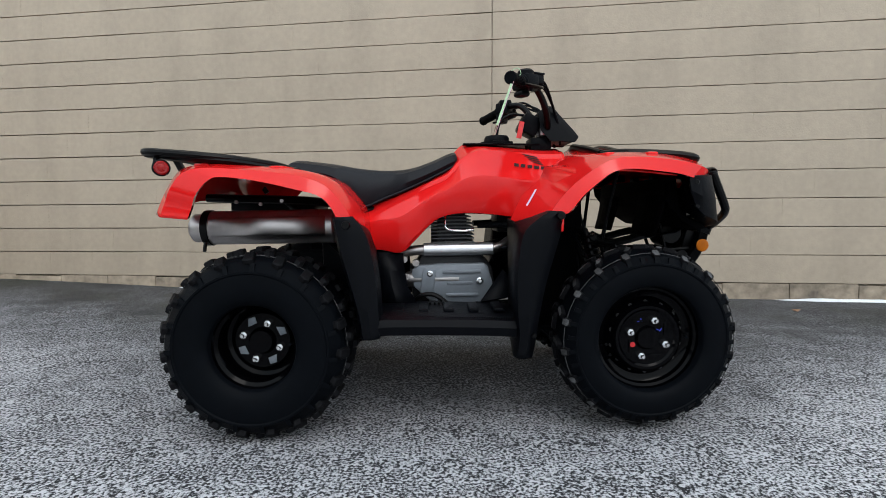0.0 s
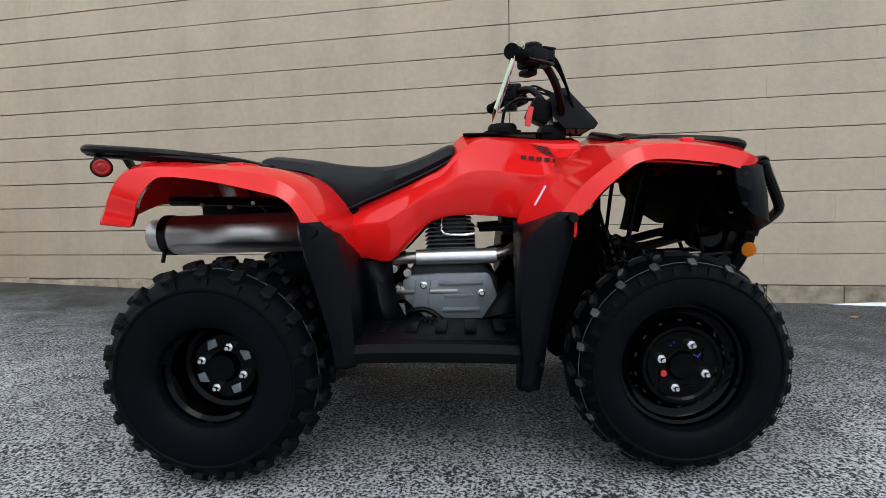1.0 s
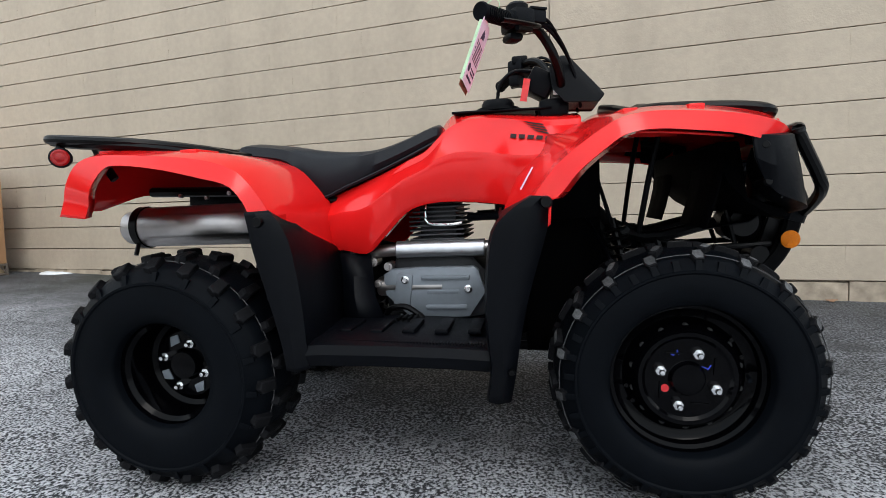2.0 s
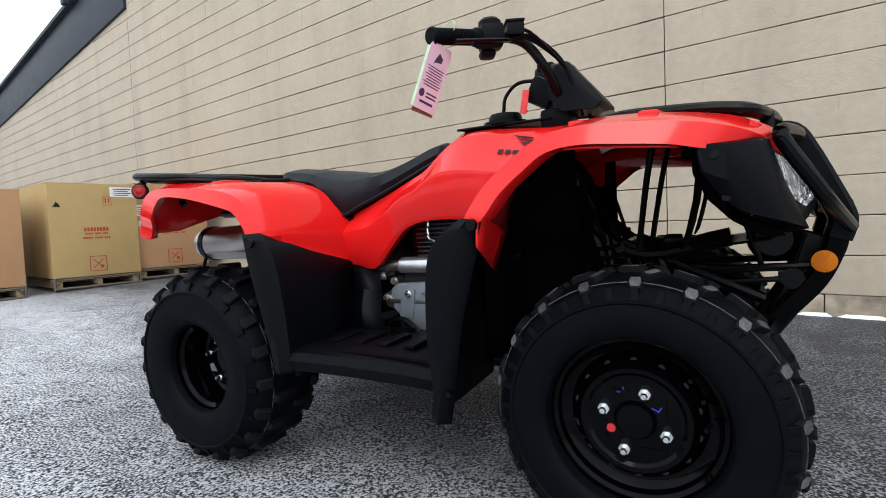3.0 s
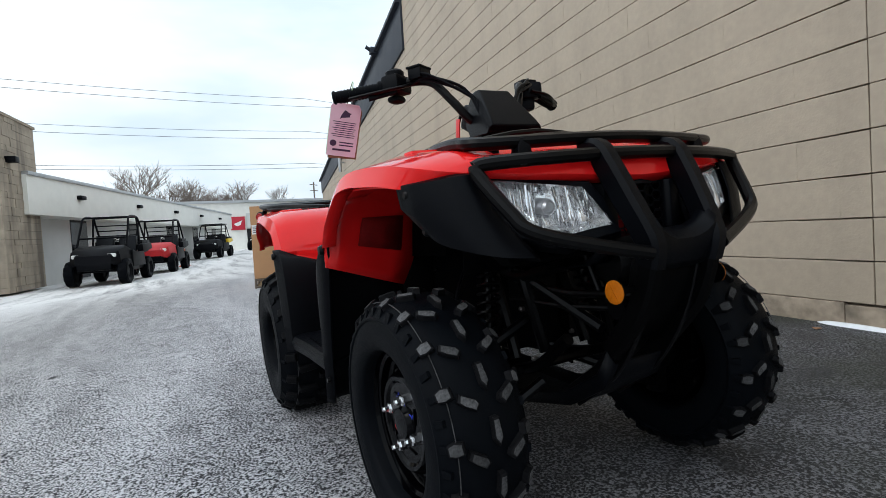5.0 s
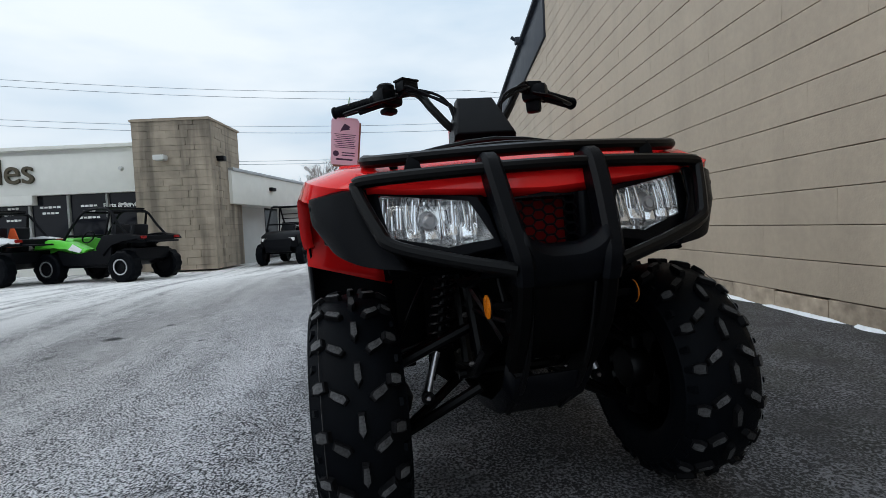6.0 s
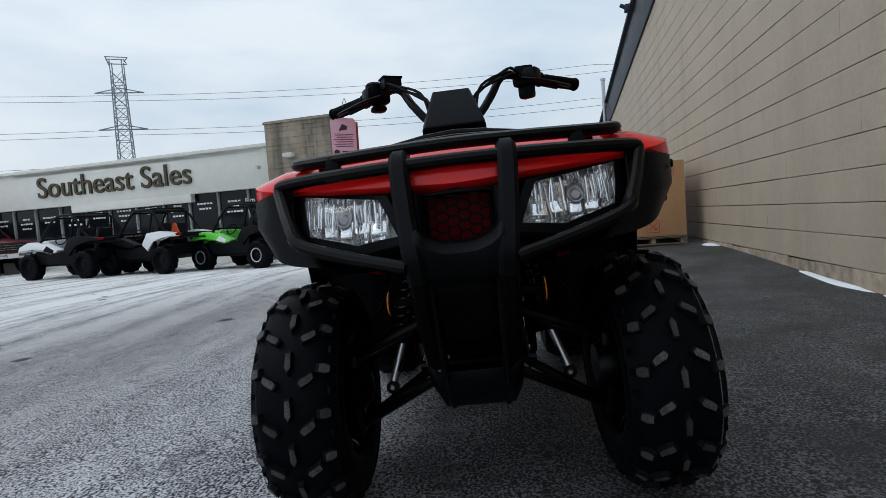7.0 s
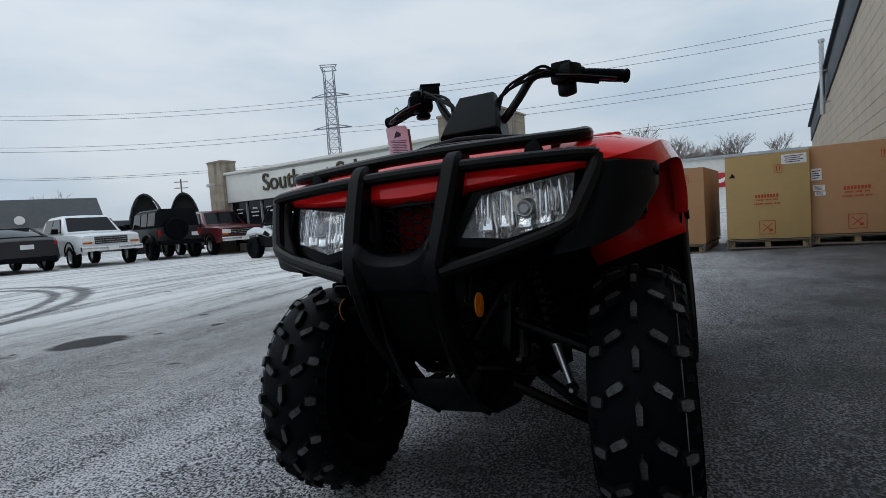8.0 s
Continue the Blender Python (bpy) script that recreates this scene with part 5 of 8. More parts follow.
box(bm, (0.002, 0.0, 0.565), (0.105, 0.16, 0.11), bevel=0.01)
box(bm, (0.0, 0.0, 0.635), (0.10, 0.17, 0.04), bevel=0.012)
part("cylinder", bm, ENGINE, eng)
for s in (-1, 1):
    bm = B()
    poly = [(-0.140, 0.440), (-0.118, 0.455), (-0.04, 0.459), (0.105, 0.459), (0.118, 0.450), (0.136, 0.388), (0.108, 0.330), (0.092, 0.321), (-0.055, 0.321), (-0.078, 0.330), (-0.136, 0.385)]
    prism(bm, poly, s * 0.128, s * 0.150, bevel=0.007)
    cov = part("engine_cover", bm, ALLOY, eng, "grey painted engine side cover", smooth=40)
    bm = B()
    for z, l in ((0.430, 0.13), (0.352, 0.11)):
        box(bm, (0.030, s * 0.151, z), (l, 0.010, 0.012), bevel=0.004)
    box(bm, (-0.085, s * 0.149, 0.400), (0.045, 0.010, 0.085), Matrix.Rotation(0.15, 4, "Y"), bevel=0.004)
    part("cover_rib", bm, ALLOY, cov)
    for x, z in ((-0.078, 0.426), (0.090, 0.400)):
        bm = B()
        lathe(bm, [(0.0, -0.007), (0.006, -0.007), (0.007, -0.004), (0.007, 0.0), (0.011, 0.001), (0.011, 0.004)], 10, "y", (x, s * 0.157, z))
        part("cover_bolt", bm, CHROME, cov)
    bm = B()
    box(bm, (0.022, s * 0.1502, 0.392), (0.085, 0.004, 0.010), bevel=0.001)
    part("cast_badge", bm, ALLOY, cov)
    bm = B()
    lathe(bm, [(0.0, -0.160), (0.024, -0.160), (0.026, -0.155), (0.026, 0.02)], 20, "x", (0.0, s * 0.125, 0.405))
    part("side_pipe", bm, STAINLESS, eng)
    bm = B()
    tube(bm, smooth_path([(0.09, s * 0.10, 0.585), (0.20, s * 0.13, 0.585), (0.26, s * 0.14, 0.56)], 10), 0.011, 8)
    tube(bm, smooth_path([(0.12, s * 0.13, 0.50), (0.20, s * 0.15, 0.515), (0.26, s * 0.15, 0.53)], 10), 0.006, 8)
    part("engine_hose", bm, BLACK, eng)
# exhaust header with its heat shield, brake pedal and bleed pipe on the right
bm = B()
prof = [(0.0, 0.022), (0.010, 0.020), (0.018, 0.012), (0.021, 0.0), (0.019, -0.012), (0.012, -0.019)]
rings = [[(x, -0.142 - a, 0.506 + b) for a, b in prof] for x in (-0.098, -0.096, 0.134, 0.137)]
sheet(bm, rings)
sh = part("heat_shield", bm, SHIELD, eng, "satin steel exhaust heat shield", smooth=50, solid=0.003)
bm = B()
tube(bm, smooth_path([(0.20, -0.10, 0.53), (0.13, -0.14, 0.506), (-0.10, -0.14, 0.506), (-0.19, -0.13, 0.50), (-0.25, -0.15, 0.53)], 20), 0.017, 12)
part("exhaust_header", bm, STAINLESS, eng)
bm = B()
tube(bm, smooth_path([(-0.022, -0.115, 0.625), (-0.024, -0.118, 0.60), (-0.020, -0.120, 0.578), (0.0, -0.122, 0.570), (0.045, -0.122, 0.568), (0.075, -0.118, 0.572)], 18), 0.0045, 8)
part("breather_pipe", bm, CHROME, eng, "bright bent breather pipe")
bm = B()
tube(bm, smooth_path([(-0.125, -0.19, 0.325), (-0.105, -0.205, 0.365), (-0.06, -0.21, 0.375), (-0.02, -0.215, 0.352), (-0.005, -0.22, 0.335)], 16), 0.008, 8)
part("brake_pedal_arm", bm, STEEL, atv)
bm = B()
box(bm, (-0.045, -0.245, 0.345), (0.06, 0.05, 0.012), bevel=0.003)
for k in range(4):
    box(bm, (-0.066 + k * 0.014, -0.245, 0.354), (0.006, 0.05, 0.009))
part("brake_pedal", bm, STEEL, atv, "black serrated brake pedal")
for x, z in ((-0.165, 0.475), (-0.125, 0.462), (-0.155, 0.415)):
    bm = B()
    lathe(bm, [(0.0, -0.02), (0.007, -0.02), (0.007, -0.01), (0.012, -0.01), (0.012, 0.03)], 10, "y", (x, -0.14, z))
    part("frame_bolt", bm, STAINLESS, eng)

eng.matrix_local = Matrix.Translation((0.012, 0, 0.013)) @ Matrix.Diagonal((1.0, 1.12, 1.0, 1.0))

# muffler
bm = B()
lathe(bm, [(0.0, -0.835), (0.022, -0.835), (0.026, -0.850), (0.032, -0.851), (0.036, -0.846), (0.046, -0.842), (0.050, -0.836), (0.050, -0.812), (0.053, -0.806), (0.053, -0.800), (0.056, -0.797), (0.059, -0.792), (0.060, -0.40), (0.052, -0.392), (0.025, -0.372), (0.0, -0.370)], 32, "x", (0, -0.222, 0.574))
muf = part("muffler", bm, STAINLESS, atv, "stainless steel muffler", smooth=40)
bm = B()
lathe(bm, [(0.055, -0.806), (0.0625, -0.804), (0.0625, -0.784), (0.055, -0.782)], 32, "x", (0, -0.222, 0.574))
tube(bm, [(-0.795, -0.262, 0.525), (-0.795, -0.275, 0.495)], 0.006, 8)
part("muffler_clamp", bm, STEEL, muf)
bm = B()
rows = []
for x in (-0.775, -0.42):
    rows.append([(x, -0.222 - 0.064 * math.cos(a), 0.574 + 0.064 * math.sin(a)) for a in [radians(-28 + 8 * k) for k in range(9)]])
sheet(bm, rows)
part("muffler_shield", bm, STAINLESS, muf, "bright pressed muffler shield", solid=0.002)

muf.matrix_local = Matrix.Translation((0.034, -0.052, 0.092)) @ Matrix.Diagonal((1.0, 0.9, 0.9, 1.0))

# frame, drivetrain, suspension
bm = B()
for s in (-1, 1):
    tube(bm, smooth_path([(0.72, s * 0.10, 0.56), (0.54, s * 0.11, 0.53), (0.42, s * 0.11, 0.62), (0.33, s * 0.10, 0.78), (0.10, s * 0.08, 0.80), (-0.20, s * 0.13, 0.66), (-0.45, s * 0.17, 0.69), (-0.80, s * 0.17, 0.705)], 30), 0.014, 8)
    tube(bm, smooth_path([(0.70, s * 0.10, 0.40), (0.55, s * 0.11, 0.31), (0.20, s * 0.13, 0.275), (-0.20, s * 0.13, 0.275), (-0.32, s * 0.14, 0.40), (-0.30, s * 0.15, 0.62)], 30), 0.014, 8)
    tube(bm, [(-0.30, s * 0.14, 0.45), (-0.55, s * 0.12, 0.69)], 0.012, 8)
    tube(bm, [(0.52, s * 0.11, 0.33), (0.43, s * 0.105, 0.60)], 0.014, 8)
    tube(bm, [(0.62, s * 0.10, 0.36), (0.575, s * 0.108, 0.53)], 0.013, 8)
    tube(bm, [(0.50, s * 0.105, 0.56), (0.78, s * 0.08, 0.43)], 0.012, 8)
for x, z in ((0.55, 0.31), (0.50, 0.55), (-0.30, 0.30), (-0.60, 0.70), (-0.76, 0.705), (0.36, 0.72)):
    tube(bm, [(x, -0.14, z), (x, 0.14, z)], 0.012, 8)
frame_part = part("frame", bm, STEEL, atv, "black tubular steel frame")
bm = B()
box(bm, (-0.33, 0.0, 0.52), (0.22, 0.26, 0.28), bevel=0.03)
part("airbox", bm, BLACK, atv)
for name, c, d in (("fuel_tank", (0.27, 0.0, 0.66), (0.20, 0.17, 0.18)), ("oil_cooler", (0.40, 0.0, 0.44), (0.14, 0.16, 0.22)), ("battery_box", (-0.62, 0.06, 0.675), (0.30, 0.24, 0.05))):
    bm = B()
    box(bm, c, d, bevel=0.015)
    part(name, bm, BLACK, atv)
bm = B()
lathe(bm, [(0.0, -0.36), (0.022, -0.36), (0.026, -0.2), (0.03, -0.08), (0.085, -0.05), (0.085, 0.05), (0.03, 0.08), (0.026, 0.2), (0.022, 0.36), (0.0, 0.36)], 20, "y", (-0.5655, 0, 0.276))
tube(bm, [(-0.20, -0.05, 0.30), (-0.50, -0.04, 0.28)], 0.035, 10)
part("rear_axle", bm, STEEL, atv)
for s in (-1, 1):
    bm = B()
    for z0, z1, x0, x1 in ((0.290, 0.180, 0.60, 0.560), (0.290, 0.180, 0.44, 0.560), (0.430, 0.345, 0.57, 0.560), (0.430, 0.345, 0.47, 0.560)):
        tube(bm, [(x0, s * 0.10, z0), (x1, s * 0.305, z1)], 0.0125, 8)
    arm = part("control_arm", bm, STEEL, atv, "black tubular control arms")
    bm = B()
    tube(bm, [(0.530, s * 0.205, 0.30), (0.500, s * 0.165, 0.43), (0.470, s * 0.130, 0.58)], 0.010, 10)
    shock = part("shock_absorber", bm, STEEL, atv, "slim front shock absorber")
    bm = B()
    p = []
    for k in range(110):
        u = k / 109
        c = Vector((0.516, s * 0.183, 0.372)).lerp(Vector((0.474, s * 0.133, 0.56)), u)
        a = u * 9 * 2 * math.pi
        p.append(c + Vector((0.026 * math.cos(a), 0.026 * math.sin(a), 0)))
    tube(bm, p, 0.0045, 6)
    part("coil_spring", bm, STEEL, shock)
    bm = B()
    tube(bm, [(0.535, s * 0.216, 0.276), (0.518, s * 0.186, 0.365)], 0.0105, 12)
    part("damper_rod", bm, SHIELD, shock, "bright lower damper body")
    bm = B()
    lathe(bm, [(0.008, -0.010), (0.015, -0.010), (0.016, -0.006), (0.016, 0.010), (0.008, 0.010)], 18, "x", (0.537, s * 0.218, 0.262), closed=True)
    part("damper_eye", bm, STEEL, shock)
    bm = B()
    lathe(bm, [(0.0, 0.014), (0.0055, 0.014), (0.0065, 0.012), (0.0065, -0.012), (0.0, -0.012)], 6, "x", (0.537, s * 0.218, 0.262))
    part("damper_bolt", bm, STAINLESS, shock)
    bm = B()
    tube(bm, [(0.45, s * 0.05, 0.42), (0.47, s * 0.30, 0.355)], 0.007, 8)
    part("tie_rod", bm, STEEL, atv)
    bm = B()
    lathe(bm, [(0.0, 0.0), (0.05, 0.0), (0.055, 0.012), (0.055, 0.05), (0.03, 0.07), (0.0, 0.08)], 18, "y", (0.5655, s * 0.315 - 0.04 * (s > 0) - (0.0 if s > 0 else 0.02), 0.278))
    box(bm, (0.562, s * 0.308, 0.26), (0.05, 0.035, 0.20), bevel=0.01)
    part("hub_knuckle", bm, STEEL, atv)
    for x, y, z in ((0.60, 0.118, 0.345), (0.46, 0.118, 0.345), (0.57, 0.118, 0.455), (0.40, 0.115, 0.655), (-0.70, 0.185, 0.690), (-0.62, 0.185, 0.682), (-0.55, 0.185, 0.692)):
        bm = B()
        lathe(bm, [(0.0, -0.006), (0.004, -0.006), (0.004, -0.003), (0.0065, -0.003), (0.0065, 0.006), (0.0, 0.006)], 6, "y", (x, s * y, z))
        part("frame_bolt", bm, STAINLESS, frame_part)
    for pts, rad in (([(0.40, s * 0.13, 0.60), (0.44, s * 0.20, 0.52), (0.48, s * 0.26, 0.42), (0.53, s * 0.30, 0.36)], 0.004), ([(0.42, s * 0.135, 0.74), (0.44, s * 0.15, 0.66), (0.47, s * 0.14, 0.56)], 0.005), ([(0.585, s * 0.15, 0.81), (0.562, s * 0.138, 0.70), (0.535, s * 0.115, 0.535)], 0.007)):
        bm = B()
        tube(bm, smooth_path(pts, 13), rad, 6)
        part("brake_hose", bm, BLACK, frame_part)
bm = B()
tube(bm, [(0.30, 0.0, 0.885), (0.42, 0.0, 0.45)], 0.016, 10)
part("steering_shaft", bm, STEEL, atv)
bm = B()
lathe(bm, [(0.0, -0.05), (0.035, -0.05), (0.05, -0.03), (0.05, 0.03), (0.035, 0.05), (0.0, 0.05)], 18, "y", (0.80, -0.02, 0.555))
lathe(bm, [(0.0, -0.03), (0.022, -0.03), (0.022, 0.03), (0.0, 0.03)], 14, "y", (0.83, -0.06, 0.475))
part("horn", bm, STEEL, atv)

# handlebar group, turned a little to the left
steer = Matrix.Translation((0.386, 0, 0.006)) @ Matrix.Rotation(radians(0.6), 4, "Z")
half = [(-0.212, -0.378, 1.026), (-0.165, -0.28, 1.038), (-0.125, -0.195, 1.052), (-0.085, -0.145, 1.042), (-0.048, -0.110, 0.985), (-0.030, -0.060, 0.925), (-0.028, 0.0, 0.912)]
bm = B()
tube(bm, smooth_path(half + [mirror(p) for p in half[-2::-1]], 60), 0.0115, 10)
hb = part("handlebar", bm, STEEL, atv, "black steel handlebar", matrix=steer)
for s in (-1, 1):
    a, b = Vector((-0.212, s * 0.381, 1.026)), Vector((-0.155, s * 0.258, 1.042))
    bm = B()
    pts = [a.lerp(b, t) for t in (0.0, 0.03, 0.06, 0.065, 0.5, 0.9, 0.93, 1.0)]
    tube(bm, pts, [0.017, 0.0195, 0.0195, 0.0165, 0.0155, 0.0165, 0.021, 0.021], 16)
    ribs = []
    for k in range(12):
        c = a.lerp(b, 0.12 + 0.062 * k)
        ribs.append((c, c + (b - a).normalized() * 0.004))
    grip = part("grip", bm, RUBBER, hb, "ribbed black rubber grip")
    for c in ribs:
        bm = B()
        tube(bm, c, 0.0178, 14)
        part("grip_rib", bm, RUBBER, grip)
    bm = B()
    c = Vector((-0.138, s * 0.225, 1.046))
    rot = Matrix.Rotation(s * radians(-32), 4, "Z")
    box(bm, c, (0.055, 0.075, 0.048), rot, bevel=0.012)
    box(bm, c + Vector((-0.012, s * -0.002, -0.035)), (0.038, 0.045, 0.045 if s > 0 else 0.02), rot, bevel=0.012)
    part("switch_housing", bm, BLACK, hb)
    bm = B()
    tube(bm, smooth_path([c + Vector((0.035, s * -0.02, -0.008)), c + Vector((0.045, s * 0.03, -0.022)), c + Vector((-0.005, s * 0.10, -0.030)), c + Vector((-0.03, s * 0.125, -0.032))], 14), 0.005, 8, rx=0.008)
    part("brake_lever", bm, STEEL, hb)
    bm = B()
    tube(bm, [c + Vector((0.03, s * 0.015, -0.020)), c + Vector((0.0, s * 0.085, -0.034))], 0.011, 8, rx=0.006)
    part("lever_tip", bm, BLACK, hb)
    bm = B()
    for k, (dy, lift) in enumerate(((0.0, 0.03), (0.02, 0.015), (-0.015, 0.045))):
        tube(bm, smooth_path([c + Vector((0.03, s * -0.03, -0.004 + 0.007 * k)), c + Vector((0.075, s * -0.060 + dy * 0.3, lift * 0.5 - 0.012)), (-0.02 + 0.01 * k, s * (0.085 - 0.015 * k), 1.01 - 0.02 * k), (0.01, s * 0.06, 0.93), (0.02, s * 0.04, 0.87)], 20), 0.0042, 6)
    part("control_cable", bm, BLACK, hb)
bm = B()
box(bm, (-0.100, -0.172, 1.066), (0.040, 0.054, 0.030), Matrix.Rotation(radians(30), 4, "Z"), bevel=0.004)
box(bm, (-0.101, -0.172, 1.083), (0.044, 0.060, 0.006), Matrix.Rotation(radians(30), 4, "Z"), bevel=0.002)
part("brake_reservoir", bm, BLACK, hb, "square black brake fluid reservoir")
bm = B()
lathe(bm, [(0.0, 0.024), (0.020, 0.024), (0.026, 0.018), (0.026, -0.014), (0.0, -0.014)], 18, "z", (-0.138, -0.228, 1.062))
part("throttle_case", bm, BLACK, hb)
bm = B()
box(bm, (-0.140, 0.215, 1.066), (0.05, 0.055, 0.026), bevel=0.008)
part("choke_case", bm, BLACK, hb)
bm = B()
for s in (-1, 1):
    box(bm, (-0.028, s * 0.035, 0.925), (0.05, 0.028, 0.04), bevel=0.006)
pieces("bar_clamp", bm, STAINLESS, hb)
# handlebar cover, a wedge leaning back
bm = B()
side = [(-0.050, 0.990, 0.049), (-0.030, 1.008, 0.051), (-0.010, 1.006, 0.054), (0.066, 0.912, 0.080), (0.078, 0.895, 0.083), (0.066, 0.880, 0.083), (-0.020, 0.885, 0.080), (-0.045, 0.925, 0.070)]
rings = [[bm.verts.new((x, f * w, z)) for x, z, w in side] for f in (-1, -0.9, 0.9, 1)]
for f, ring in ((-1, rings[0]), (1, rings[3])):
    for v in ring:
        v.co.x += (-0.012 if v.co.z > 0.91 else -0.004)
        v.co.z -= 0.006
for a, b in zip(rings, rings[1:]):
    for k in range(len(side)):
        bm.faces.new((a[k], a[(k + 1) % len(side)], b[(k + 1) % len(side)], b[k]))
bm.faces.new(rings[0])
bm.faces.new(rings[-1][::-1])
part("handlebar_cover", bm, BLACK, hb, "black plastic handlebar cover", smooth=30, bevel=0.003)
bm = B()
box(bm, (-0.085, 0.0, 0.945), (0.07, 0.09, 0.07), Matrix.Rotation(0.5, 4, "Y"), bevel=0.012)
box(bm, (-0.05, 0.0, 0.875), (0.08, 0.10, 0.05), bevel=0.015)
part("meter_case", bm, BLACK, hb)
bm = B()
lathe(bm, [(0.0, 0.0), (0.042, 0.0), (0.046, 0.006), (0.046, 0.016), (0.040, 0.026), (0.0, 0.030)], 24, "z", (0.184, 0.0, 0.890))
lathe(bm, [(0.046, 0.0), (0.060, -0.002), (0.060, 0.006), (0.046, 0.008)], 24, "z", (0.184, 0.0, 0.888), closed=True)
part("fuel_cap", bm, BLACK, cover, "black fuel cap")
bm = B()
sheet(bm, [[(x, y, 0.8835 + 0.004 * (1 - (y / 0.055) ** 2) - 0.02 * max(0, x - 0.10)) for y in (-0.055, -0.03, 0, 0.03, 0.055)] for x in (0.06, 0.10, 0.16, 0.22, 0.28, 0.33)])
part("tank_trim", bm, BLACK, cover, solid=0.006)
bm = B()
tube(bm, smooth_path([(0.184, -0.01, 0.918), (0.194, -0.012, 0.960), (0.232, -0.012, 0.990), (0.285, 0.0, 0.990)], 16), 0.005, 8)
part("vent_hose", bm, BLACK, cover)
bm = B()
box(bm, (0.262, -0.055, 0.930), (0.018, 0.004, 0.060), Matrix.Rotation(0.2, 4, "Y"), bevel=0.001)
part("key_tag", bm, mat("red_key_fob", (0.75, 0.05, 0.05), 0.35, vary=0.25, grain=80), hb, "translucent red key tag", matrix=steer.inverted() @ Matrix.Translation((0, 0, 0)))
# badge shapes and stickers on the tank cover
for s in (-1, 1):
    for k in range(4):
        x, z = 0.252 + 0.008 * k, 0.838 - 0.009 * k
        decal("wing_decal", cover, [(x, z), (x + 0.052 - 0.004 * k, z - 0.012), (x + 0.056 - 0.004 * k, z - 0.018), (x + 0.016, z - 0.008)], s, DECAL, "black wing-shaped decal")
    for k in range(5):
        x, z = 0.224 + 0.0215 * k, 0.803 - 0.0035 * k
        decal("badge_bar", cover, [(x, z), (x + 0.015, z - 0.002), (x + 0.013, z - 0.013), (x - 0.002, z - 0.011)], s, DECAL)
    decal("warning_sticker", ffender, [(0.277, 0.712), (0.281, 0.711), (0.252, 0.660), (0.248, 0.662)], s, TAG, "small pale warning sticker")

# hang tag on the right grip
tag = thing("hang_tag", "pale pink printed card hanging from the handlebar grip", "tag", ATV_M @ Matrix.Translation((0.186, -0.348, 1.030)) @ Matrix.Rotation(radians(-5), 4, "Z") @ Matrix.Rotation(radians(20), 4, "Y") @ Matrix.Rotation(radians(-9), 4, "X") @ Matrix.Diagonal((1.0, 1.15, 1.08, 1.0)))
bm = B()
prism(bm, [(-0.035, -0.142), (0.035, -0.142), (0.036, -0.020), (0.030, -0.010), (-0.030, -0.010), (-0.036, -0.020)], 0.008, 0.0088, "x")
part("card", bm, TAG, tag)
bm = B()
prism(bm, [(-0.0355, -0.140), (-0.0325, -0.141), (-0.0325, -0.022), (-0.0355, -0.022)], 0.0015, 0.0075, "x")
part("card_fold", bm, STRING, tag, "pale green folded edge")
bm = B()
prism(bm, [(-0.030, -0.150), (0.040, -0.147), (0.040, -0.022), (-0.030, -0.022)], 0.002, 0.0028, "x")
part("back_card", bm, TAGBACK, tag, "brown second card behind")
bm = B()
prism(bm, [(-0.002, -0.026), (0.014, -0.034), (0.010, -0.038), (0.012, -0.042), (-0.008, -0.046), (-0.013, -0.050), (-0.010, -0.040)], 0.0090, 0.0094, "x")
part("printed_mark", bm, INK, tag)
bm = B()
for k in range(8):
    box(bm, (0.0092, 0.001 * (k % 3), -0.056 - k * 0.0052), (0.0005, 0.056 - 0.006 * (k % 3), 0.0018))
for k in range(2):
    box(bm, (0.0092, 0.010, -0.107 - k * 0.007), (0.0005, 0.034, 0.003))
box(bm, (0.0092, 0.0, -0.126), (0.0005, 0.044, 0.005))
lathe(bm, [(0.0, 0.0090), (0.008, 0.0090), (0.008, 0.0096), (0.0, 0.0096)], 16, "x", (0, -0.022, -0.110))
pieces("printed_line", bm, INK, tag)
bm = B()
tube(bm, smooth_path([(0.009, 0.0, -0.016), (0.004, 0.004, 0.0), (0.02, 0.006, 0.030), (0.004, 0.008, 0.044), (-0.014, 0.008, 0.020), (0.0, 0.004, -0.002), (0.008, 0.0, -0.016)], 24), 0.0011, 6)
part("tie_string", bm, STRING, tag, "pale green tie string")


# ---- crates on pallets by the wall ----
def wall_pose(along, across, turn=0.0):
    """A pose in the wall's own directions, on the ground."""
    p = WALL_M @ Vector((along, across, 0))
    return Matrix.Translation((p.x, p.y, ground_z(p.x, p.y))) @ WALL_M.to_3x3().to_4x4() @ Matrix.Rotation(radians(turn), 4, "Z")


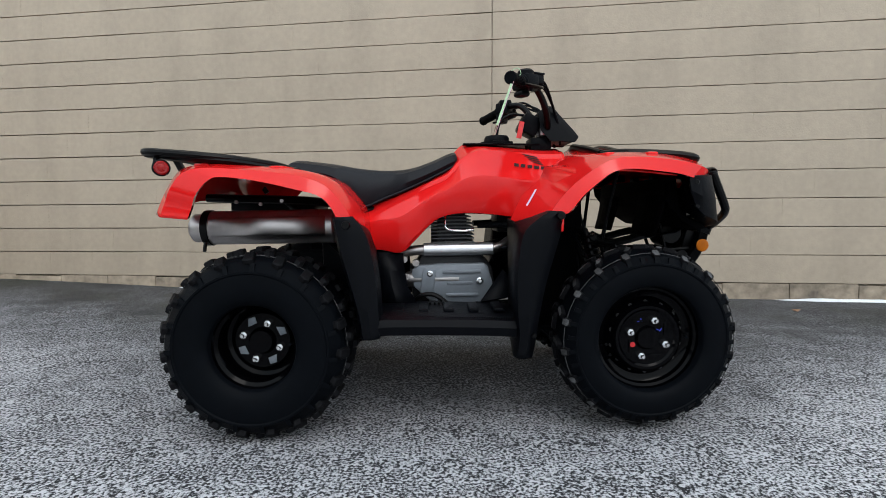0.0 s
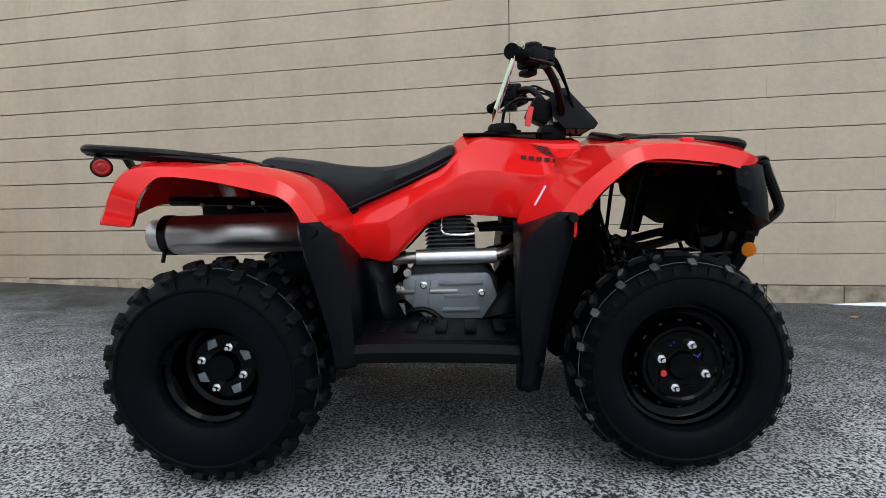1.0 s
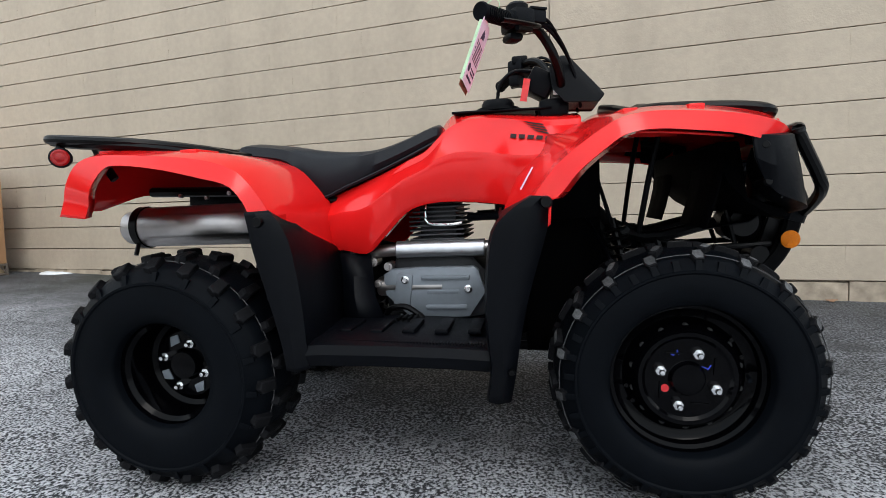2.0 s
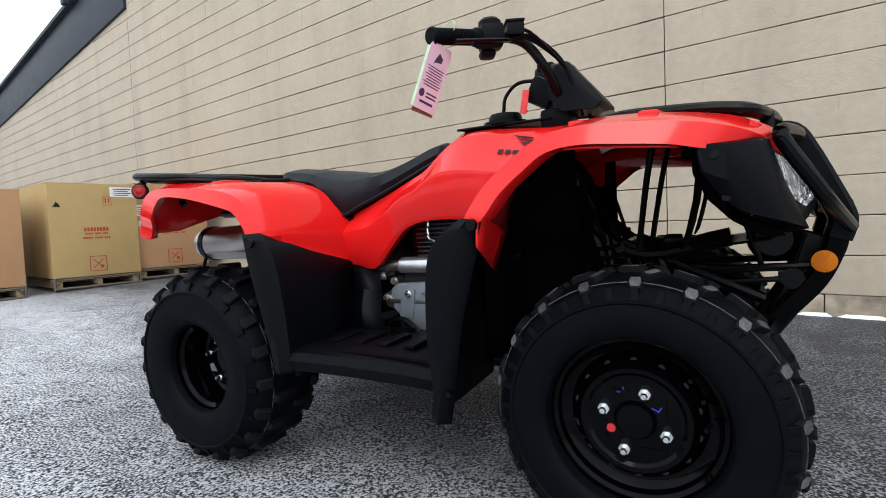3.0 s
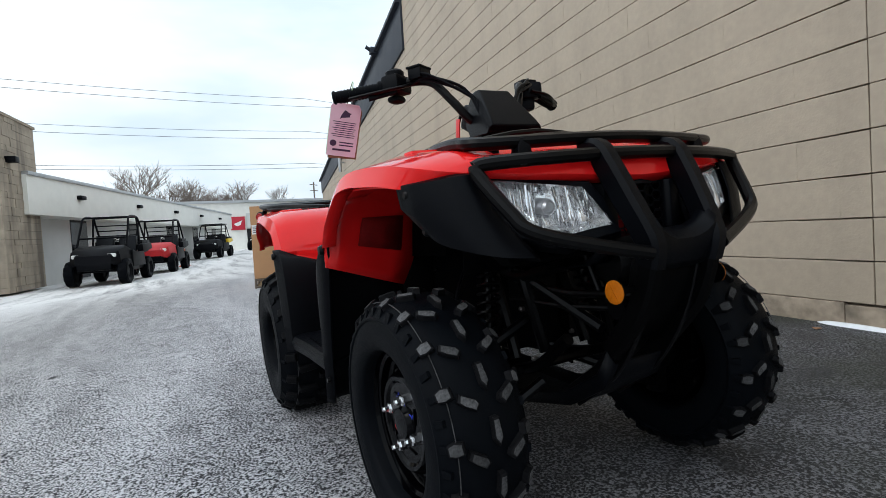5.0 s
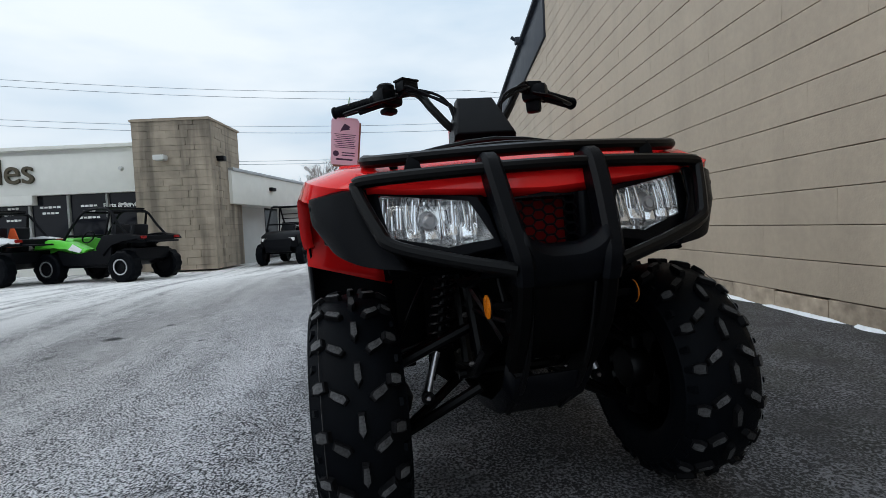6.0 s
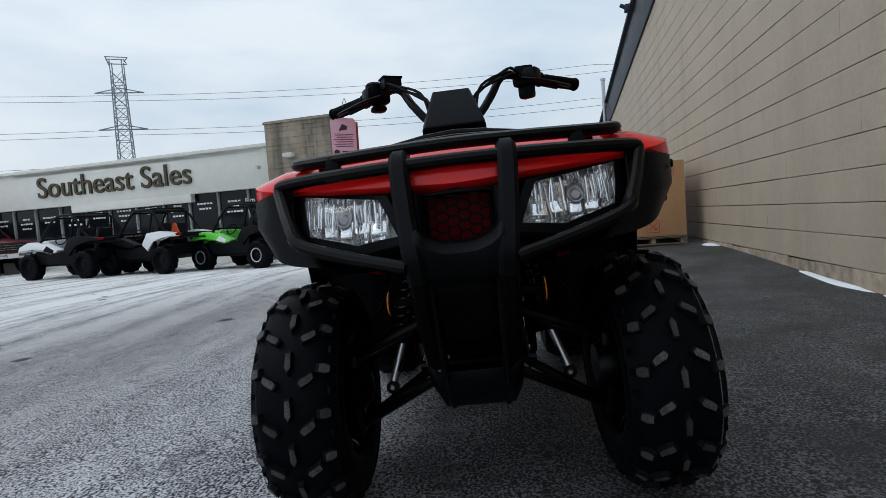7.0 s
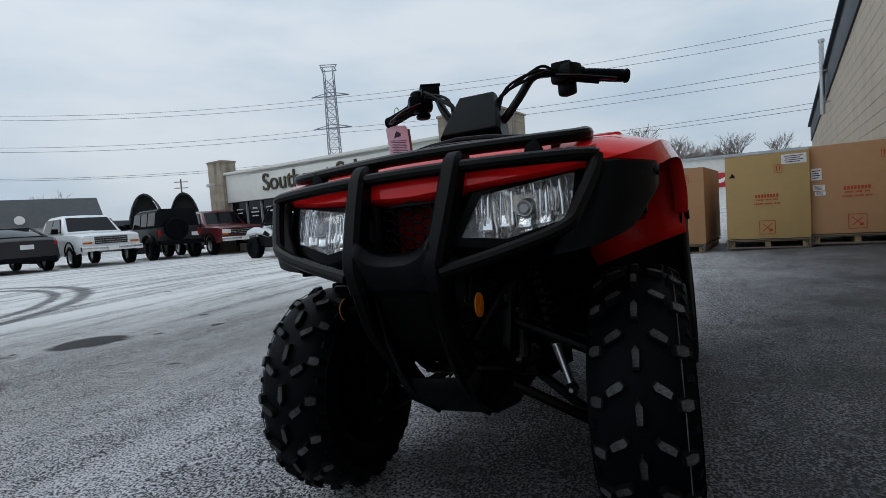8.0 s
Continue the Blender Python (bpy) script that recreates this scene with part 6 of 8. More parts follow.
def crate(along, across, w, h, marks, label, turn=0.0, depth=1.35, card=None):
    """Local +x is the printed face, y runs across."""
    c = thing("crate", label, "crate", wall_pose(along, across, turn), "crates by the wall")
    bm = B()
    box(bm, (-depth / 2, 0, 0.12 + h / 2), (depth, w, h), bevel=0.006)
    body = part("carton", bm, card or CARD, c, "brown corrugated carton")
    bm = B()
    for s in (-1, 1):
        box(bm, (-depth / 2, s * (w / 4 + 0.0015), 0.12 + h + 0.003), (depth - 0.01, w / 2 - 0.004, 0.005))
    part("top_flap", bm, card or CARD, c)
    for k in range(4):
        bm = B()
        box(bm, (-0.06 - k * (depth - 0.12) / 3, 0, 0.098), (0.09, w, 0.022), bevel=0.003)
        part("deck_board", bm, PALLET, c)
    for k in (-1, 0, 1):
        bm = B()
        box(bm, (-depth / 2, k * (w / 2 - 0.05), 0.055), (depth, 0.05, 0.06), bevel=0.003)
        part("bearer", bm, PALLET, c)
    bm = B()
    tube(bm, [(0.012, -w / 2, 0.02), (0.012, w / 2, 0.02)], 0.012, 8)
    tube(bm, [(0.012, -w / 2, 0.105), (0.012, w / 2, 0.105)], 0.009, 8)
    for y in (-w / 2 + 0.01, w / 2 - 0.01):
        tube(bm, [(0.012, y, 0.0), (0.012, y, 0.12)], 0.012, 8)
        tube(bm, [(0.012, y, 0.03), (0.012, y * 0.85, 0.10)], 0.007, 8)
    part("steel_runner", bm, RUNNER, c, "rusty pallet frame")
    z0 = 0.12
    bm = B()
    if "arrows" in marks:
        y, z = marks["arrows"]
        for k in (-1, 1):
            box(bm, (0.001, y + k * 0.014, z0 + z), (0.004, 0.008, 0.045))
            prism(bm, [(y + k * 0.014 - 0.010, z0 + z + 0.015), (y + k * 0.014 + 0.010, z0 + z + 0.015), (y + k * 0.014, z0 + z + 0.032)], -0.001, 0.003, "x")
        for s in (-1, 1):
            box(bm, (0.001, y + s * 0.036, z0 + z), (0.004, 0.004, 0.085))
            box(bm, (0.001, y, z0 + z + s * 0.042), (0.004, 0.075, 0.004))
    for k, (l, hh) in enumerate(((0.22, 0.036), (0.20, 0.016), (0.24, 0.016))):
        n = 8 if k == 0 else 14
        for i in range(n):
            if k and i in (5, 10):
                continue
            box(bm, (0.001, 0.0 - l / 2 + (i + 0.5) * l / n, z0 + 0.46 - k * 0.042), (0.004, l / n * 0.7, hh))
    y, z, q = 0.0, 0.12, 0.072
    for s in (-1, 1):
        box(bm, (0.001, y + s * q, z0 + z), (0.004, 0.006, 2 * q))
        box(bm, (0.001, y, z0 + z + s * q), (0.004, 2 * q, 0.006))
        box(bm, (0.001, y, z0 + z), (0.004, 0.008, 0.12), Matrix.Rotation(s * 0.8, 4, "X"))
    box(bm, (0.001, y + 0.03, z0 + z - 0.03), (0.004, 0.03, 0.03))
    pieces("printed_mark", bm, INKRED, body)
    for y, z, a, b in marks.get("stickers", ()):
        bm = B()
        box(bm, (0.0015, y, z0 + z), (0.003, a, b))
        st = part("shipping_label", bm, STICKER, body, "white shipping label")
        bm = B()
        for k in range(4):
            box(bm, (0.0035, y - a * 0.05 * (k % 2), z0 + z + b * (0.3 - 0.2 * k)), (0.002, a * (0.75 - 0.15 * (k % 2)), b * 0.08))
        part("label_print", bm, INK, body)
    # black patch on the face for the shade inside the tear
    if "hole" in marks:
        y, z = marks["hole"]
        bm = B()
        prism(bm, [(y - 0.03, z0 + z - 0.02), (y + 0.03, z0 + z - 0.022), (y + 0.026, z0 + z), (y, z0 + z + 0.03), (y - 0.012, z0 + z + 0.002)], -0.002, 0.003, "x")
        part("torn_hole", bm, RECESS_BLACK, body)
    return c


crate(-5.01, -2.38, 0.79, 0.865, {"arrows": (0.20, 0.75), "stickers": ((-0.34, 0.59, 0.09, 0.11),)}, "tall brown cardboard crate on a pallet with a side label", -2)
crate(-5.04, -1.39, 0.77, 0.905, {"arrows": (0.11, 0.74), "stickers": ((0.25, 0.83, 0.22, 0.10),), "hole": (-0.32, 0.70)}, "brown cardboard crate with a torn hole and top label", 0, card=CARD_PALE)
crate(-5.09, -0.62, 0.77, 0.905, {"arrows": (0.23, 0.78), "stickers": ((-0.33, 0.62, 0.09, 0.12), (-0.31, 0.48, 0.10, 0.06), (-0.30, 0.42, 0.09, 0.04))}, "brown cardboard crate beside the block wall with white labels", 0)


# ---- snow lying along the foot of the wall ----
def snow_patch(a0, a1, deep):
    n = max(6, int((a1 - a0) / 0.05))
    bm = B()
    rows = []
    for i in range(n + 1):
        u = i / n
        a = a0 + (a1 - a0) * u
        w = deep * (math.sin(math.pi * u) ** 0.4) * (0.75 + 0.5 * noise.noise((a * 3.1, deep * 9, 0)))
        p = []
        for v in (0.0, 0.3, 0.7, 1.0):
            q = WALL_M @ Vector((a, -0.03 - max(0.004, w) * v, 0))
            hgt = 0.018 * math.sin(math.pi * (0.15 + 0.85 * v)) * min(1, 6 * u, 6 * (1 - u)) + 0.004 * noise.noise((a * 9, v * 4, 1))
            p.append((q.x, q.y, ground_z(q.x, q.y) + (hgt if v < 1 else -0.004)))
        rows.append(p)
    sheet(bm, rows)
    return tagged(part("snow_patch", bm, SNOW, smooth=80), "thin strip of old snow along the wall foot", "snow", "snow strips")


for a0, a1, d in ((-2.60, -1.66, 0.07), (-1.60, -0.91, 0.06), (-0.86, -0.66, 0.05), (-0.28, 0.11, 0.055), (0.13, 0.42, 0.055), (0.62, 0.77, 0.025), (0.79, 1.00, 0.03), (1.97, 3.4, 0.06), (-4.9, -4.5, 0.16)):
    snow_patch(a0, a1, d)


# ---- the shop across the yard ----
def shop():
    sh = thing("shop_building", "single-storey shop with off-white sign band, stone piers and dark windows", "shop", Matrix.Translation((0, 0, -0.15)) @ WALL_M, kind="structure")
    F = -12.35
    # stone piers
    def pier(a0, a1, c0, c1, h):
        bm = B()
        box(bm, ((a0 + a1) / 2, (c0 + c1) / 2, h / 2), (a0 - a1 - 0.06, c1 - c0 - 0.06, h))
        box(bm, ((a0 + a1) / 2, (c0 + c1) / 2, h + 0.03), (a0 - a1 + 0.06, c1 - c0 + 0.06, 0.06))
        p = part("stone_pier", bm, STONEBACK, sh, "tall pier of buff cut stone")
        shapes = {}
        z, row = 0.0, 0
        while z < h - 0.05:
            hh = 0.20 if row % 3 else 0.13
            for face in (0, 1):
                length = (c1 - c0) if face == 0 else (a0 - a1)
                t, k = -(0.3 if row % 2 else 0.0), 0
                while t < length:
                    l = 0.42 + 0.22 * ((row * 7 + k * 5 + face) % 4) / 3
                    s0, s1 = max(0, t), min(length, t + l)
                    if s1 - s0 > 0.06:
                        key = (round(s1 - s0, 2), hh, face)
                        if key not in shapes:
                            bm = B()
                            box(bm, (0, 0, 0), (0.05, key[0] - 0.002, min(hh, h - z) - 0.003) if face == 0 else (key[0] - 0.002, 0.05, min(hh, h - z) - 0.003), bevel=0.006)
                            me = bpy.data.meshes.new("stone")
                            bm.to_mesh(me)
                            bm.free()
                            me.materials.append(STONE)
                            shapes[key] = me
                        off = 0.006 * ((row * 3 + k) % 3)
                        mid = (s0 + s1) / 2
                        pos = (a0 - 0.03 + off, c0 + mid, z + hh / 2) if face == 0 else (a1 + mid, c1 - 0.03 + off, z + hh / 2)
                        place("stone", shapes[key], p, matrix=Matrix.Translation(pos))
                    t += l
                    k += 1
            z += hh
            row += 1
        return p
    pier(-12.10, -14.1, -10.0, -7.95, 3.96)
    pier(-12.20, -12.9, -22.20, -21.20, 3.96)
    # sign band and wall over the windows
    bm = B()
    box(bm, (F - 0.15, -15.60, 2.78), (0.3, 11.18, 1.20), bevel=0.01)
    box(bm, (F - 0.12, -15.60, 3.42), (0.44, 11.18, 0.10), bevel=0.01)
    part("sign_band", bm, STUCCO, sh, "off-white stucco sign band")
    bm = B()
    box(bm, (F - 0.10, -15.2, 2.06), (0.2, 4.6, 0.26), bevel=0.01)
    box(bm, (F - 0.16, -15.55, 0.20), (0.2, 10.4, 0.42), bevel=0.01)
    box(bm, (F - 4.0, -15.0, 3.30), (8.0, 9.4, 0.10))
    part("lower_band", bm, STUCCO, sh)
    y = -10.05
    k = 0
    while y > -20.9:
        w = 1.05 if k % 3 else 0.95
        bm = B()
        box(bm, (F - 0.22, y - w / 2, 1.28), (0.03, w - 0.08, 1.90))
        pane = part("shop_window", bm, DARKGLASS, sh, "dark shop window with printed lettering")
        bm = B()
        for s in (0, 1):
            box(bm, (F - 0.18, y - s * w, 1.28), (0.08, 0.06, 1.90))
        part("window_frame", bm, STUCCO_LOW, pane)
        bm = B()
        for i in range(2 + k % 2):
            m = 3 + (i * 2 + k) % 3
            for j in range(m):
                box(bm, (F - 0.200, y - w / 2 + (j - (m - 1) / 2) * w * 0.11, 1.86 - i * 0.16), (0.004, w * 0.085, 0.06 - 0.012 * (j % 2)))
        pieces("window_lettering", bm, STICKER, pane)
        y -= w
        k += 1
    # black block behind the panes, painted as the unlit room
    bm = B()
    box(bm, (F - 4.2, -15.6, 1.55), (7.8, 11.1, 3.1))
    part("shop_interior", bm, RECESS_BLACK, sh)
    # flood lamps on the piers
    for c in (-9.2, -7.9, -21.7):
        bm = B()
        a = -12.0 if c < -9 else -12.6
        box(bm, (a + 0.06, c, 2.98), (0.22, 0.30, 0.14), bevel=0.03)
        part("flood_lamp", bm, STUCCO_LOW if c < -9 else BLACK, sh, "wall flood lamp")
    bm = B()
    lathe(bm, [(0.0, 0.10), (0.05, 0.09), (0.06, 0.0), (0.0, 0.0)], 14, "x", (F, -10.45, 2.80))
    part("sign_camera", bm, STUCCO_LOW, sh)
    # side wing running back
    bm = B()
    p0, p1 = Vector((-13.25, -8.5, 0)), Vector((-37.0, -5.4, 0))
    d = (p1 - p0).normalized()
    nrm = Vector((-d.y, d.x, 0))
    m = Matrix.Translation((p0 + p1) / 2) @ Matrix.Rotation(math.atan2(d.y, d.x), 4, "Z")
    L = (p1 - p0).length
    box(bm, (0, 3.0, 1.25), (L, 6.0, 2.7))
    lower = part("wing_wall", bm, STUCCO_LOW, sh, "grey-white rendered side wing", matrix=m)
    bm = B()
    box(bm, (0, -0.30, 2.26), (L, 0.72, 0.95), bevel=0.01)
    part("wing_canopy", bm, STUCCO, sh, "off-white canopy fascia", matrix=m)
    bm = B()
    box(bm, (0, -0.30, 2.77), (L, 0.82, 0.09), bevel=0.01)
    part("gutter", bm, GALV, sh, matrix=m)
    for k in range(5):
        bm = B()
        box(bm, (-L / 2 + 2.5 + k * 4.4, -0.72, 2.35), (0.3, 0.14, 0.12), bevel=0.03)
        part("canopy_lamp", bm, BLACK, sh, matrix=m)
        bm = B()
        box(bm, (-L / 2 + 3.8 + k * 4.4, 0.01, 1.0), (1.0, 0.06, 1.95))
        part("wing_door", bm, DARKGLASS, sh, "dark door in the wing", matrix=m)
    return sh


store = shop()


def lettering(text, size, m, material, depth=0.03):
    cu = bpy.data.curves.new("lettering", "FONT")
    cu.body, cu.size, cu.extrude, cu.bevel_depth = text, size, depth, 0.004
    cu.align_x, cu.align_y = "CENTER", "CENTER"
    cu.materials.append(material)
    ob = new("sign_lettering", cu)
    ob.parent = store
    ob.matrix_local = m
    ob["label"] = "weathered raised sign lettering"
    return ob


lettering("Southeast Sales", 0.97, Matrix.Translation((-12.31, -15.75, 2.80)) @ Matrix.Rotation(radians(90), 4, "Z") @ Matrix.Rotation(radians(90), 4, "X"), LETTER)
lettering("Parts & Service", 0.17, Matrix.Translation((-12.525, -10.6, 1.84)) @ Matrix.Rotation(radians(90), 4, "Z") @ Matrix.Rotation(radians(90), 4, "X"), STICKER, 0.003)


# ---- far building with a red sign and an open bay ----
def far_building():
    fb = thing("far_workshop", "white flat-roofed workshop with an open dark bay", "building", Matrix.Translation((-46, 8.1, -0.2)), kind="structure")
    bm = B()
    box(bm, (-5, 0, 2.15), (10, 26, 4.3))
    part("wall", bm, STUCCO, fb)
    bm = B()
    box(bm, (-5, 0, 4.38), (10.4, 26.4, 0.2))
    part("roof", bm, GALV, fb)
    # black slab on the wall; the bay's inner shade is its colour
    bm = B()
    box(bm, (0.02, -1.8, 1.0), (0.1, 2.2, 2.0))
    part("open_bay", bm, RECESS_BLACK, fb, "dark open bay")
    bm = B()
    box(bm, (0.03, -1.8, 2.7), (0.1, 2.2, 1.3))
    part("roller_door", bm, STUCCO_LOW, fb)
    bm = B()
    box(bm, (0.1, -3.6, 2.5), (0.1, 1.15, 1.15), bevel=0.02)
    sg = part("red_sign", bm, mat("sign_red", (0.45, 0.01, 0.03), 0.4), fb, "square red sign with a white wing shape")
    bm = B()
    prism(bm, [(-3.95, 2.45), (-3.25, 2.75), (-3.35, 2.55), (-3.40, 2.35), (-3.70, 2.25)], 0.15, 0.17, "x")
    part("sign_shape", bm, STICKER, sg)
    return fb


far_building()


# ---- vehicles ----
def road_wheel(parent, x, y, r, w, rim_mat=GALV, side=-1, knobby=False):
    bm = B()
    n = 48 if knobby else 24
    lathe(bm, [(r * 0.6, -w / 2), (r * 0.88, -w / 2), (r, -w / 2 + 0.03), (r, 0.0), (r, w / 2 - 0.03), (r * 0.88, w / 2), (r * 0.6, w / 2)], n, "y", closed=True)
    if knobby:
        for v in bm.verts:
            d = math.hypot(v.co.x, v.co.z)
            k = round(math.atan2(v.co.z, v.co.x) / (2 * math.pi) * n)
            if d > r * 0.8 and (k // 2 + (v.co.y > 0.01)) % 2:
                f = 1.0 - 0.06 * (d > r * 0.95) - 0.04 * (d < r * 0.95)
                v.co.x *= f
                v.co.z *= f
    ty = part("tyre", bm, RUBBER, parent, matrix=Matrix.Translation((x, y, r)))
    bm = B()
    o = side * w * 0.32
    lathe(bm, [(0.0, o), (r * 0.18, o), (r * 0.22, o - side * 0.02), (r * 0.5, o - side * 0.03), (r * 0.58, o + side * 0.03), (r * 0.62, o + side * 0.02), (r * 0.62, -o)], 20, "y")
    part("wheel_rim", bm, rim_mat, ty)


def body_loft(bm, sections, n=0):
    """Sections of (x, half width low, half width high, z low, z high), mirrored across y."""
    rows = []
    for x, wl_, wh, zl, zh in sections:
        h = zh - zl
        r = [(x, -wl_ * 0.92, zl), (x, -wl_, zl + 0.15 * h), (x, -(wl_ * 0.5 + wh * 0.5) * 1.01, zl + 0.6 * h), (x, -wh, zh - 0.08 * h), (x, -wh * 0.88, zh), (x, 0, zh + 0.02 * h)]
        rows.append([Vector(p) for p in r] + [Vector(mirror(p)) for p in r[-2::-1]])
    sheet(bm, rows)
    for r in (rows[0], rows[-1]):
        bm.faces.new([bm.verts.new(p) for p in r])
    bmesh.ops.remove_doubles(bm, verts=bm.verts, dist=1e-4)


def pane_quad(bm, a, b, c, d, t=0.02):
    p = [Vector(v) for v in (a, b, c, d)]
    nrm = (p[1] - p[0]).cross(p[3] - p[0]).normalized() * t
    lo, hi = [bm.verts.new(v - nrm) for v in p], [bm.verts.new(v + nrm) for v in p]
    bm.faces.new(lo[::-1])
    bm.faces.new(hi)
    for k in range(4):
        bm.faces.new((lo[k], lo[(k + 1) % 4], hi[(k + 1) % 4], hi[k]))


def stand(x, y, az):
    return Matrix.Translation((x, y, ground_z(x, y))) @ Matrix.Rotation(radians(az), 4, "Z")


def pickup(x, y, az, paint, label, ext=0.35):
    v = thing("pickup_truck", label, "pickup truck", stand(x, y, az))
    bm = B()
    body_loft(bm, [(2.62, 0.86, 0.84, 0.55, 1.02), (2.50, 0.93, 0.90, 0.48, 1.08), (1.9, 0.95, 0.92, 0.42, 1.13), (1.15, 0.95, 0.93, 0.42, 1.17), (0.2, 0.95, 0.93, 0.42, 1.16), (-0.75 - ext, 0.95, 0.93, 0.42, 1.16), (-2.5, 0.95, 0.93, 0.48, 1.16), (-2.72, 0.92, 0.90, 0.55, 1.14)])
    body = part("body", bm, paint, v, smooth=40)
    bm = B()
    body_loft(bm, [(1.15, 0.90, 0.86, 1.12, 1.18), (0.55, 0.90, 0.72, 1.12, 1.74), (0.30, 0.90, 0.72, 1.12, 1.80), (-0.55 - ext, 0.90, 0.72, 1.12, 1.79), (-0.72 - ext, 0.90, 0.76, 1.12, 1.70), (-0.78 - ext, 0.90, 0.86, 1.12, 1.18)])
    part("cab", bm, paint, v, smooth=40)
    bm = B()
    pane_quad(bm, (1.10, -0.76, 1.20), (1.10, 0.76, 1.20), (0.60, 0.64, 1.70), (0.60, -0.64, 1.70))
    part("windscreen", bm, DARKGLASS, v)
    for s in (-1, 1):
        bm = B()
        pane_quad(bm, (0.88, s * 0.905, 1.20), (-0.05, s * 0.905, 1.20), (-0.05, s * 0.765, 1.68), (0.52, s * 0.765, 1.68))
        pane_quad(bm, (-0.12, s * 0.905, 1.20), (-0.60 - ext, s * 0.905, 1.20), (-0.55 - ext, s * 0.765, 1.68), (-0.12, s * 0.765, 1.68))
        part("side_window", bm, DARKGLASS, v)
        bm = B()
        box(bm, (0.75, s * 1.03, 1.26), (0.08, 0.20, 0.18), bevel=0.03)
        part("door_mirror", bm, BLACK, v)
        for wx in (1.72, -1.62):
            road_wheel(v, wx, s * 0.84, 0.37, 0.25, GALV, s)
            bm = B()
            tube(bm, [(wx + 0.46 * math.cos(a), s * 0.945, 0.40 + 0.46 * math.sin(a)) for a in [math.pi * k / 12 for k in range(13)]], 0.035, 6)
            part("wheel_arch", bm, BLACK, v)
        bm = B()
        box(bm, (2.60, s * 0.66, 0.90), (0.08, 0.34, 0.15), bevel=0.02)
        part("headlamp", bm, STICKER, v)
        bm = B()
        box(bm, (2.615, s * 0.70, 0.79), (0.06, 0.26, 0.06), bevel=0.01)
        part("indicator", bm, AMBER, v)
    bm = B()
    box(bm, (2.615, 0, 0.87), (0.06, 0.98, 0.24), bevel=0.02)
    gr = part("grille", bm, RECESS_BLACK, v)
    bm = B()
    for z in (0.80, 0.87, 0.94):
        box(bm, (2.655, 0, z), (0.02, 0.96, 0.022))
    part("grille_bar", bm, CHROME, gr)
    bm = B()
    box(bm, (2.70, 0, 0.60), (0.16, 1.84, 0.17), bevel=0.04)
    part("front_bumper", bm, CHROME, v, "chrome bumper")
    bm = B()
    box(bm, (2.79, 0, 0.60), (0.01, 0.30, 0.14))
    part("number_plate", bm, STICKER, v)
    bm = B()
    box(bm, (-2.75, 0, 0.60), (0.14, 1.80, 0.16), bevel=0.03)
    part("rear_bumper", bm, CHROME, v)
    bm = B()
    box(bm, (-1.75 - ext / 2, 0, 1.14), (1.6 - ext, 1.55, 0.08))
    part("bed", bm, BLACK, v)
    return v


def sedan(x, y, az, paint, label):
    v = thing("sedan_car", label, "car", stand(x, y, az))
    bm = B()
    body_loft(bm, [(2.40, 0.70, 0.66, 0.35, 0.62), (2.25, 0.86, 0.80, 0.25, 0.74), (1.5, 0.92, 0.88, 0.22, 0.88), (0.7, 0.92, 0.90, 0.22, 0.95), (-0.8, 0.92, 0.90, 0.22, 0.98), (-1.7, 0.92, 0.88, 0.22, 1.05), (-2.25, 0.88, 0.82, 0.30, 1.08), (-2.42, 0.80, 0.76, 0.42, 0.98)])
    part("body", bm, paint, v, smooth=45)
    bm = B()
    body_loft(bm, [(0.95, 0.86, 0.82, 0.92, 0.98), (0.35, 0.86, 0.62, 0.92, 1.38), (-0.2, 0.86, 0.62, 0.92, 1.45), (-0.9, 0.86, 0.62, 0.92, 1.42), (-1.75, 0.84, 0.74, 0.98, 1.10)])
    part("cabin", bm, DARKGLASS, v, smooth=40)
    bm = B()
    body_loft(bm, [(0.30, 0.60, 0.58, 1.36, 1.405), (-0.2, 0.63, 0.60, 1.41, 1.465), (-0.9, 0.62, 0.58, 1.38, 1.435)])
    part("roof", bm, paint, v)
    bm = B()
    box(bm, (-1.78, 0, 1.12), (0.3, 1.3, 0.03), bevel=0.01)
    part("boot_lip", bm, paint, v)
    for s in (-1, 1):
        for wx in (1.42, -1.40):
            road_wheel(v, wx, s * 0.80, 0.33, 0.22, GALV, s)
        bm = B()
        box(bm, (-2.28, s * 0.62, 0.90), (0.24, 0.40, 0.13), Matrix.Rotation(s * 0.25, 4, "Z"), bevel=0.03)
        part("tail_lamp", bm, TAILRED, v, "red tail lamp")
        bm = B()
        box(bm, (0.70, s * 0.98, 1.00), (0.10, 0.16, 0.11), bevel=0.03)
        part("door_mirror", bm, paint, v)
        bm = B()
        tube(bm, [(0.35, s * 0.66, 1.38), (-0.2, s * 0.66, 1.44), (-0.9, s * 0.66, 1.40), (-1.7, s * 0.78, 1.10)], 0.025, 6)
        tube(bm, [(-0.25, s * 0.875, 0.95), (-0.25, s * 0.665, 1.43)], 0.03, 6)
        part("pillar", bm, paint, v)
    bm = B()
    box(bm, (-2.42, 0, 0.80), (0.02, 0.34, 0.14))
    part("number_plate", bm, STICKER, v)
    bm = B()
    box(bm, (-2.33, 0, 0.42), (0.22, 1.5, 0.16), bevel=0.04)
    part("rear_bumper", bm, BLACK, v)
    return v


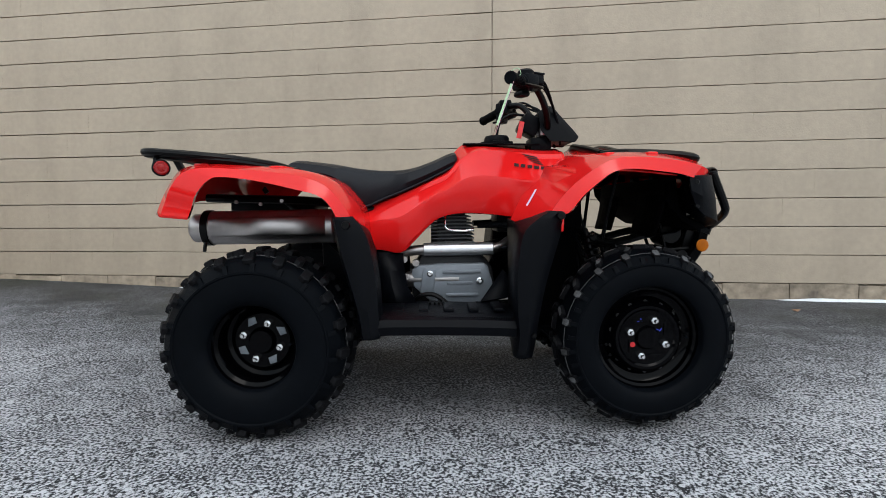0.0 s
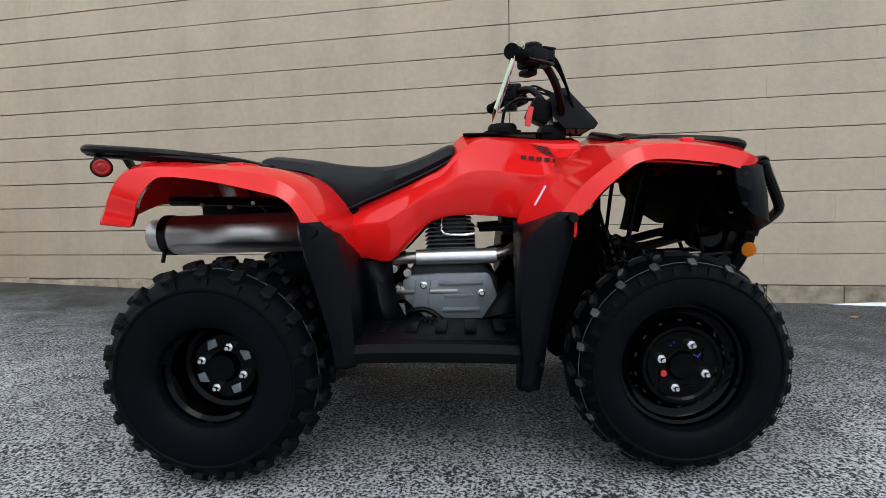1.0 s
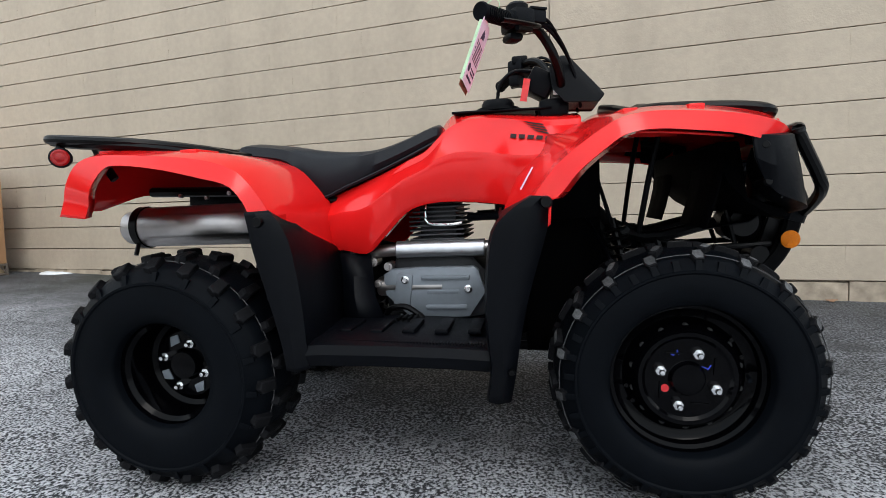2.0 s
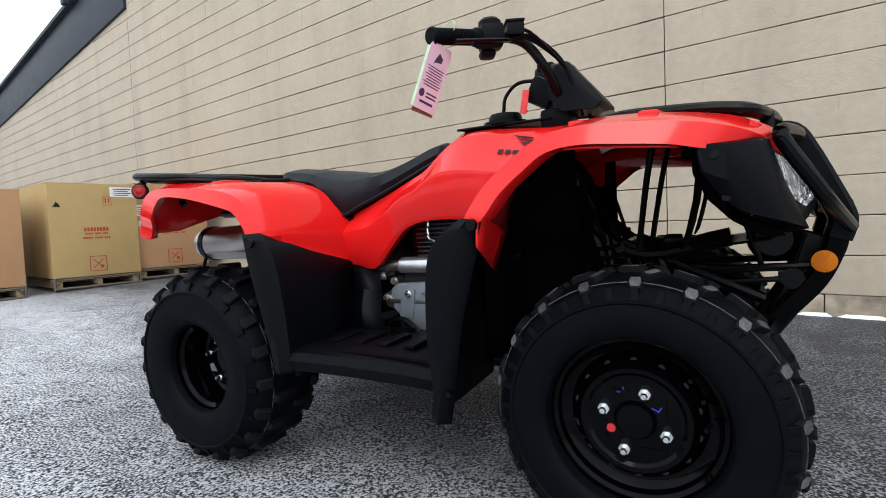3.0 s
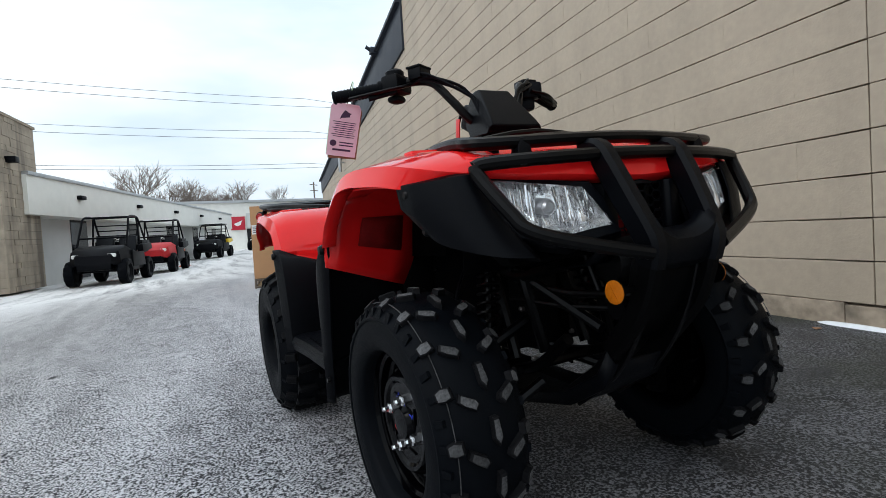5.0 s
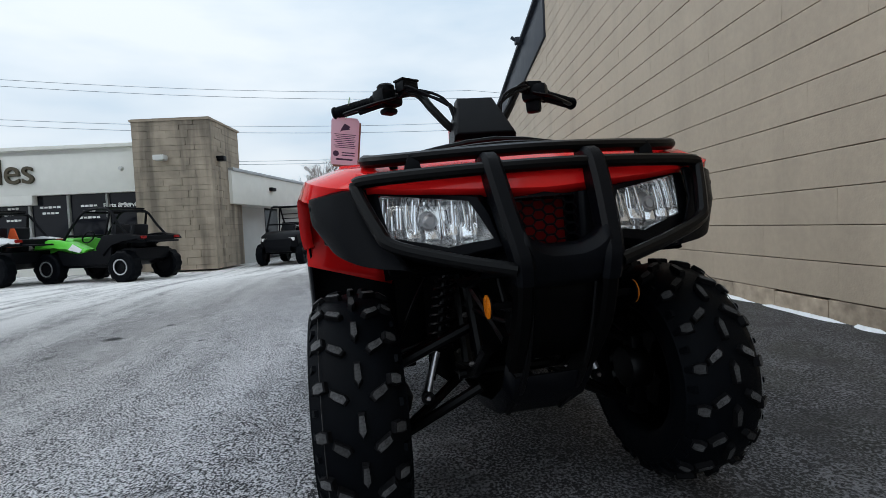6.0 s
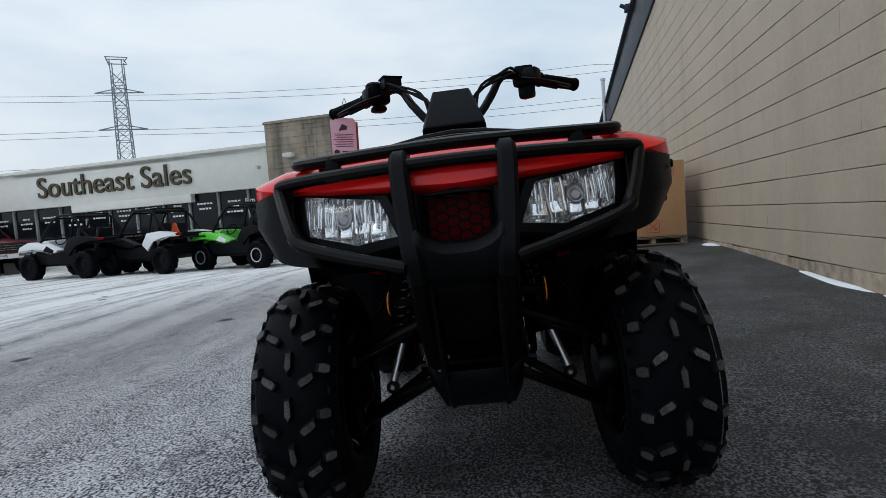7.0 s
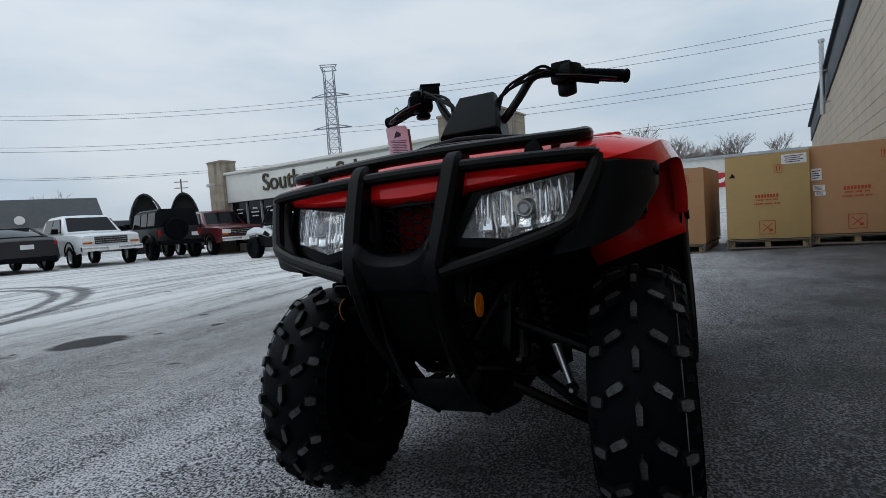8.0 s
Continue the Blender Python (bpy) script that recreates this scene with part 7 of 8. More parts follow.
def offroader(x, y, az, label):
    v = thing("off_road_car", label, "off-road car", stand(x, y, az))
    bm = B()
    body_loft(bm, [(2.0, 0.66, 0.64, 0.62, 1.12), (1.9, 0.72, 0.70, 0.60, 1.20), (0.75, 0.76, 0.74, 0.58, 1.24), (0.6, 0.80, 0.79, 0.55, 1.22), (-1.9, 0.80, 0.79, 0.55, 1.22), (-1.98, 0.78, 0.77, 0.60, 1.20)])
    part("body", bm, CHARCOAL, v, smooth=35)
    bm = B()
    body_loft(bm, [(0.62, 0.76, 0.74, 1.18, 1.24), (0.35, 0.76, 0.66, 1.18, 1.84), (0.0, 0.76, 0.67, 1.18, 1.88), (-1.86, 0.76, 0.67, 1.18, 1.86), (-1.95, 0.76, 0.70, 1.18, 1.24)])
    part("hard_top", bm, BLACKPAINT, v, smooth=35)
    for s in (-1, 1):
        bm = B()
        for a, b in ((0.42, -0.32), (-0.42, -1.02), (-1.12, -1.82)):
            pane_quad(bm, (a, s * 0.775, 1.26), (b, s * 0.775, 1.26), (b, s * 0.695, 1.74), (a - 0.08 * (a > 0.2), s * 0.695, 1.74))
        part("side_window", bm, DARKGLASS, v)
        for wx in (1.35, -1.30):
            road_wheel(v, wx, s * 0.76, 0.42, 0.27, BLACKPAINT, s)
            bm = B()
            rows = []
            for k in range(9):
                a = math.pi * (0.08 + 0.84 * k / 8)
                rows.append([(wx + 0.56 * math.cos(a), s * 0.76, 0.46 + 0.50 * math.sin(a)), (wx + 0.58 * math.cos(a), s * 0.94, 0.44 + 0.50 * math.sin(a))])
            sheet(bm, rows)
            part("wheel_flare", bm, BLACK, v, solid=0.03)
        bm = B()
        box(bm, (0.55, s * 0.95, 1.32), (0.08, 0.20, 0.20), bevel=0.03)
        part("door_mirror", bm, BLACK, v)
        bm = B()
        box(bm, (-1.99, s * 0.70, 0.98), (0.06, 0.12, 0.22), bevel=0.01)
        part("tail_lamp", bm, TAILRED, v)
    bm = B()
    box(bm, (-2.05, 0, 0.62), (0.22, 1.56, 0.18), bevel=0.04)
    part("rear_bumper", bm, BLACK, v)
    bm = B()
    lathe(bm, [(0.0, -2.27), (0.20, -2.27), (0.24, -2.24), (0.36, -2.24), (0.40, -2.20), (0.40, -2.04), (0.36, -2.0), (0.0, -2.0)], 28, "x", (0, 0.15, 1.12))
    part("spare_wheel", bm, RUBBER, v, "spare wheel on the tailgate")
    bm = B()
    box(bm, (-2.0, -0.55, 0.90), (0.02, 0.26, 0.14))
    part("number_plate", bm, STICKER, v)
    return v


def side_by_side(x, y, az, main, accent, label, roof=False, bed=True, long=1.0, rear=None):
    """Two-seat utility buggy with an open cage."""
    v = thing("utility_buggy", label, "utility buggy", stand(x, y, az) @ Matrix.Scale(0.91, 4), "buggies outside the shop")
    L = long
    bm = B()
    body_loft(bm, [(1.42 * L, 0.42, 0.40, 0.58, 0.80), (1.25 * L, 0.60, 0.55, 0.50, 0.95), (0.75 * L, 0.68, 0.62, 0.42, 1.06), (0.55 * L, 0.70, 0.66, 0.40, 0.98)])
    part("hood", bm, accent, v, smooth=35)
    bm = B()
    box(bm, (-0.05, 0, 0.42), (1.9 * L, 1.24, 0.16), bevel=0.04)
    box(bm, (-1.1 * L, 0, 0.62), (0.9 * L, 0.9, 0.3), bevel=0.05)
    box(bm, (1.30 * L, 0, 0.52), (0.25, 0.8, 0.22), bevel=0.05)
    part("chassis", bm, BLACK, v)
    for s in (-1, 1):
        bm = B()
        prism(bm, [(0.62 * L, 0.45), (0.60 * L, 0.92), (0.15 * L, 0.82), (-0.5 * L, 0.86), (-0.6 * L, 0.45)], s * 0.64, s * 0.72, bevel=0.02)
        part("side_panel", bm, main, v)
        bm = B()
        prism(bm, [(-0.45 * L, 0.80), (-0.40 * L, 1.06), (-1.35 * L, 1.10), (-1.45 * L, 0.92), (-0.9 * L, 0.84)], s * 0.56, s * 0.72, bevel=0.03)
        part("rear_panel", bm, rear or accent, v)
        bm = B()
        tube(bm, smooth_path([(0.70 * L, s * 0.60, 1.0), (0.38 * L, s * 0.58, 1.55), (0.15 * L, s * 0.56, 1.86), (-0.55 * L, s * 0.56, 1.88), (-0.75 * L, s * 0.58, 1.70), (-1.25 * L, s * 0.60, 1.05)], 20), 0.028, 8)
        tube(bm, [(-0.50 * L, s * 0.62, 0.85), (-0.55 * L, s * 0.56, 1.88)], 0.026, 8)
        part("cage_tube", bm, BLACK, v)
        bm = B()
        box(bm, (-0.30 * L, s * 0.30, 0.72), (0.50, 0.48, 0.18), bevel=0.05)
        box(bm, (-0.55 * L, s * 0.30, 1.02), (0.16, 0.46, 0.62), Matrix.Rotation(-0.2, 4, "Y"), bevel=0.05)
        part("bucket_seat", bm, VINYL, v)
        for wx in (1.02 * L, -1.02 * L):
            road_wheel(v, wx, s * 0.62, 0.345, 0.24, BLACKPAINT, s, True)
            bm = B()
            tube(bm, [(wx, s * 0.5, 0.36), (wx - 0.1, s * 0.3, 0.9)], 0.035, 8)
            part("shock_absorber", bm, STEEL, v)
        bm = B()
        box(bm, (1.32 * L, s * 0.40, 0.80), (0.12, 0.22, 0.10), bevel=0.03)
        part("headlamp", bm, STICKER, v)
        bm = B()
        box(bm, (-1.48 * L, s * 0.55, 0.92), (0.05, 0.14, 0.08), bevel=0.02)
        part("tail_lamp", bm, TAILRED, v)
    bm = B()
    for xx, z in ((0.15, 1.86), (-0.55, 1.88), (0.55, 1.28)):
        tube(bm, [(xx * L, -0.57, z), (xx * L, 0.57, z)], 0.026, 8)
    part("cage_cross_bar", bm, BLACK, v)
    if roof:
        bm = B()
        box(bm, (-0.2 * L, 0, 1.93), (1.0 * L, 1.25, 0.05), bevel=0.02)
        part("roof_panel", bm, BLACK, v)
    if bed:
        bm = B()
        for s in (-1, 1):
            box(bm, (-1.15 * L, s * 0.60, 1.05), (0.85 * L, 0.04, 0.28), bevel=0.01)
        box(bm, (-1.56 * L, 0, 1.05), (0.04, 1.2, 0.28), bevel=0.01)
        part("cargo_bed", bm, BLACK, v)
        bm = B()
        for k in range(4):
            tube(bm, [(-0.66 * L, -0.55, 1.2 + 0.15 * k), (-0.66 * L, 0.55, 1.2 + 0.15 * k)], 0.018, 6)
        part("cargo_screen", bm, BLACK, v)
    bm = B()
    lathe(bm, [(0.15, -0.012), (0.165, -0.012), (0.165, 0.012), (0.15, 0.012)], 18, "x", (0, 0, 0), closed=True)
    part("steering_wheel", bm, BLACK, v, matrix=Matrix.Translation((0.30 * L, 0.30, 1.12)) @ Matrix.Rotation(-0.5, 4, "Y"))
    return v


def sport_buggy(x, y, az, accent, label, front, rear, ring=None):
    """Low two-seat sport buggy: black tub, sculpted coloured panels, open cage, tall knobbly tyres."""
    v = thing("sport_buggy", label, "sport buggy", stand(x, y, az) @ Matrix.Scale(0.92, 4), "buggies outside the shop")
    bm = B()
    prism(bm, [(1.25, 0.42), (1.35, 0.62), (0.95, 0.80), (0.3, 0.62), (-0.5, 0.66), (-0.85, 0.80), (-1.25, 0.78), (-1.2, 0.50), (-0.8, 0.36), (0.8, 0.36)], -0.52, 0.52, bevel=0.04)
    part("tub", bm, BLACKPAINT, v, smooth=30)
    bm = B()
    body_loft(bm, [(1.50, 0.30, 0.26, 0.66, 0.80), (1.30, 0.42, 0.38, 0.62, 0.92), (0.80, 0.50, 0.44, 0.62, 1.08), (0.55, 0.52, 0.48, 0.62, 1.04)])
    part("hood", bm, front or BLACKPAINT, v, smooth=30)
    for s in (-1, 1):
        bm = B()
        prism(bm, [(0.72, 0.42), (0.80, 0.80), (0.30, 0.66), (-0.30, 0.74), (-0.50, 0.98), (-0.72, 0.92), (-0.66, 0.44)], s * 0.56, s * 0.66, bevel=0.025)
        part("door", bm, BLACKPAINT, v, smooth=30)
        bm = B()
        prism(bm, [(1.48, 0.78), (1.36, 0.95), (0.98, 1.06), (0.40, 0.99), (-0.08, 0.80), (0.02, 0.72), (0.50, 0.82), (0.86, 0.86), (1.10, 0.88)], s * 0.46, s * 0.70, bevel=0.03)
        part("front_fender", bm, front or BLACKPAINT, v, smooth=30)
        bm = B()
        prism(bm, [(0.45, 0.80), (0.30, 0.93), (0.05, 0.80), (0.12, 0.72)], s * 0.69, s * 0.712, bevel=0.008)
        part("fender_stripe", bm, WHITEPAINT if accent is GREENPAINT else BLACKPAINT, v)
        bm = B()
        prism(bm, [(-0.30, 0.80), (-0.52, 1.10), (-1.00, 1.13), (-1.42, 1.06), (-1.48, 0.96), (-1.05, 0.98), (-0.74, 0.90), (-0.50, 0.62)], s * 0.48, s * 0.70, bevel=0.03)
        part("rear_fender", bm, rear or BLACKPAINT, v, smooth=30)
        bm = B()
        tube(bm, smooth_path([(0.72, s * 0.58, 0.98), (0.40, s * 0.56, 1.38), (0.12, s * 0.52, 1.66), (-0.25, s * 0.52, 1.72), (-0.62, s * 0.54, 1.66), (-0.85, s * 0.58, 1.35), (-1.10, s * 0.58, 1.08)], 20), 0.030, 8)
        part("cage_tube", bm, BLACKPAINT, v)
        bm = B()
        tube(bm, [(-0.45, s * 0.60, 0.95), (-0.62, s * 0.54, 1.66)], 0.028, 8)
        part("cage_post", bm, BLACKPAINT, v)
        bm = B()
        prism(bm, [(-0.05, 0.58), (-0.10, 0.72), (-0.42, 0.74), (-0.60, 1.36), (-0.72, 1.34), (-0.60, 0.58)], s * 0.28 - 0.21, s * 0.28 + 0.21, bevel=0.04)
        part("bucket_seat", bm, VINYL, v, smooth=40)
        for wx in (1.02, -1.02):
            road_wheel(v, wx, s * 0.64, 0.37, 0.27, BLACKPAINT, s, True)
            if ring:
                bm = B()
                lathe(bm, [(0.155, s * 0.780), (0.185, s * 0.784), (0.185, s * 0.770), (0.155, s * 0.766)], 28, "y", (wx, 0, 0.37), closed=True)
                part("bead_ring", bm, ring, v, "pale bead ring")
            bm = B()
            tube(bm, [(wx, s * 0.50, 0.40), (wx - 0.12 * (1 if wx > 0 else -1), s * 0.36, 0.95)], 0.045, 8)
            part("shock_absorber", bm, STEEL, v)
        bm = B()
        box(bm, (1.36, s * 0.40, 0.86), (0.14, 0.20, 0.08), Matrix.Rotation(0.4, 4, "Y"), bevel=0.02)
        part("headlamp", bm, STICKER, v)
        bm = B()
        box(bm, (-1.46, s * 0.52, 1.02), (0.05, 0.16, 0.07), bevel=0.02)
        part("tail_lamp", bm, TAILRED, v)
    bm = B()
    box(bm, (-0.26, 0, 1.735), (0.72, 1.0, 0.035), bevel=0.012)
    part("roof_panel", bm, BLACKPAINT, v)
    for xx, z in ((0.12, 1.66), (-0.62, 1.66), (0.62, 1.12)):
        bm = B()
        tube(bm, [(xx, -0.54, z), (xx, 0.54, z)], 0.026, 8)
        part("cage_cross_bar", bm, BLACKPAINT, v)
    bm = B()
    box(bm, (-1.12, 0, 0.98), (0.62, 0.96, 0.16), bevel=0.03)
    part("cargo_tray", bm, BLACKPAINT, v)
    bm = B()
    tube(bm, smooth_path([(-1.30, -0.40, 0.95), (-1.62, -0.36, 0.92), (-1.66, 0, 0.92), (-1.62, 0.36, 0.92), (-1.30, 0.40, 0.95)], 16), 0.022, 8)
    part("rear_bumper", bm, BLACKPAINT, v)
    bm = B()
    lathe(bm, [(0.14, -0.012), (0.16, -0.012), (0.16, 0.012), (0.14, 0.012)], 18, "x", (0, 0, 0), closed=True)
    part("steering_wheel", bm, BLACKPAINT, v, matrix=Matrix.Translation((0.30, 0.28, 1.08)) @ Matrix.Rotation(-0.5, 4, "Y"))
    return v


sport_buggy(-10.85, -5.7, -112, GREENPAINT, "lime green and black sport buggy with open cage on snowy asphalt", GREENPAINT, None, GALV)
sport_buggy(-10.9, -8.16, -108, WHITEPAINT, "black sport buggy with white rear panels outside the shop", None, WHITEPAINT)
sport_buggy(-10.9, -10.23, -104, WHITEPAINT, "black and white sport buggy outside the shop window", WHITEPAINT, None)
side_by_side(-14.4, -2.15, -12, BLACKPAINT, BLACKPAINT, "black utility buggy with cargo bed and cage")
side_by_side(-18.1, -1.1, -12, BLACKPAINT, REDPAINT, "red and black utility buggy with cage", rear=BLACKPAINT)
side_by_side(-28.2, 1.25, -20, BLACKPAINT, BLACKPAINT, "black and yellow buggy with a canvas cab", roof=True, rear=YELLOW)
side_by_side(-37.0, 4.9, -20, BLACKPAINT, BLACKPAINT, "small black buggy far along the wing", bed=False, long=0.8)
cone = thing("traffic_cone", "orange traffic cone beside the parked buggies", "traffic cone", stand(-20.5, -0.35, 0))
bm = B()
lathe(bm, [(0.0, 0.72), (0.03, 0.72), (0.14, 0.05), (0.2, 0.04), (0.2, 0.0), (0.0, 0.0)], 16, "z")
part("cone_body", bm, ORANGE, cone)
flag = thing("slow_vehicle_sign", "orange-red triangle sign on a buggy's tail", "sign", Matrix.Translation((-10.6, -7.45, 0.83)) @ Matrix.Rotation(radians(70), 4, "Z"))
bm = B()
prism(bm, [(-0.20, -0.16), (0.20, -0.16), (0.05, 0.24), (-0.05, 0.24)], -0.01, 0.01)
part("triangle_plate", bm, ORANGE, flag)

sedan(-7.85, -19.6, -100, CHARCOAL, "dark grey sedan car seen from behind on salted asphalt")
pickup(-10.2, -19.1, 76, WHITEPAINT, "white extended-cab pickup truck with chrome bumper")
offroader(-12.5, -18.05, -108, "dark grey off-road car with a spare wheel on the tailgate")
pickup(-14.6, -17.4, 71, MAROON, "old maroon pickup truck parked beside the shop", ext=0.0)


# ---- background: shelters, house, hill, trees, pylon and wires ----
def shelter(x, y, az, r, length, label):
    v = thing("arched_shelter", label, "shelter", stand(x, y, az), "arched shelters")
    bm = B()
    rows = []
    for k in range(9):
        xx = -length * k / 8
        rr = r * (1.0 if k % 2 else 0.985)
        rows.append([(xx, rr * math.cos(math.pi * j / 16), 0.6 + rr * 3.0 * math.sin(math.pi * j / 16)) for j in range(17)])
    sheet(bm, rows)
    part("ribbed_cover", bm, ROOFING, v, solid=0.05)
    # black sheet closes the arch, painted as the shade within
    bm = B()
    prism(bm, [(r * 0.93 * math.cos(math.pi * j / 16), 0.6 + r * 2.85 * math.sin(math.pi * j / 16)) for j in range(17)] + [(-r * 0.93, 0), (r * 0.93, 0)], -0.5, -0.45, "x")
    part("open_end", bm, RECESS_BLACK, v, "dark open end")
    return v


shelter(-17.9, -26.05, 50, 0.92, 5.0, "arched grey shelter with a dark open end")
shelter(-19.45, -24.85, 50, 0.92, 5.0, "arched grey shelter with a dark open end")

house = thing("house", "low house with white gable and dark grey shingle roof", "house", Matrix.Translation((-20.0, -38.8, -0.15)) @ Matrix.Rotation(radians(148), 4, "Z"))
bm = B()
box(bm, (0, 0, 1.1), (5.8, 5.0, 2.2))
part("wall", bm, STUCCO_LOW, house)
bm = B()
for s in (-1, 1):
    prism(bm, [(-3.3, 2.1), (3.3, 2.1), (2.9, 4.08), (-2.9, 4.08)], s * 2.9, s * 2.85)
    for v in bm.verts:
        if v.co.z > 4:
            v.co.y = s * 0.06 if abs(v.co.y) > 1 and v.co.y * s > 0 else v.co.y
part("roof", bm, ROOFING, house, "dark grey shingle roof", solid=0.08)
bm = B()
for s in (-1, 1):
    prism(bm, [(-2.5, 2.1), (2.5, 2.1), (0, 3.98)], s * 2.88, s * 2.93, "x")
part("gable", bm, STUCCO, house)
bm = B()
lathe(bm, [(0.0, 0.0), (0.28, 0.0), (0.28, 0.1), (0.0, 0.1)], 18, "y", (-1.3, -2.55, 2.62))
part("round_vent", bm, STUCCO, house)


def hill(x0, y0, x1, y1, h, label):
    bm = B()
    a, b = Vector((x0, y0, 0)), Vector((x1, y1, 0))
    out = (b - a).normalized().cross(Vector((0, 0, 1)))
    rows = []
    for k in range(61):
        u = k / 60
        p = a.lerp(b, u)
        t = h * (0.55 + 0.45 * math.sin(math.pi * u)) * (1 + 0.25 * noise.noise((u * 7, 1.3, h))) + 0.7 * noise.noise((u * 60, 4, h))
        rows.append([(p.x, p.y, -0.5), tuple(p + out * -4 + Vector((0, 0, t * 0.8))), tuple(p + out * -10 + Vector((0, 0, t)))])
    sheet(bm, rows)
    return tagged(part("far_hillside", bm, HILL, smooth=80), label, "hillside", kind="structure")


hill(-140, 60, -110, -130, 7.0, "low wooded ridge on the skyline")
hill(-95, -105, 10, -130, 6.0, "low wooded ridge on the skyline")


def bare_tree(x, y, h, seed, label):
    rnd = random.Random(seed)
    v = thing("bare_tree", label, "tree", stand(x, y, 0), "bare winter trees")
    bm = B()
    tw = B()

    def grow(p, d, length, r, depth):
        q = p + d * length
        tube(bm if depth < 2 else tw, [p, p.lerp(q, 0.5) + Vector((rnd.uniform(-1, 1), rnd.uniform(-1, 1), 0)) * length * 0.04, q], [r, r * 0.85, r * 0.65], 5 if depth < 2 else 3)
        if depth >= 5:
            return
        for k in range(4 if depth < 4 else 3):
            nd = (d + Vector((rnd.uniform(-1, 1), rnd.uniform(-1, 1), rnd.uniform(-0.15, 0.6))) * 0.75).normalized()
            grow(p.lerp(q, rnd.uniform(0.55, 1.0)), nd, length * rnd.uniform(0.55, 0.8), max(r * 0.58, h * 0.0013), depth + 1)

    grow(Vector((0, 0, -0.2)), Vector((rnd.uniform(-0.1, 0.1), rnd.uniform(-0.1, 0.1), 1)).normalized(), h * 0.34, h * 0.016, 0)
    part("trunk", bm, BARK, v)
    part("crown", tw, BARK, v, "crown of fine bare twigs")
    return v


for i, (x, y, h) in enumerate(((-66, -4, 12), (-70, -1, 11.5), (-72, 2.5, 11), (-68, -7.5, 10.5), (-82, 6, 11.2), (-84, 11, 11.8), (-86, 16, 11), (-83, 8.5, 11), (-85, 3.5, 11), (-80, 22, 10), (-78, 28, 9), (-22, -40.1, 5.2), (-20.6, -41.5, 5.0), (-60, -62, 6), (-75, -12, 8))):
    bare_tree(x, y, h, 10 + i, "bare winter tree on the skyline")


def pylon():
    v = thing("power_pylon", "tall grey steel lattice power pylon", "pylon", Matrix.Translation((-88.5, -62.4, 0)) @ Matrix.Rotation(radians(25), 4, "Z") @ Matrix.Diagonal((0.95, 0.95, 0.935, 1)))
    H = 37.0

    def half(z):
        return 1.5 - 0.5 * min(z, 33.0) / 33.0
    for sx in (-1, 1):
        for sy in (-1, 1):
            bm = B()
            tube(bm, [(sx * half(z), sy * half(z), z) for z in (0, 11, 22, 33, 35.5)], 0.10, 5)
            part("leg", bm, LATTICE, v)
    bm = B()
    z = 0.0
    while z < 33:
        dz = 3.0 if z < 18 else 2.2
        a, b = half(z), half(min(z + dz, 33))
        for s in (-1, 1):
            for p, q in (((-a, s * a, z), (b, s * b, z + dz)), ((a, s * a, z), (-b, s * b, z + dz)), ((s * a, -a, z), (s * b, b, z + dz)), ((s * a, a, z), (s * b, -b, z + dz))):
                tube(bm, [p, q], 0.05, 4)
            tube(bm, [(-a, s * a, z), (a, s * a, z)], 0.06, 4)
            tube(bm, [(s * a, -a, z), (s * a, a, z)], 0.06, 4)
        z += dz
    tube(bm, [(-1.5, -1.5, 35.0), (-2.2, -2.2, 37)], 0.12, 4)
    tube(bm, [(1.5, 1.5, 35.0), (2.2, 2.2, 35.6)], 0.12, 4)
    tube(bm, [(-2.2, -2.2, 37), (2.2, 2.2, 35.6)], 0.10, 4)
    for s in (-1, 1):
        tube(bm, [(-1.45, s * 1.45, 35.4), (1.45, s * 1.45, 35.4)], 0.1, 4)
        tube(bm, [(s * 1.45, -1.45, 35.4), (s * 1.45, 1.45, 35.4)], 0.1, 4)
    part("bracing", bm, LATTICE, v)
    for z in (29.5, 22.5, 15.8):
        bm = B()
        tube(bm, [(-0.6, -4.2, z), (0, 0, z + 0.9), (0.6, 4.2, z)], 0.10, 4)
        tube(bm, [(-0.6, -4.2, z), (0.6, 4.2, z)], 0.12, 4)
        part("cross_arm", bm, LATTICE, v)
    return v


pylon()
for i, h in enumerate((27.7, 25.6, 21.4, 19.6, 15.2, 14.2)):
    bm = B()
    s = 3.6 if i % 2 else -3.6
    nodes = [Vector((-130, 190, h + 1)), Vector((-98, 27, h)), Vector((-88.5, -62.4, h)), Vector((-53, -125, h)), Vector((40, -260, h))]
    pts = []
    for a, b in zip(nodes, nodes[1:]):
        for k in range(12):
            u = k / 12
            pts.append(a.lerp(b, u) + Vector((s * 0.4, s * 0.8, -1.2 * 4 * u * (1 - u))))
    tube(bm, pts + [nodes[-1]], 0.034, 4)
    tagged(part("power_line", bm, CABLE), "thin dark overhead power cable", "power line", "power lines")
for x, y, h in ((-48.2, -59.5, 8.6), (-71.3, 17.7, 8.3)):
    pl = thing("utility_pole", "thin wooden utility pole with cross-arms", "utility pole", stand(x, y, 40))
    bm = B()
    tube(bm, [(0, 0, 0), (0, 0, h)], 0.10, 8)
    part("pole", bm, BARK, pl)
    for z in (h - 0.4, h - 1.2):
        bm = B()
        box(bm, (0, 0, z), (0.10, 1.7, 0.10))
        part("cross_arm", bm, BARK, pl)

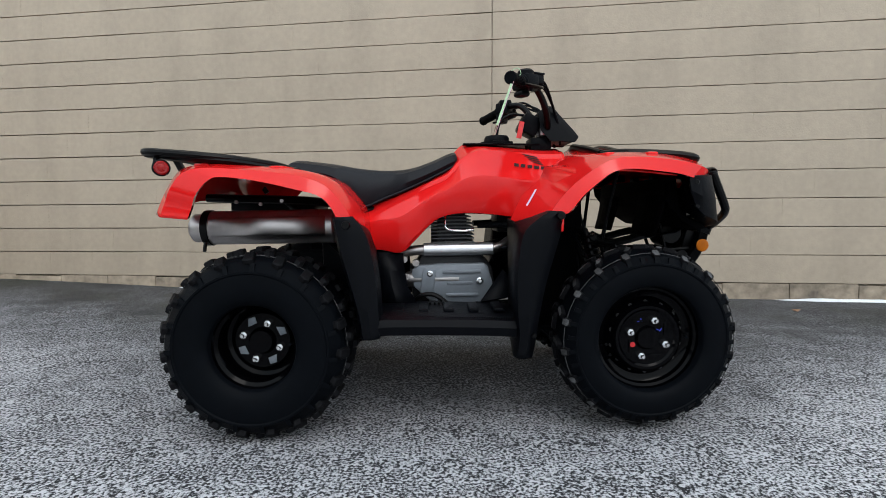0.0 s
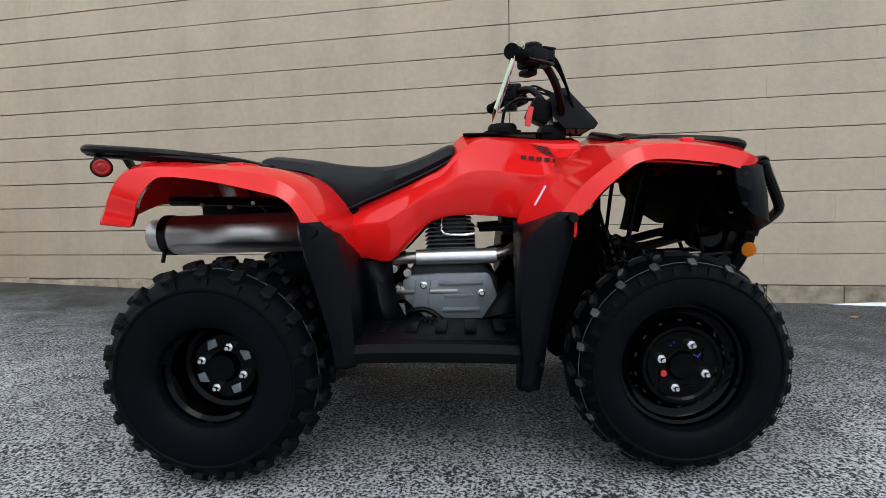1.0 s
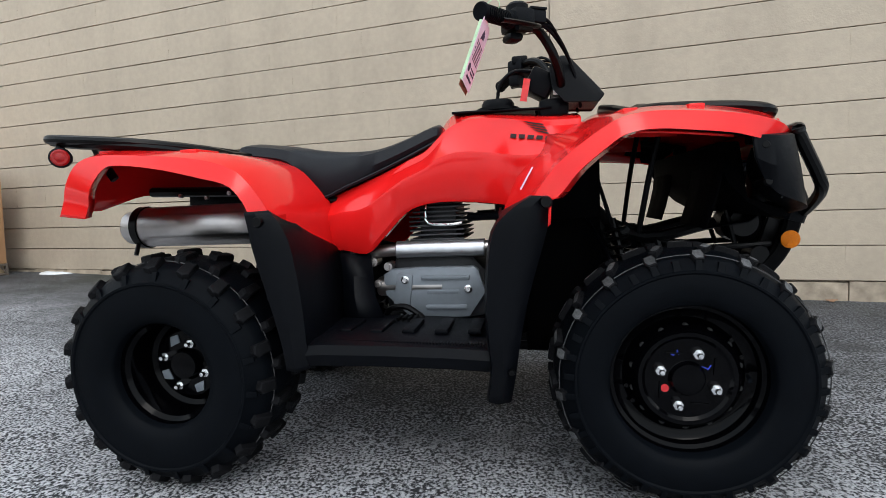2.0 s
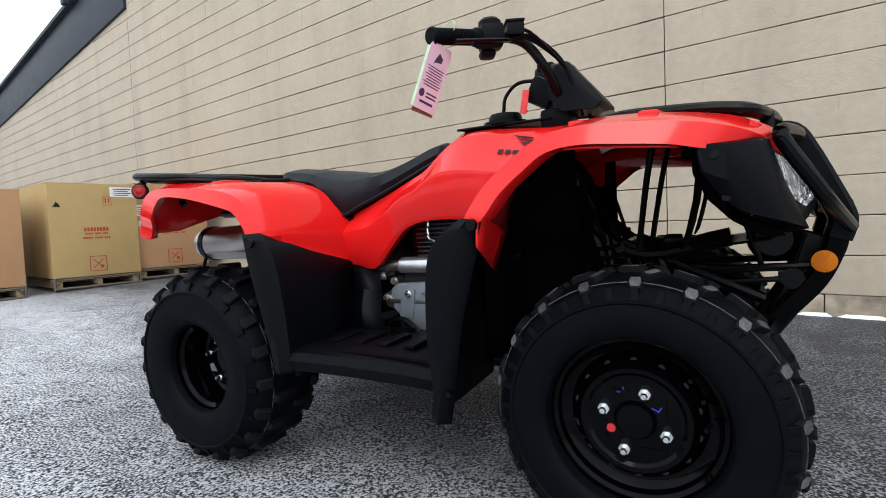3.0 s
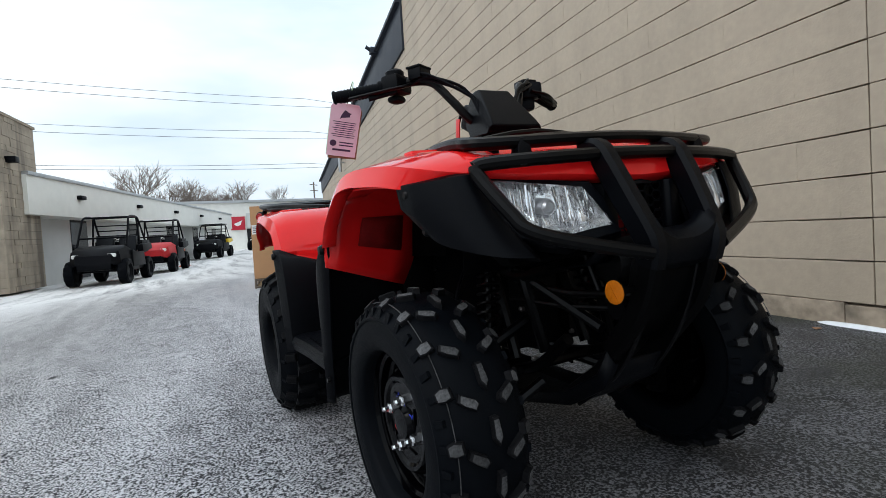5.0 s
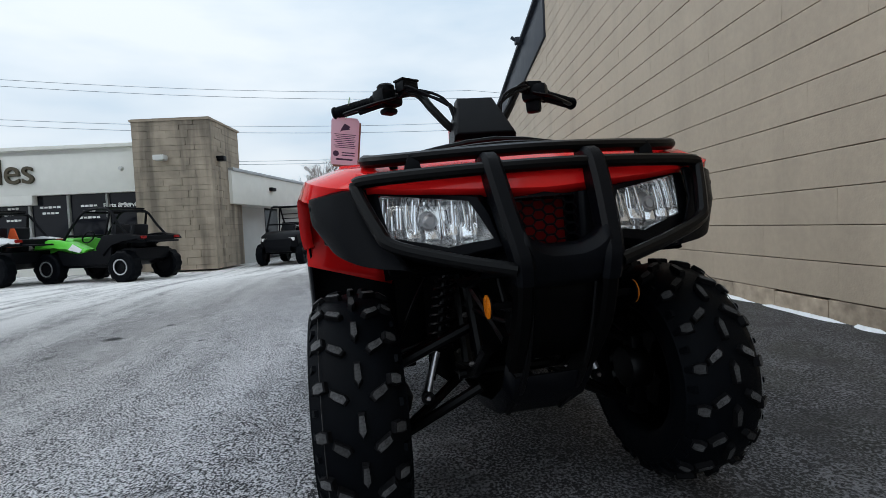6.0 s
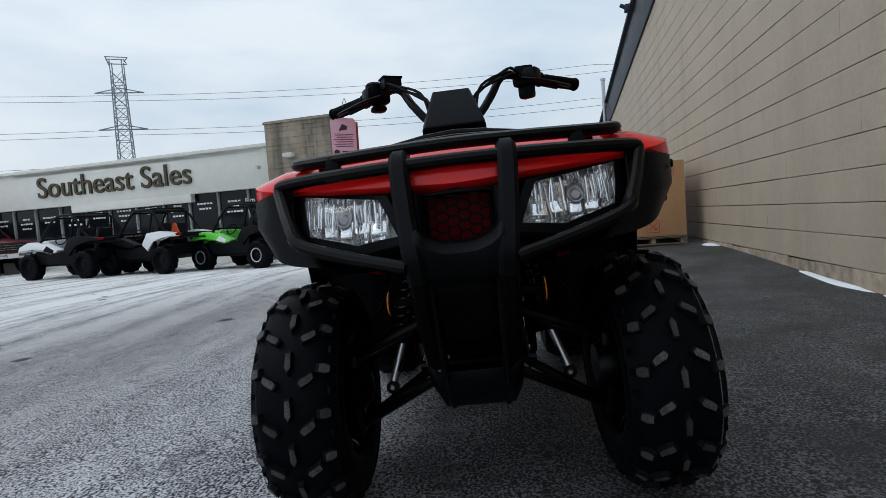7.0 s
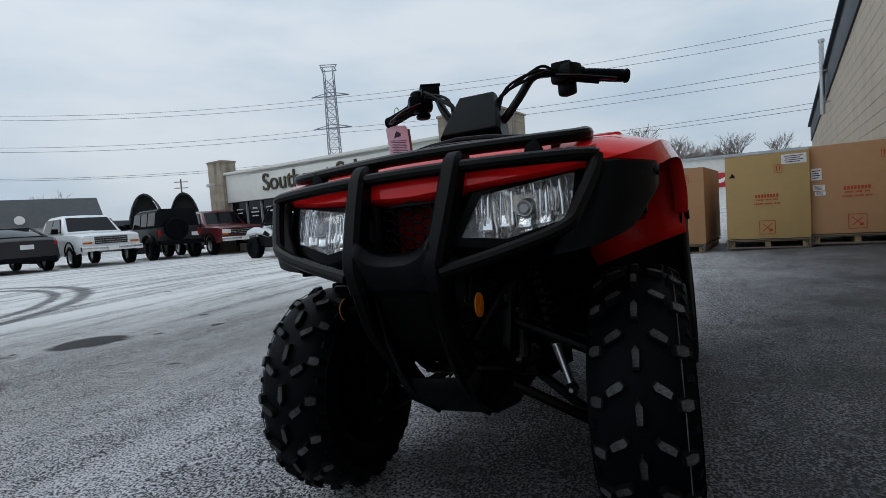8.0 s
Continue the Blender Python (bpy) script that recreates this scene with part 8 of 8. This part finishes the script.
# ---- small litter on the yard ----
for x, y, s in ((1.9, 1.75, 0.035), (0.2, 1.9, 0.02), (2.2, 1.3, 0.03)):
    bm = B()
    prism(bm, [(-s, -s * 0.4), (0, -s * 0.7), (s, -s * 0.1), (s * 0.4, s * 0.6), (-s * 0.5, s * 0.4)], 0.0, 0.004, "z")
    for v in bm.verts:
        v.co.z += 0.3 * s * abs(v.co.x) / s
    lf = tagged(part("dead_leaf", bm, TAGBACK), "dry brown leaf on damp asphalt", "leaf", "dead leaves")
    lf.matrix_world = Matrix.Translation((x, y, ground_z(x, y) + 0.002))

# ---- wall blocks ----
random.seed(5)


def block_mesh(length, hh):
    """Rounded along the bed joints only; the head joints are painted over."""
    bm = B()
    g, e = (hh - 0.0042) / 2, 0.003
    prism(bm, [(-0.02, -g + e), (-0.02 + e * 0.3, -g + e * 0.3), (-0.02 + e, -g), (0.02, -g), (0.02, g), (-0.02 + e, g), (-0.02 + e * 0.3, g - e * 0.3), (-0.02, g - e)], -(length - 0.0002) / 2, (length - 0.0002) / 2, "x")
    me = bpy.data.meshes.new("block")
    bmesh.ops.recalc_face_normals(bm, faces=bm.faces)
    bm.to_mesh(me)
    bm.free()
    me.materials.append(BLOCK)
    return me


BLOCKS = {1.0: block_mesh(BLOCK_L, COURSE), 0.5: block_mesh(BLOCK_L / 2, COURSE)}
rest_v, rest_f = [], []
count = 0
for row in range(1, 28):
    z = FIRST + (row + 0.5) * COURSE
    for sec0, sec1 in ((-22.4, STEP - 0.004), (STEP + 0.004, -0.023), (-0.017, 5.0)):
        x = sec0 + (0.0 if row % 2 else -BLOCK_L / 2)
        while x < sec1:
            a, b = max(x, sec0), min(x + BLOCK_L, sec1)
            l = b - a
            x += BLOCK_L
            if l < 0.05 or (a < STEP - 0.1 and z + COURSE / 2 > roofline(a) - 0.1):
                continue
            full = abs(l - BLOCK_L) < 0.01
            halfb = abs(l - BLOCK_L / 2) < 0.01
            proud = random.uniform(-0.0009, 0.0009)
            if (full or halfb) and -3.2 < a < 4.0 and z < 2.45 and count < 300:
                place("block", BLOCKS[1.0 if full else 0.5], wall, matrix=Matrix.Translation(((a + b) / 2, proud, z)) @ Matrix.Rotation(random.uniform(-0.005, 0.005), 4, "Y"))
                count += 1
            else:
                c, s = Vector(((a + b) / 2, proud, z)), Vector(((l - 0.0002) / 2, 0.02, (COURSE - 0.0042) / 2))
                i = len(rest_v)
                for dx, dy, dz in ((-1, -1, -1), (1, -1, -1), (1, -1, 1), (-1, -1, 1), (-1, 1, -1), (1, 1, -1), (1, 1, 1), (-1, 1, 1)):
                    e = 0.0022 if dy < 0 else 0
                    rest_v.append((c.x + dx * s.x, c.y + dy * s.y, c.z + dz * (s.z - e)))
                rest_f += [(i, i + 1, i + 2, i + 3), (i, i + 4, i + 5, i + 1), (i + 3, i + 2, i + 6, i + 7), (i, i + 3, i + 7, i + 4), (i + 1, i + 5, i + 6, i + 2)]
me = bpy.data.meshes.new("block_field")
me.from_pydata(rest_v, [], rest_f)
me.materials.append(BLOCK)
tagged(place("block_field", me, wall), "tan painted concrete blocks", kind="stuff")
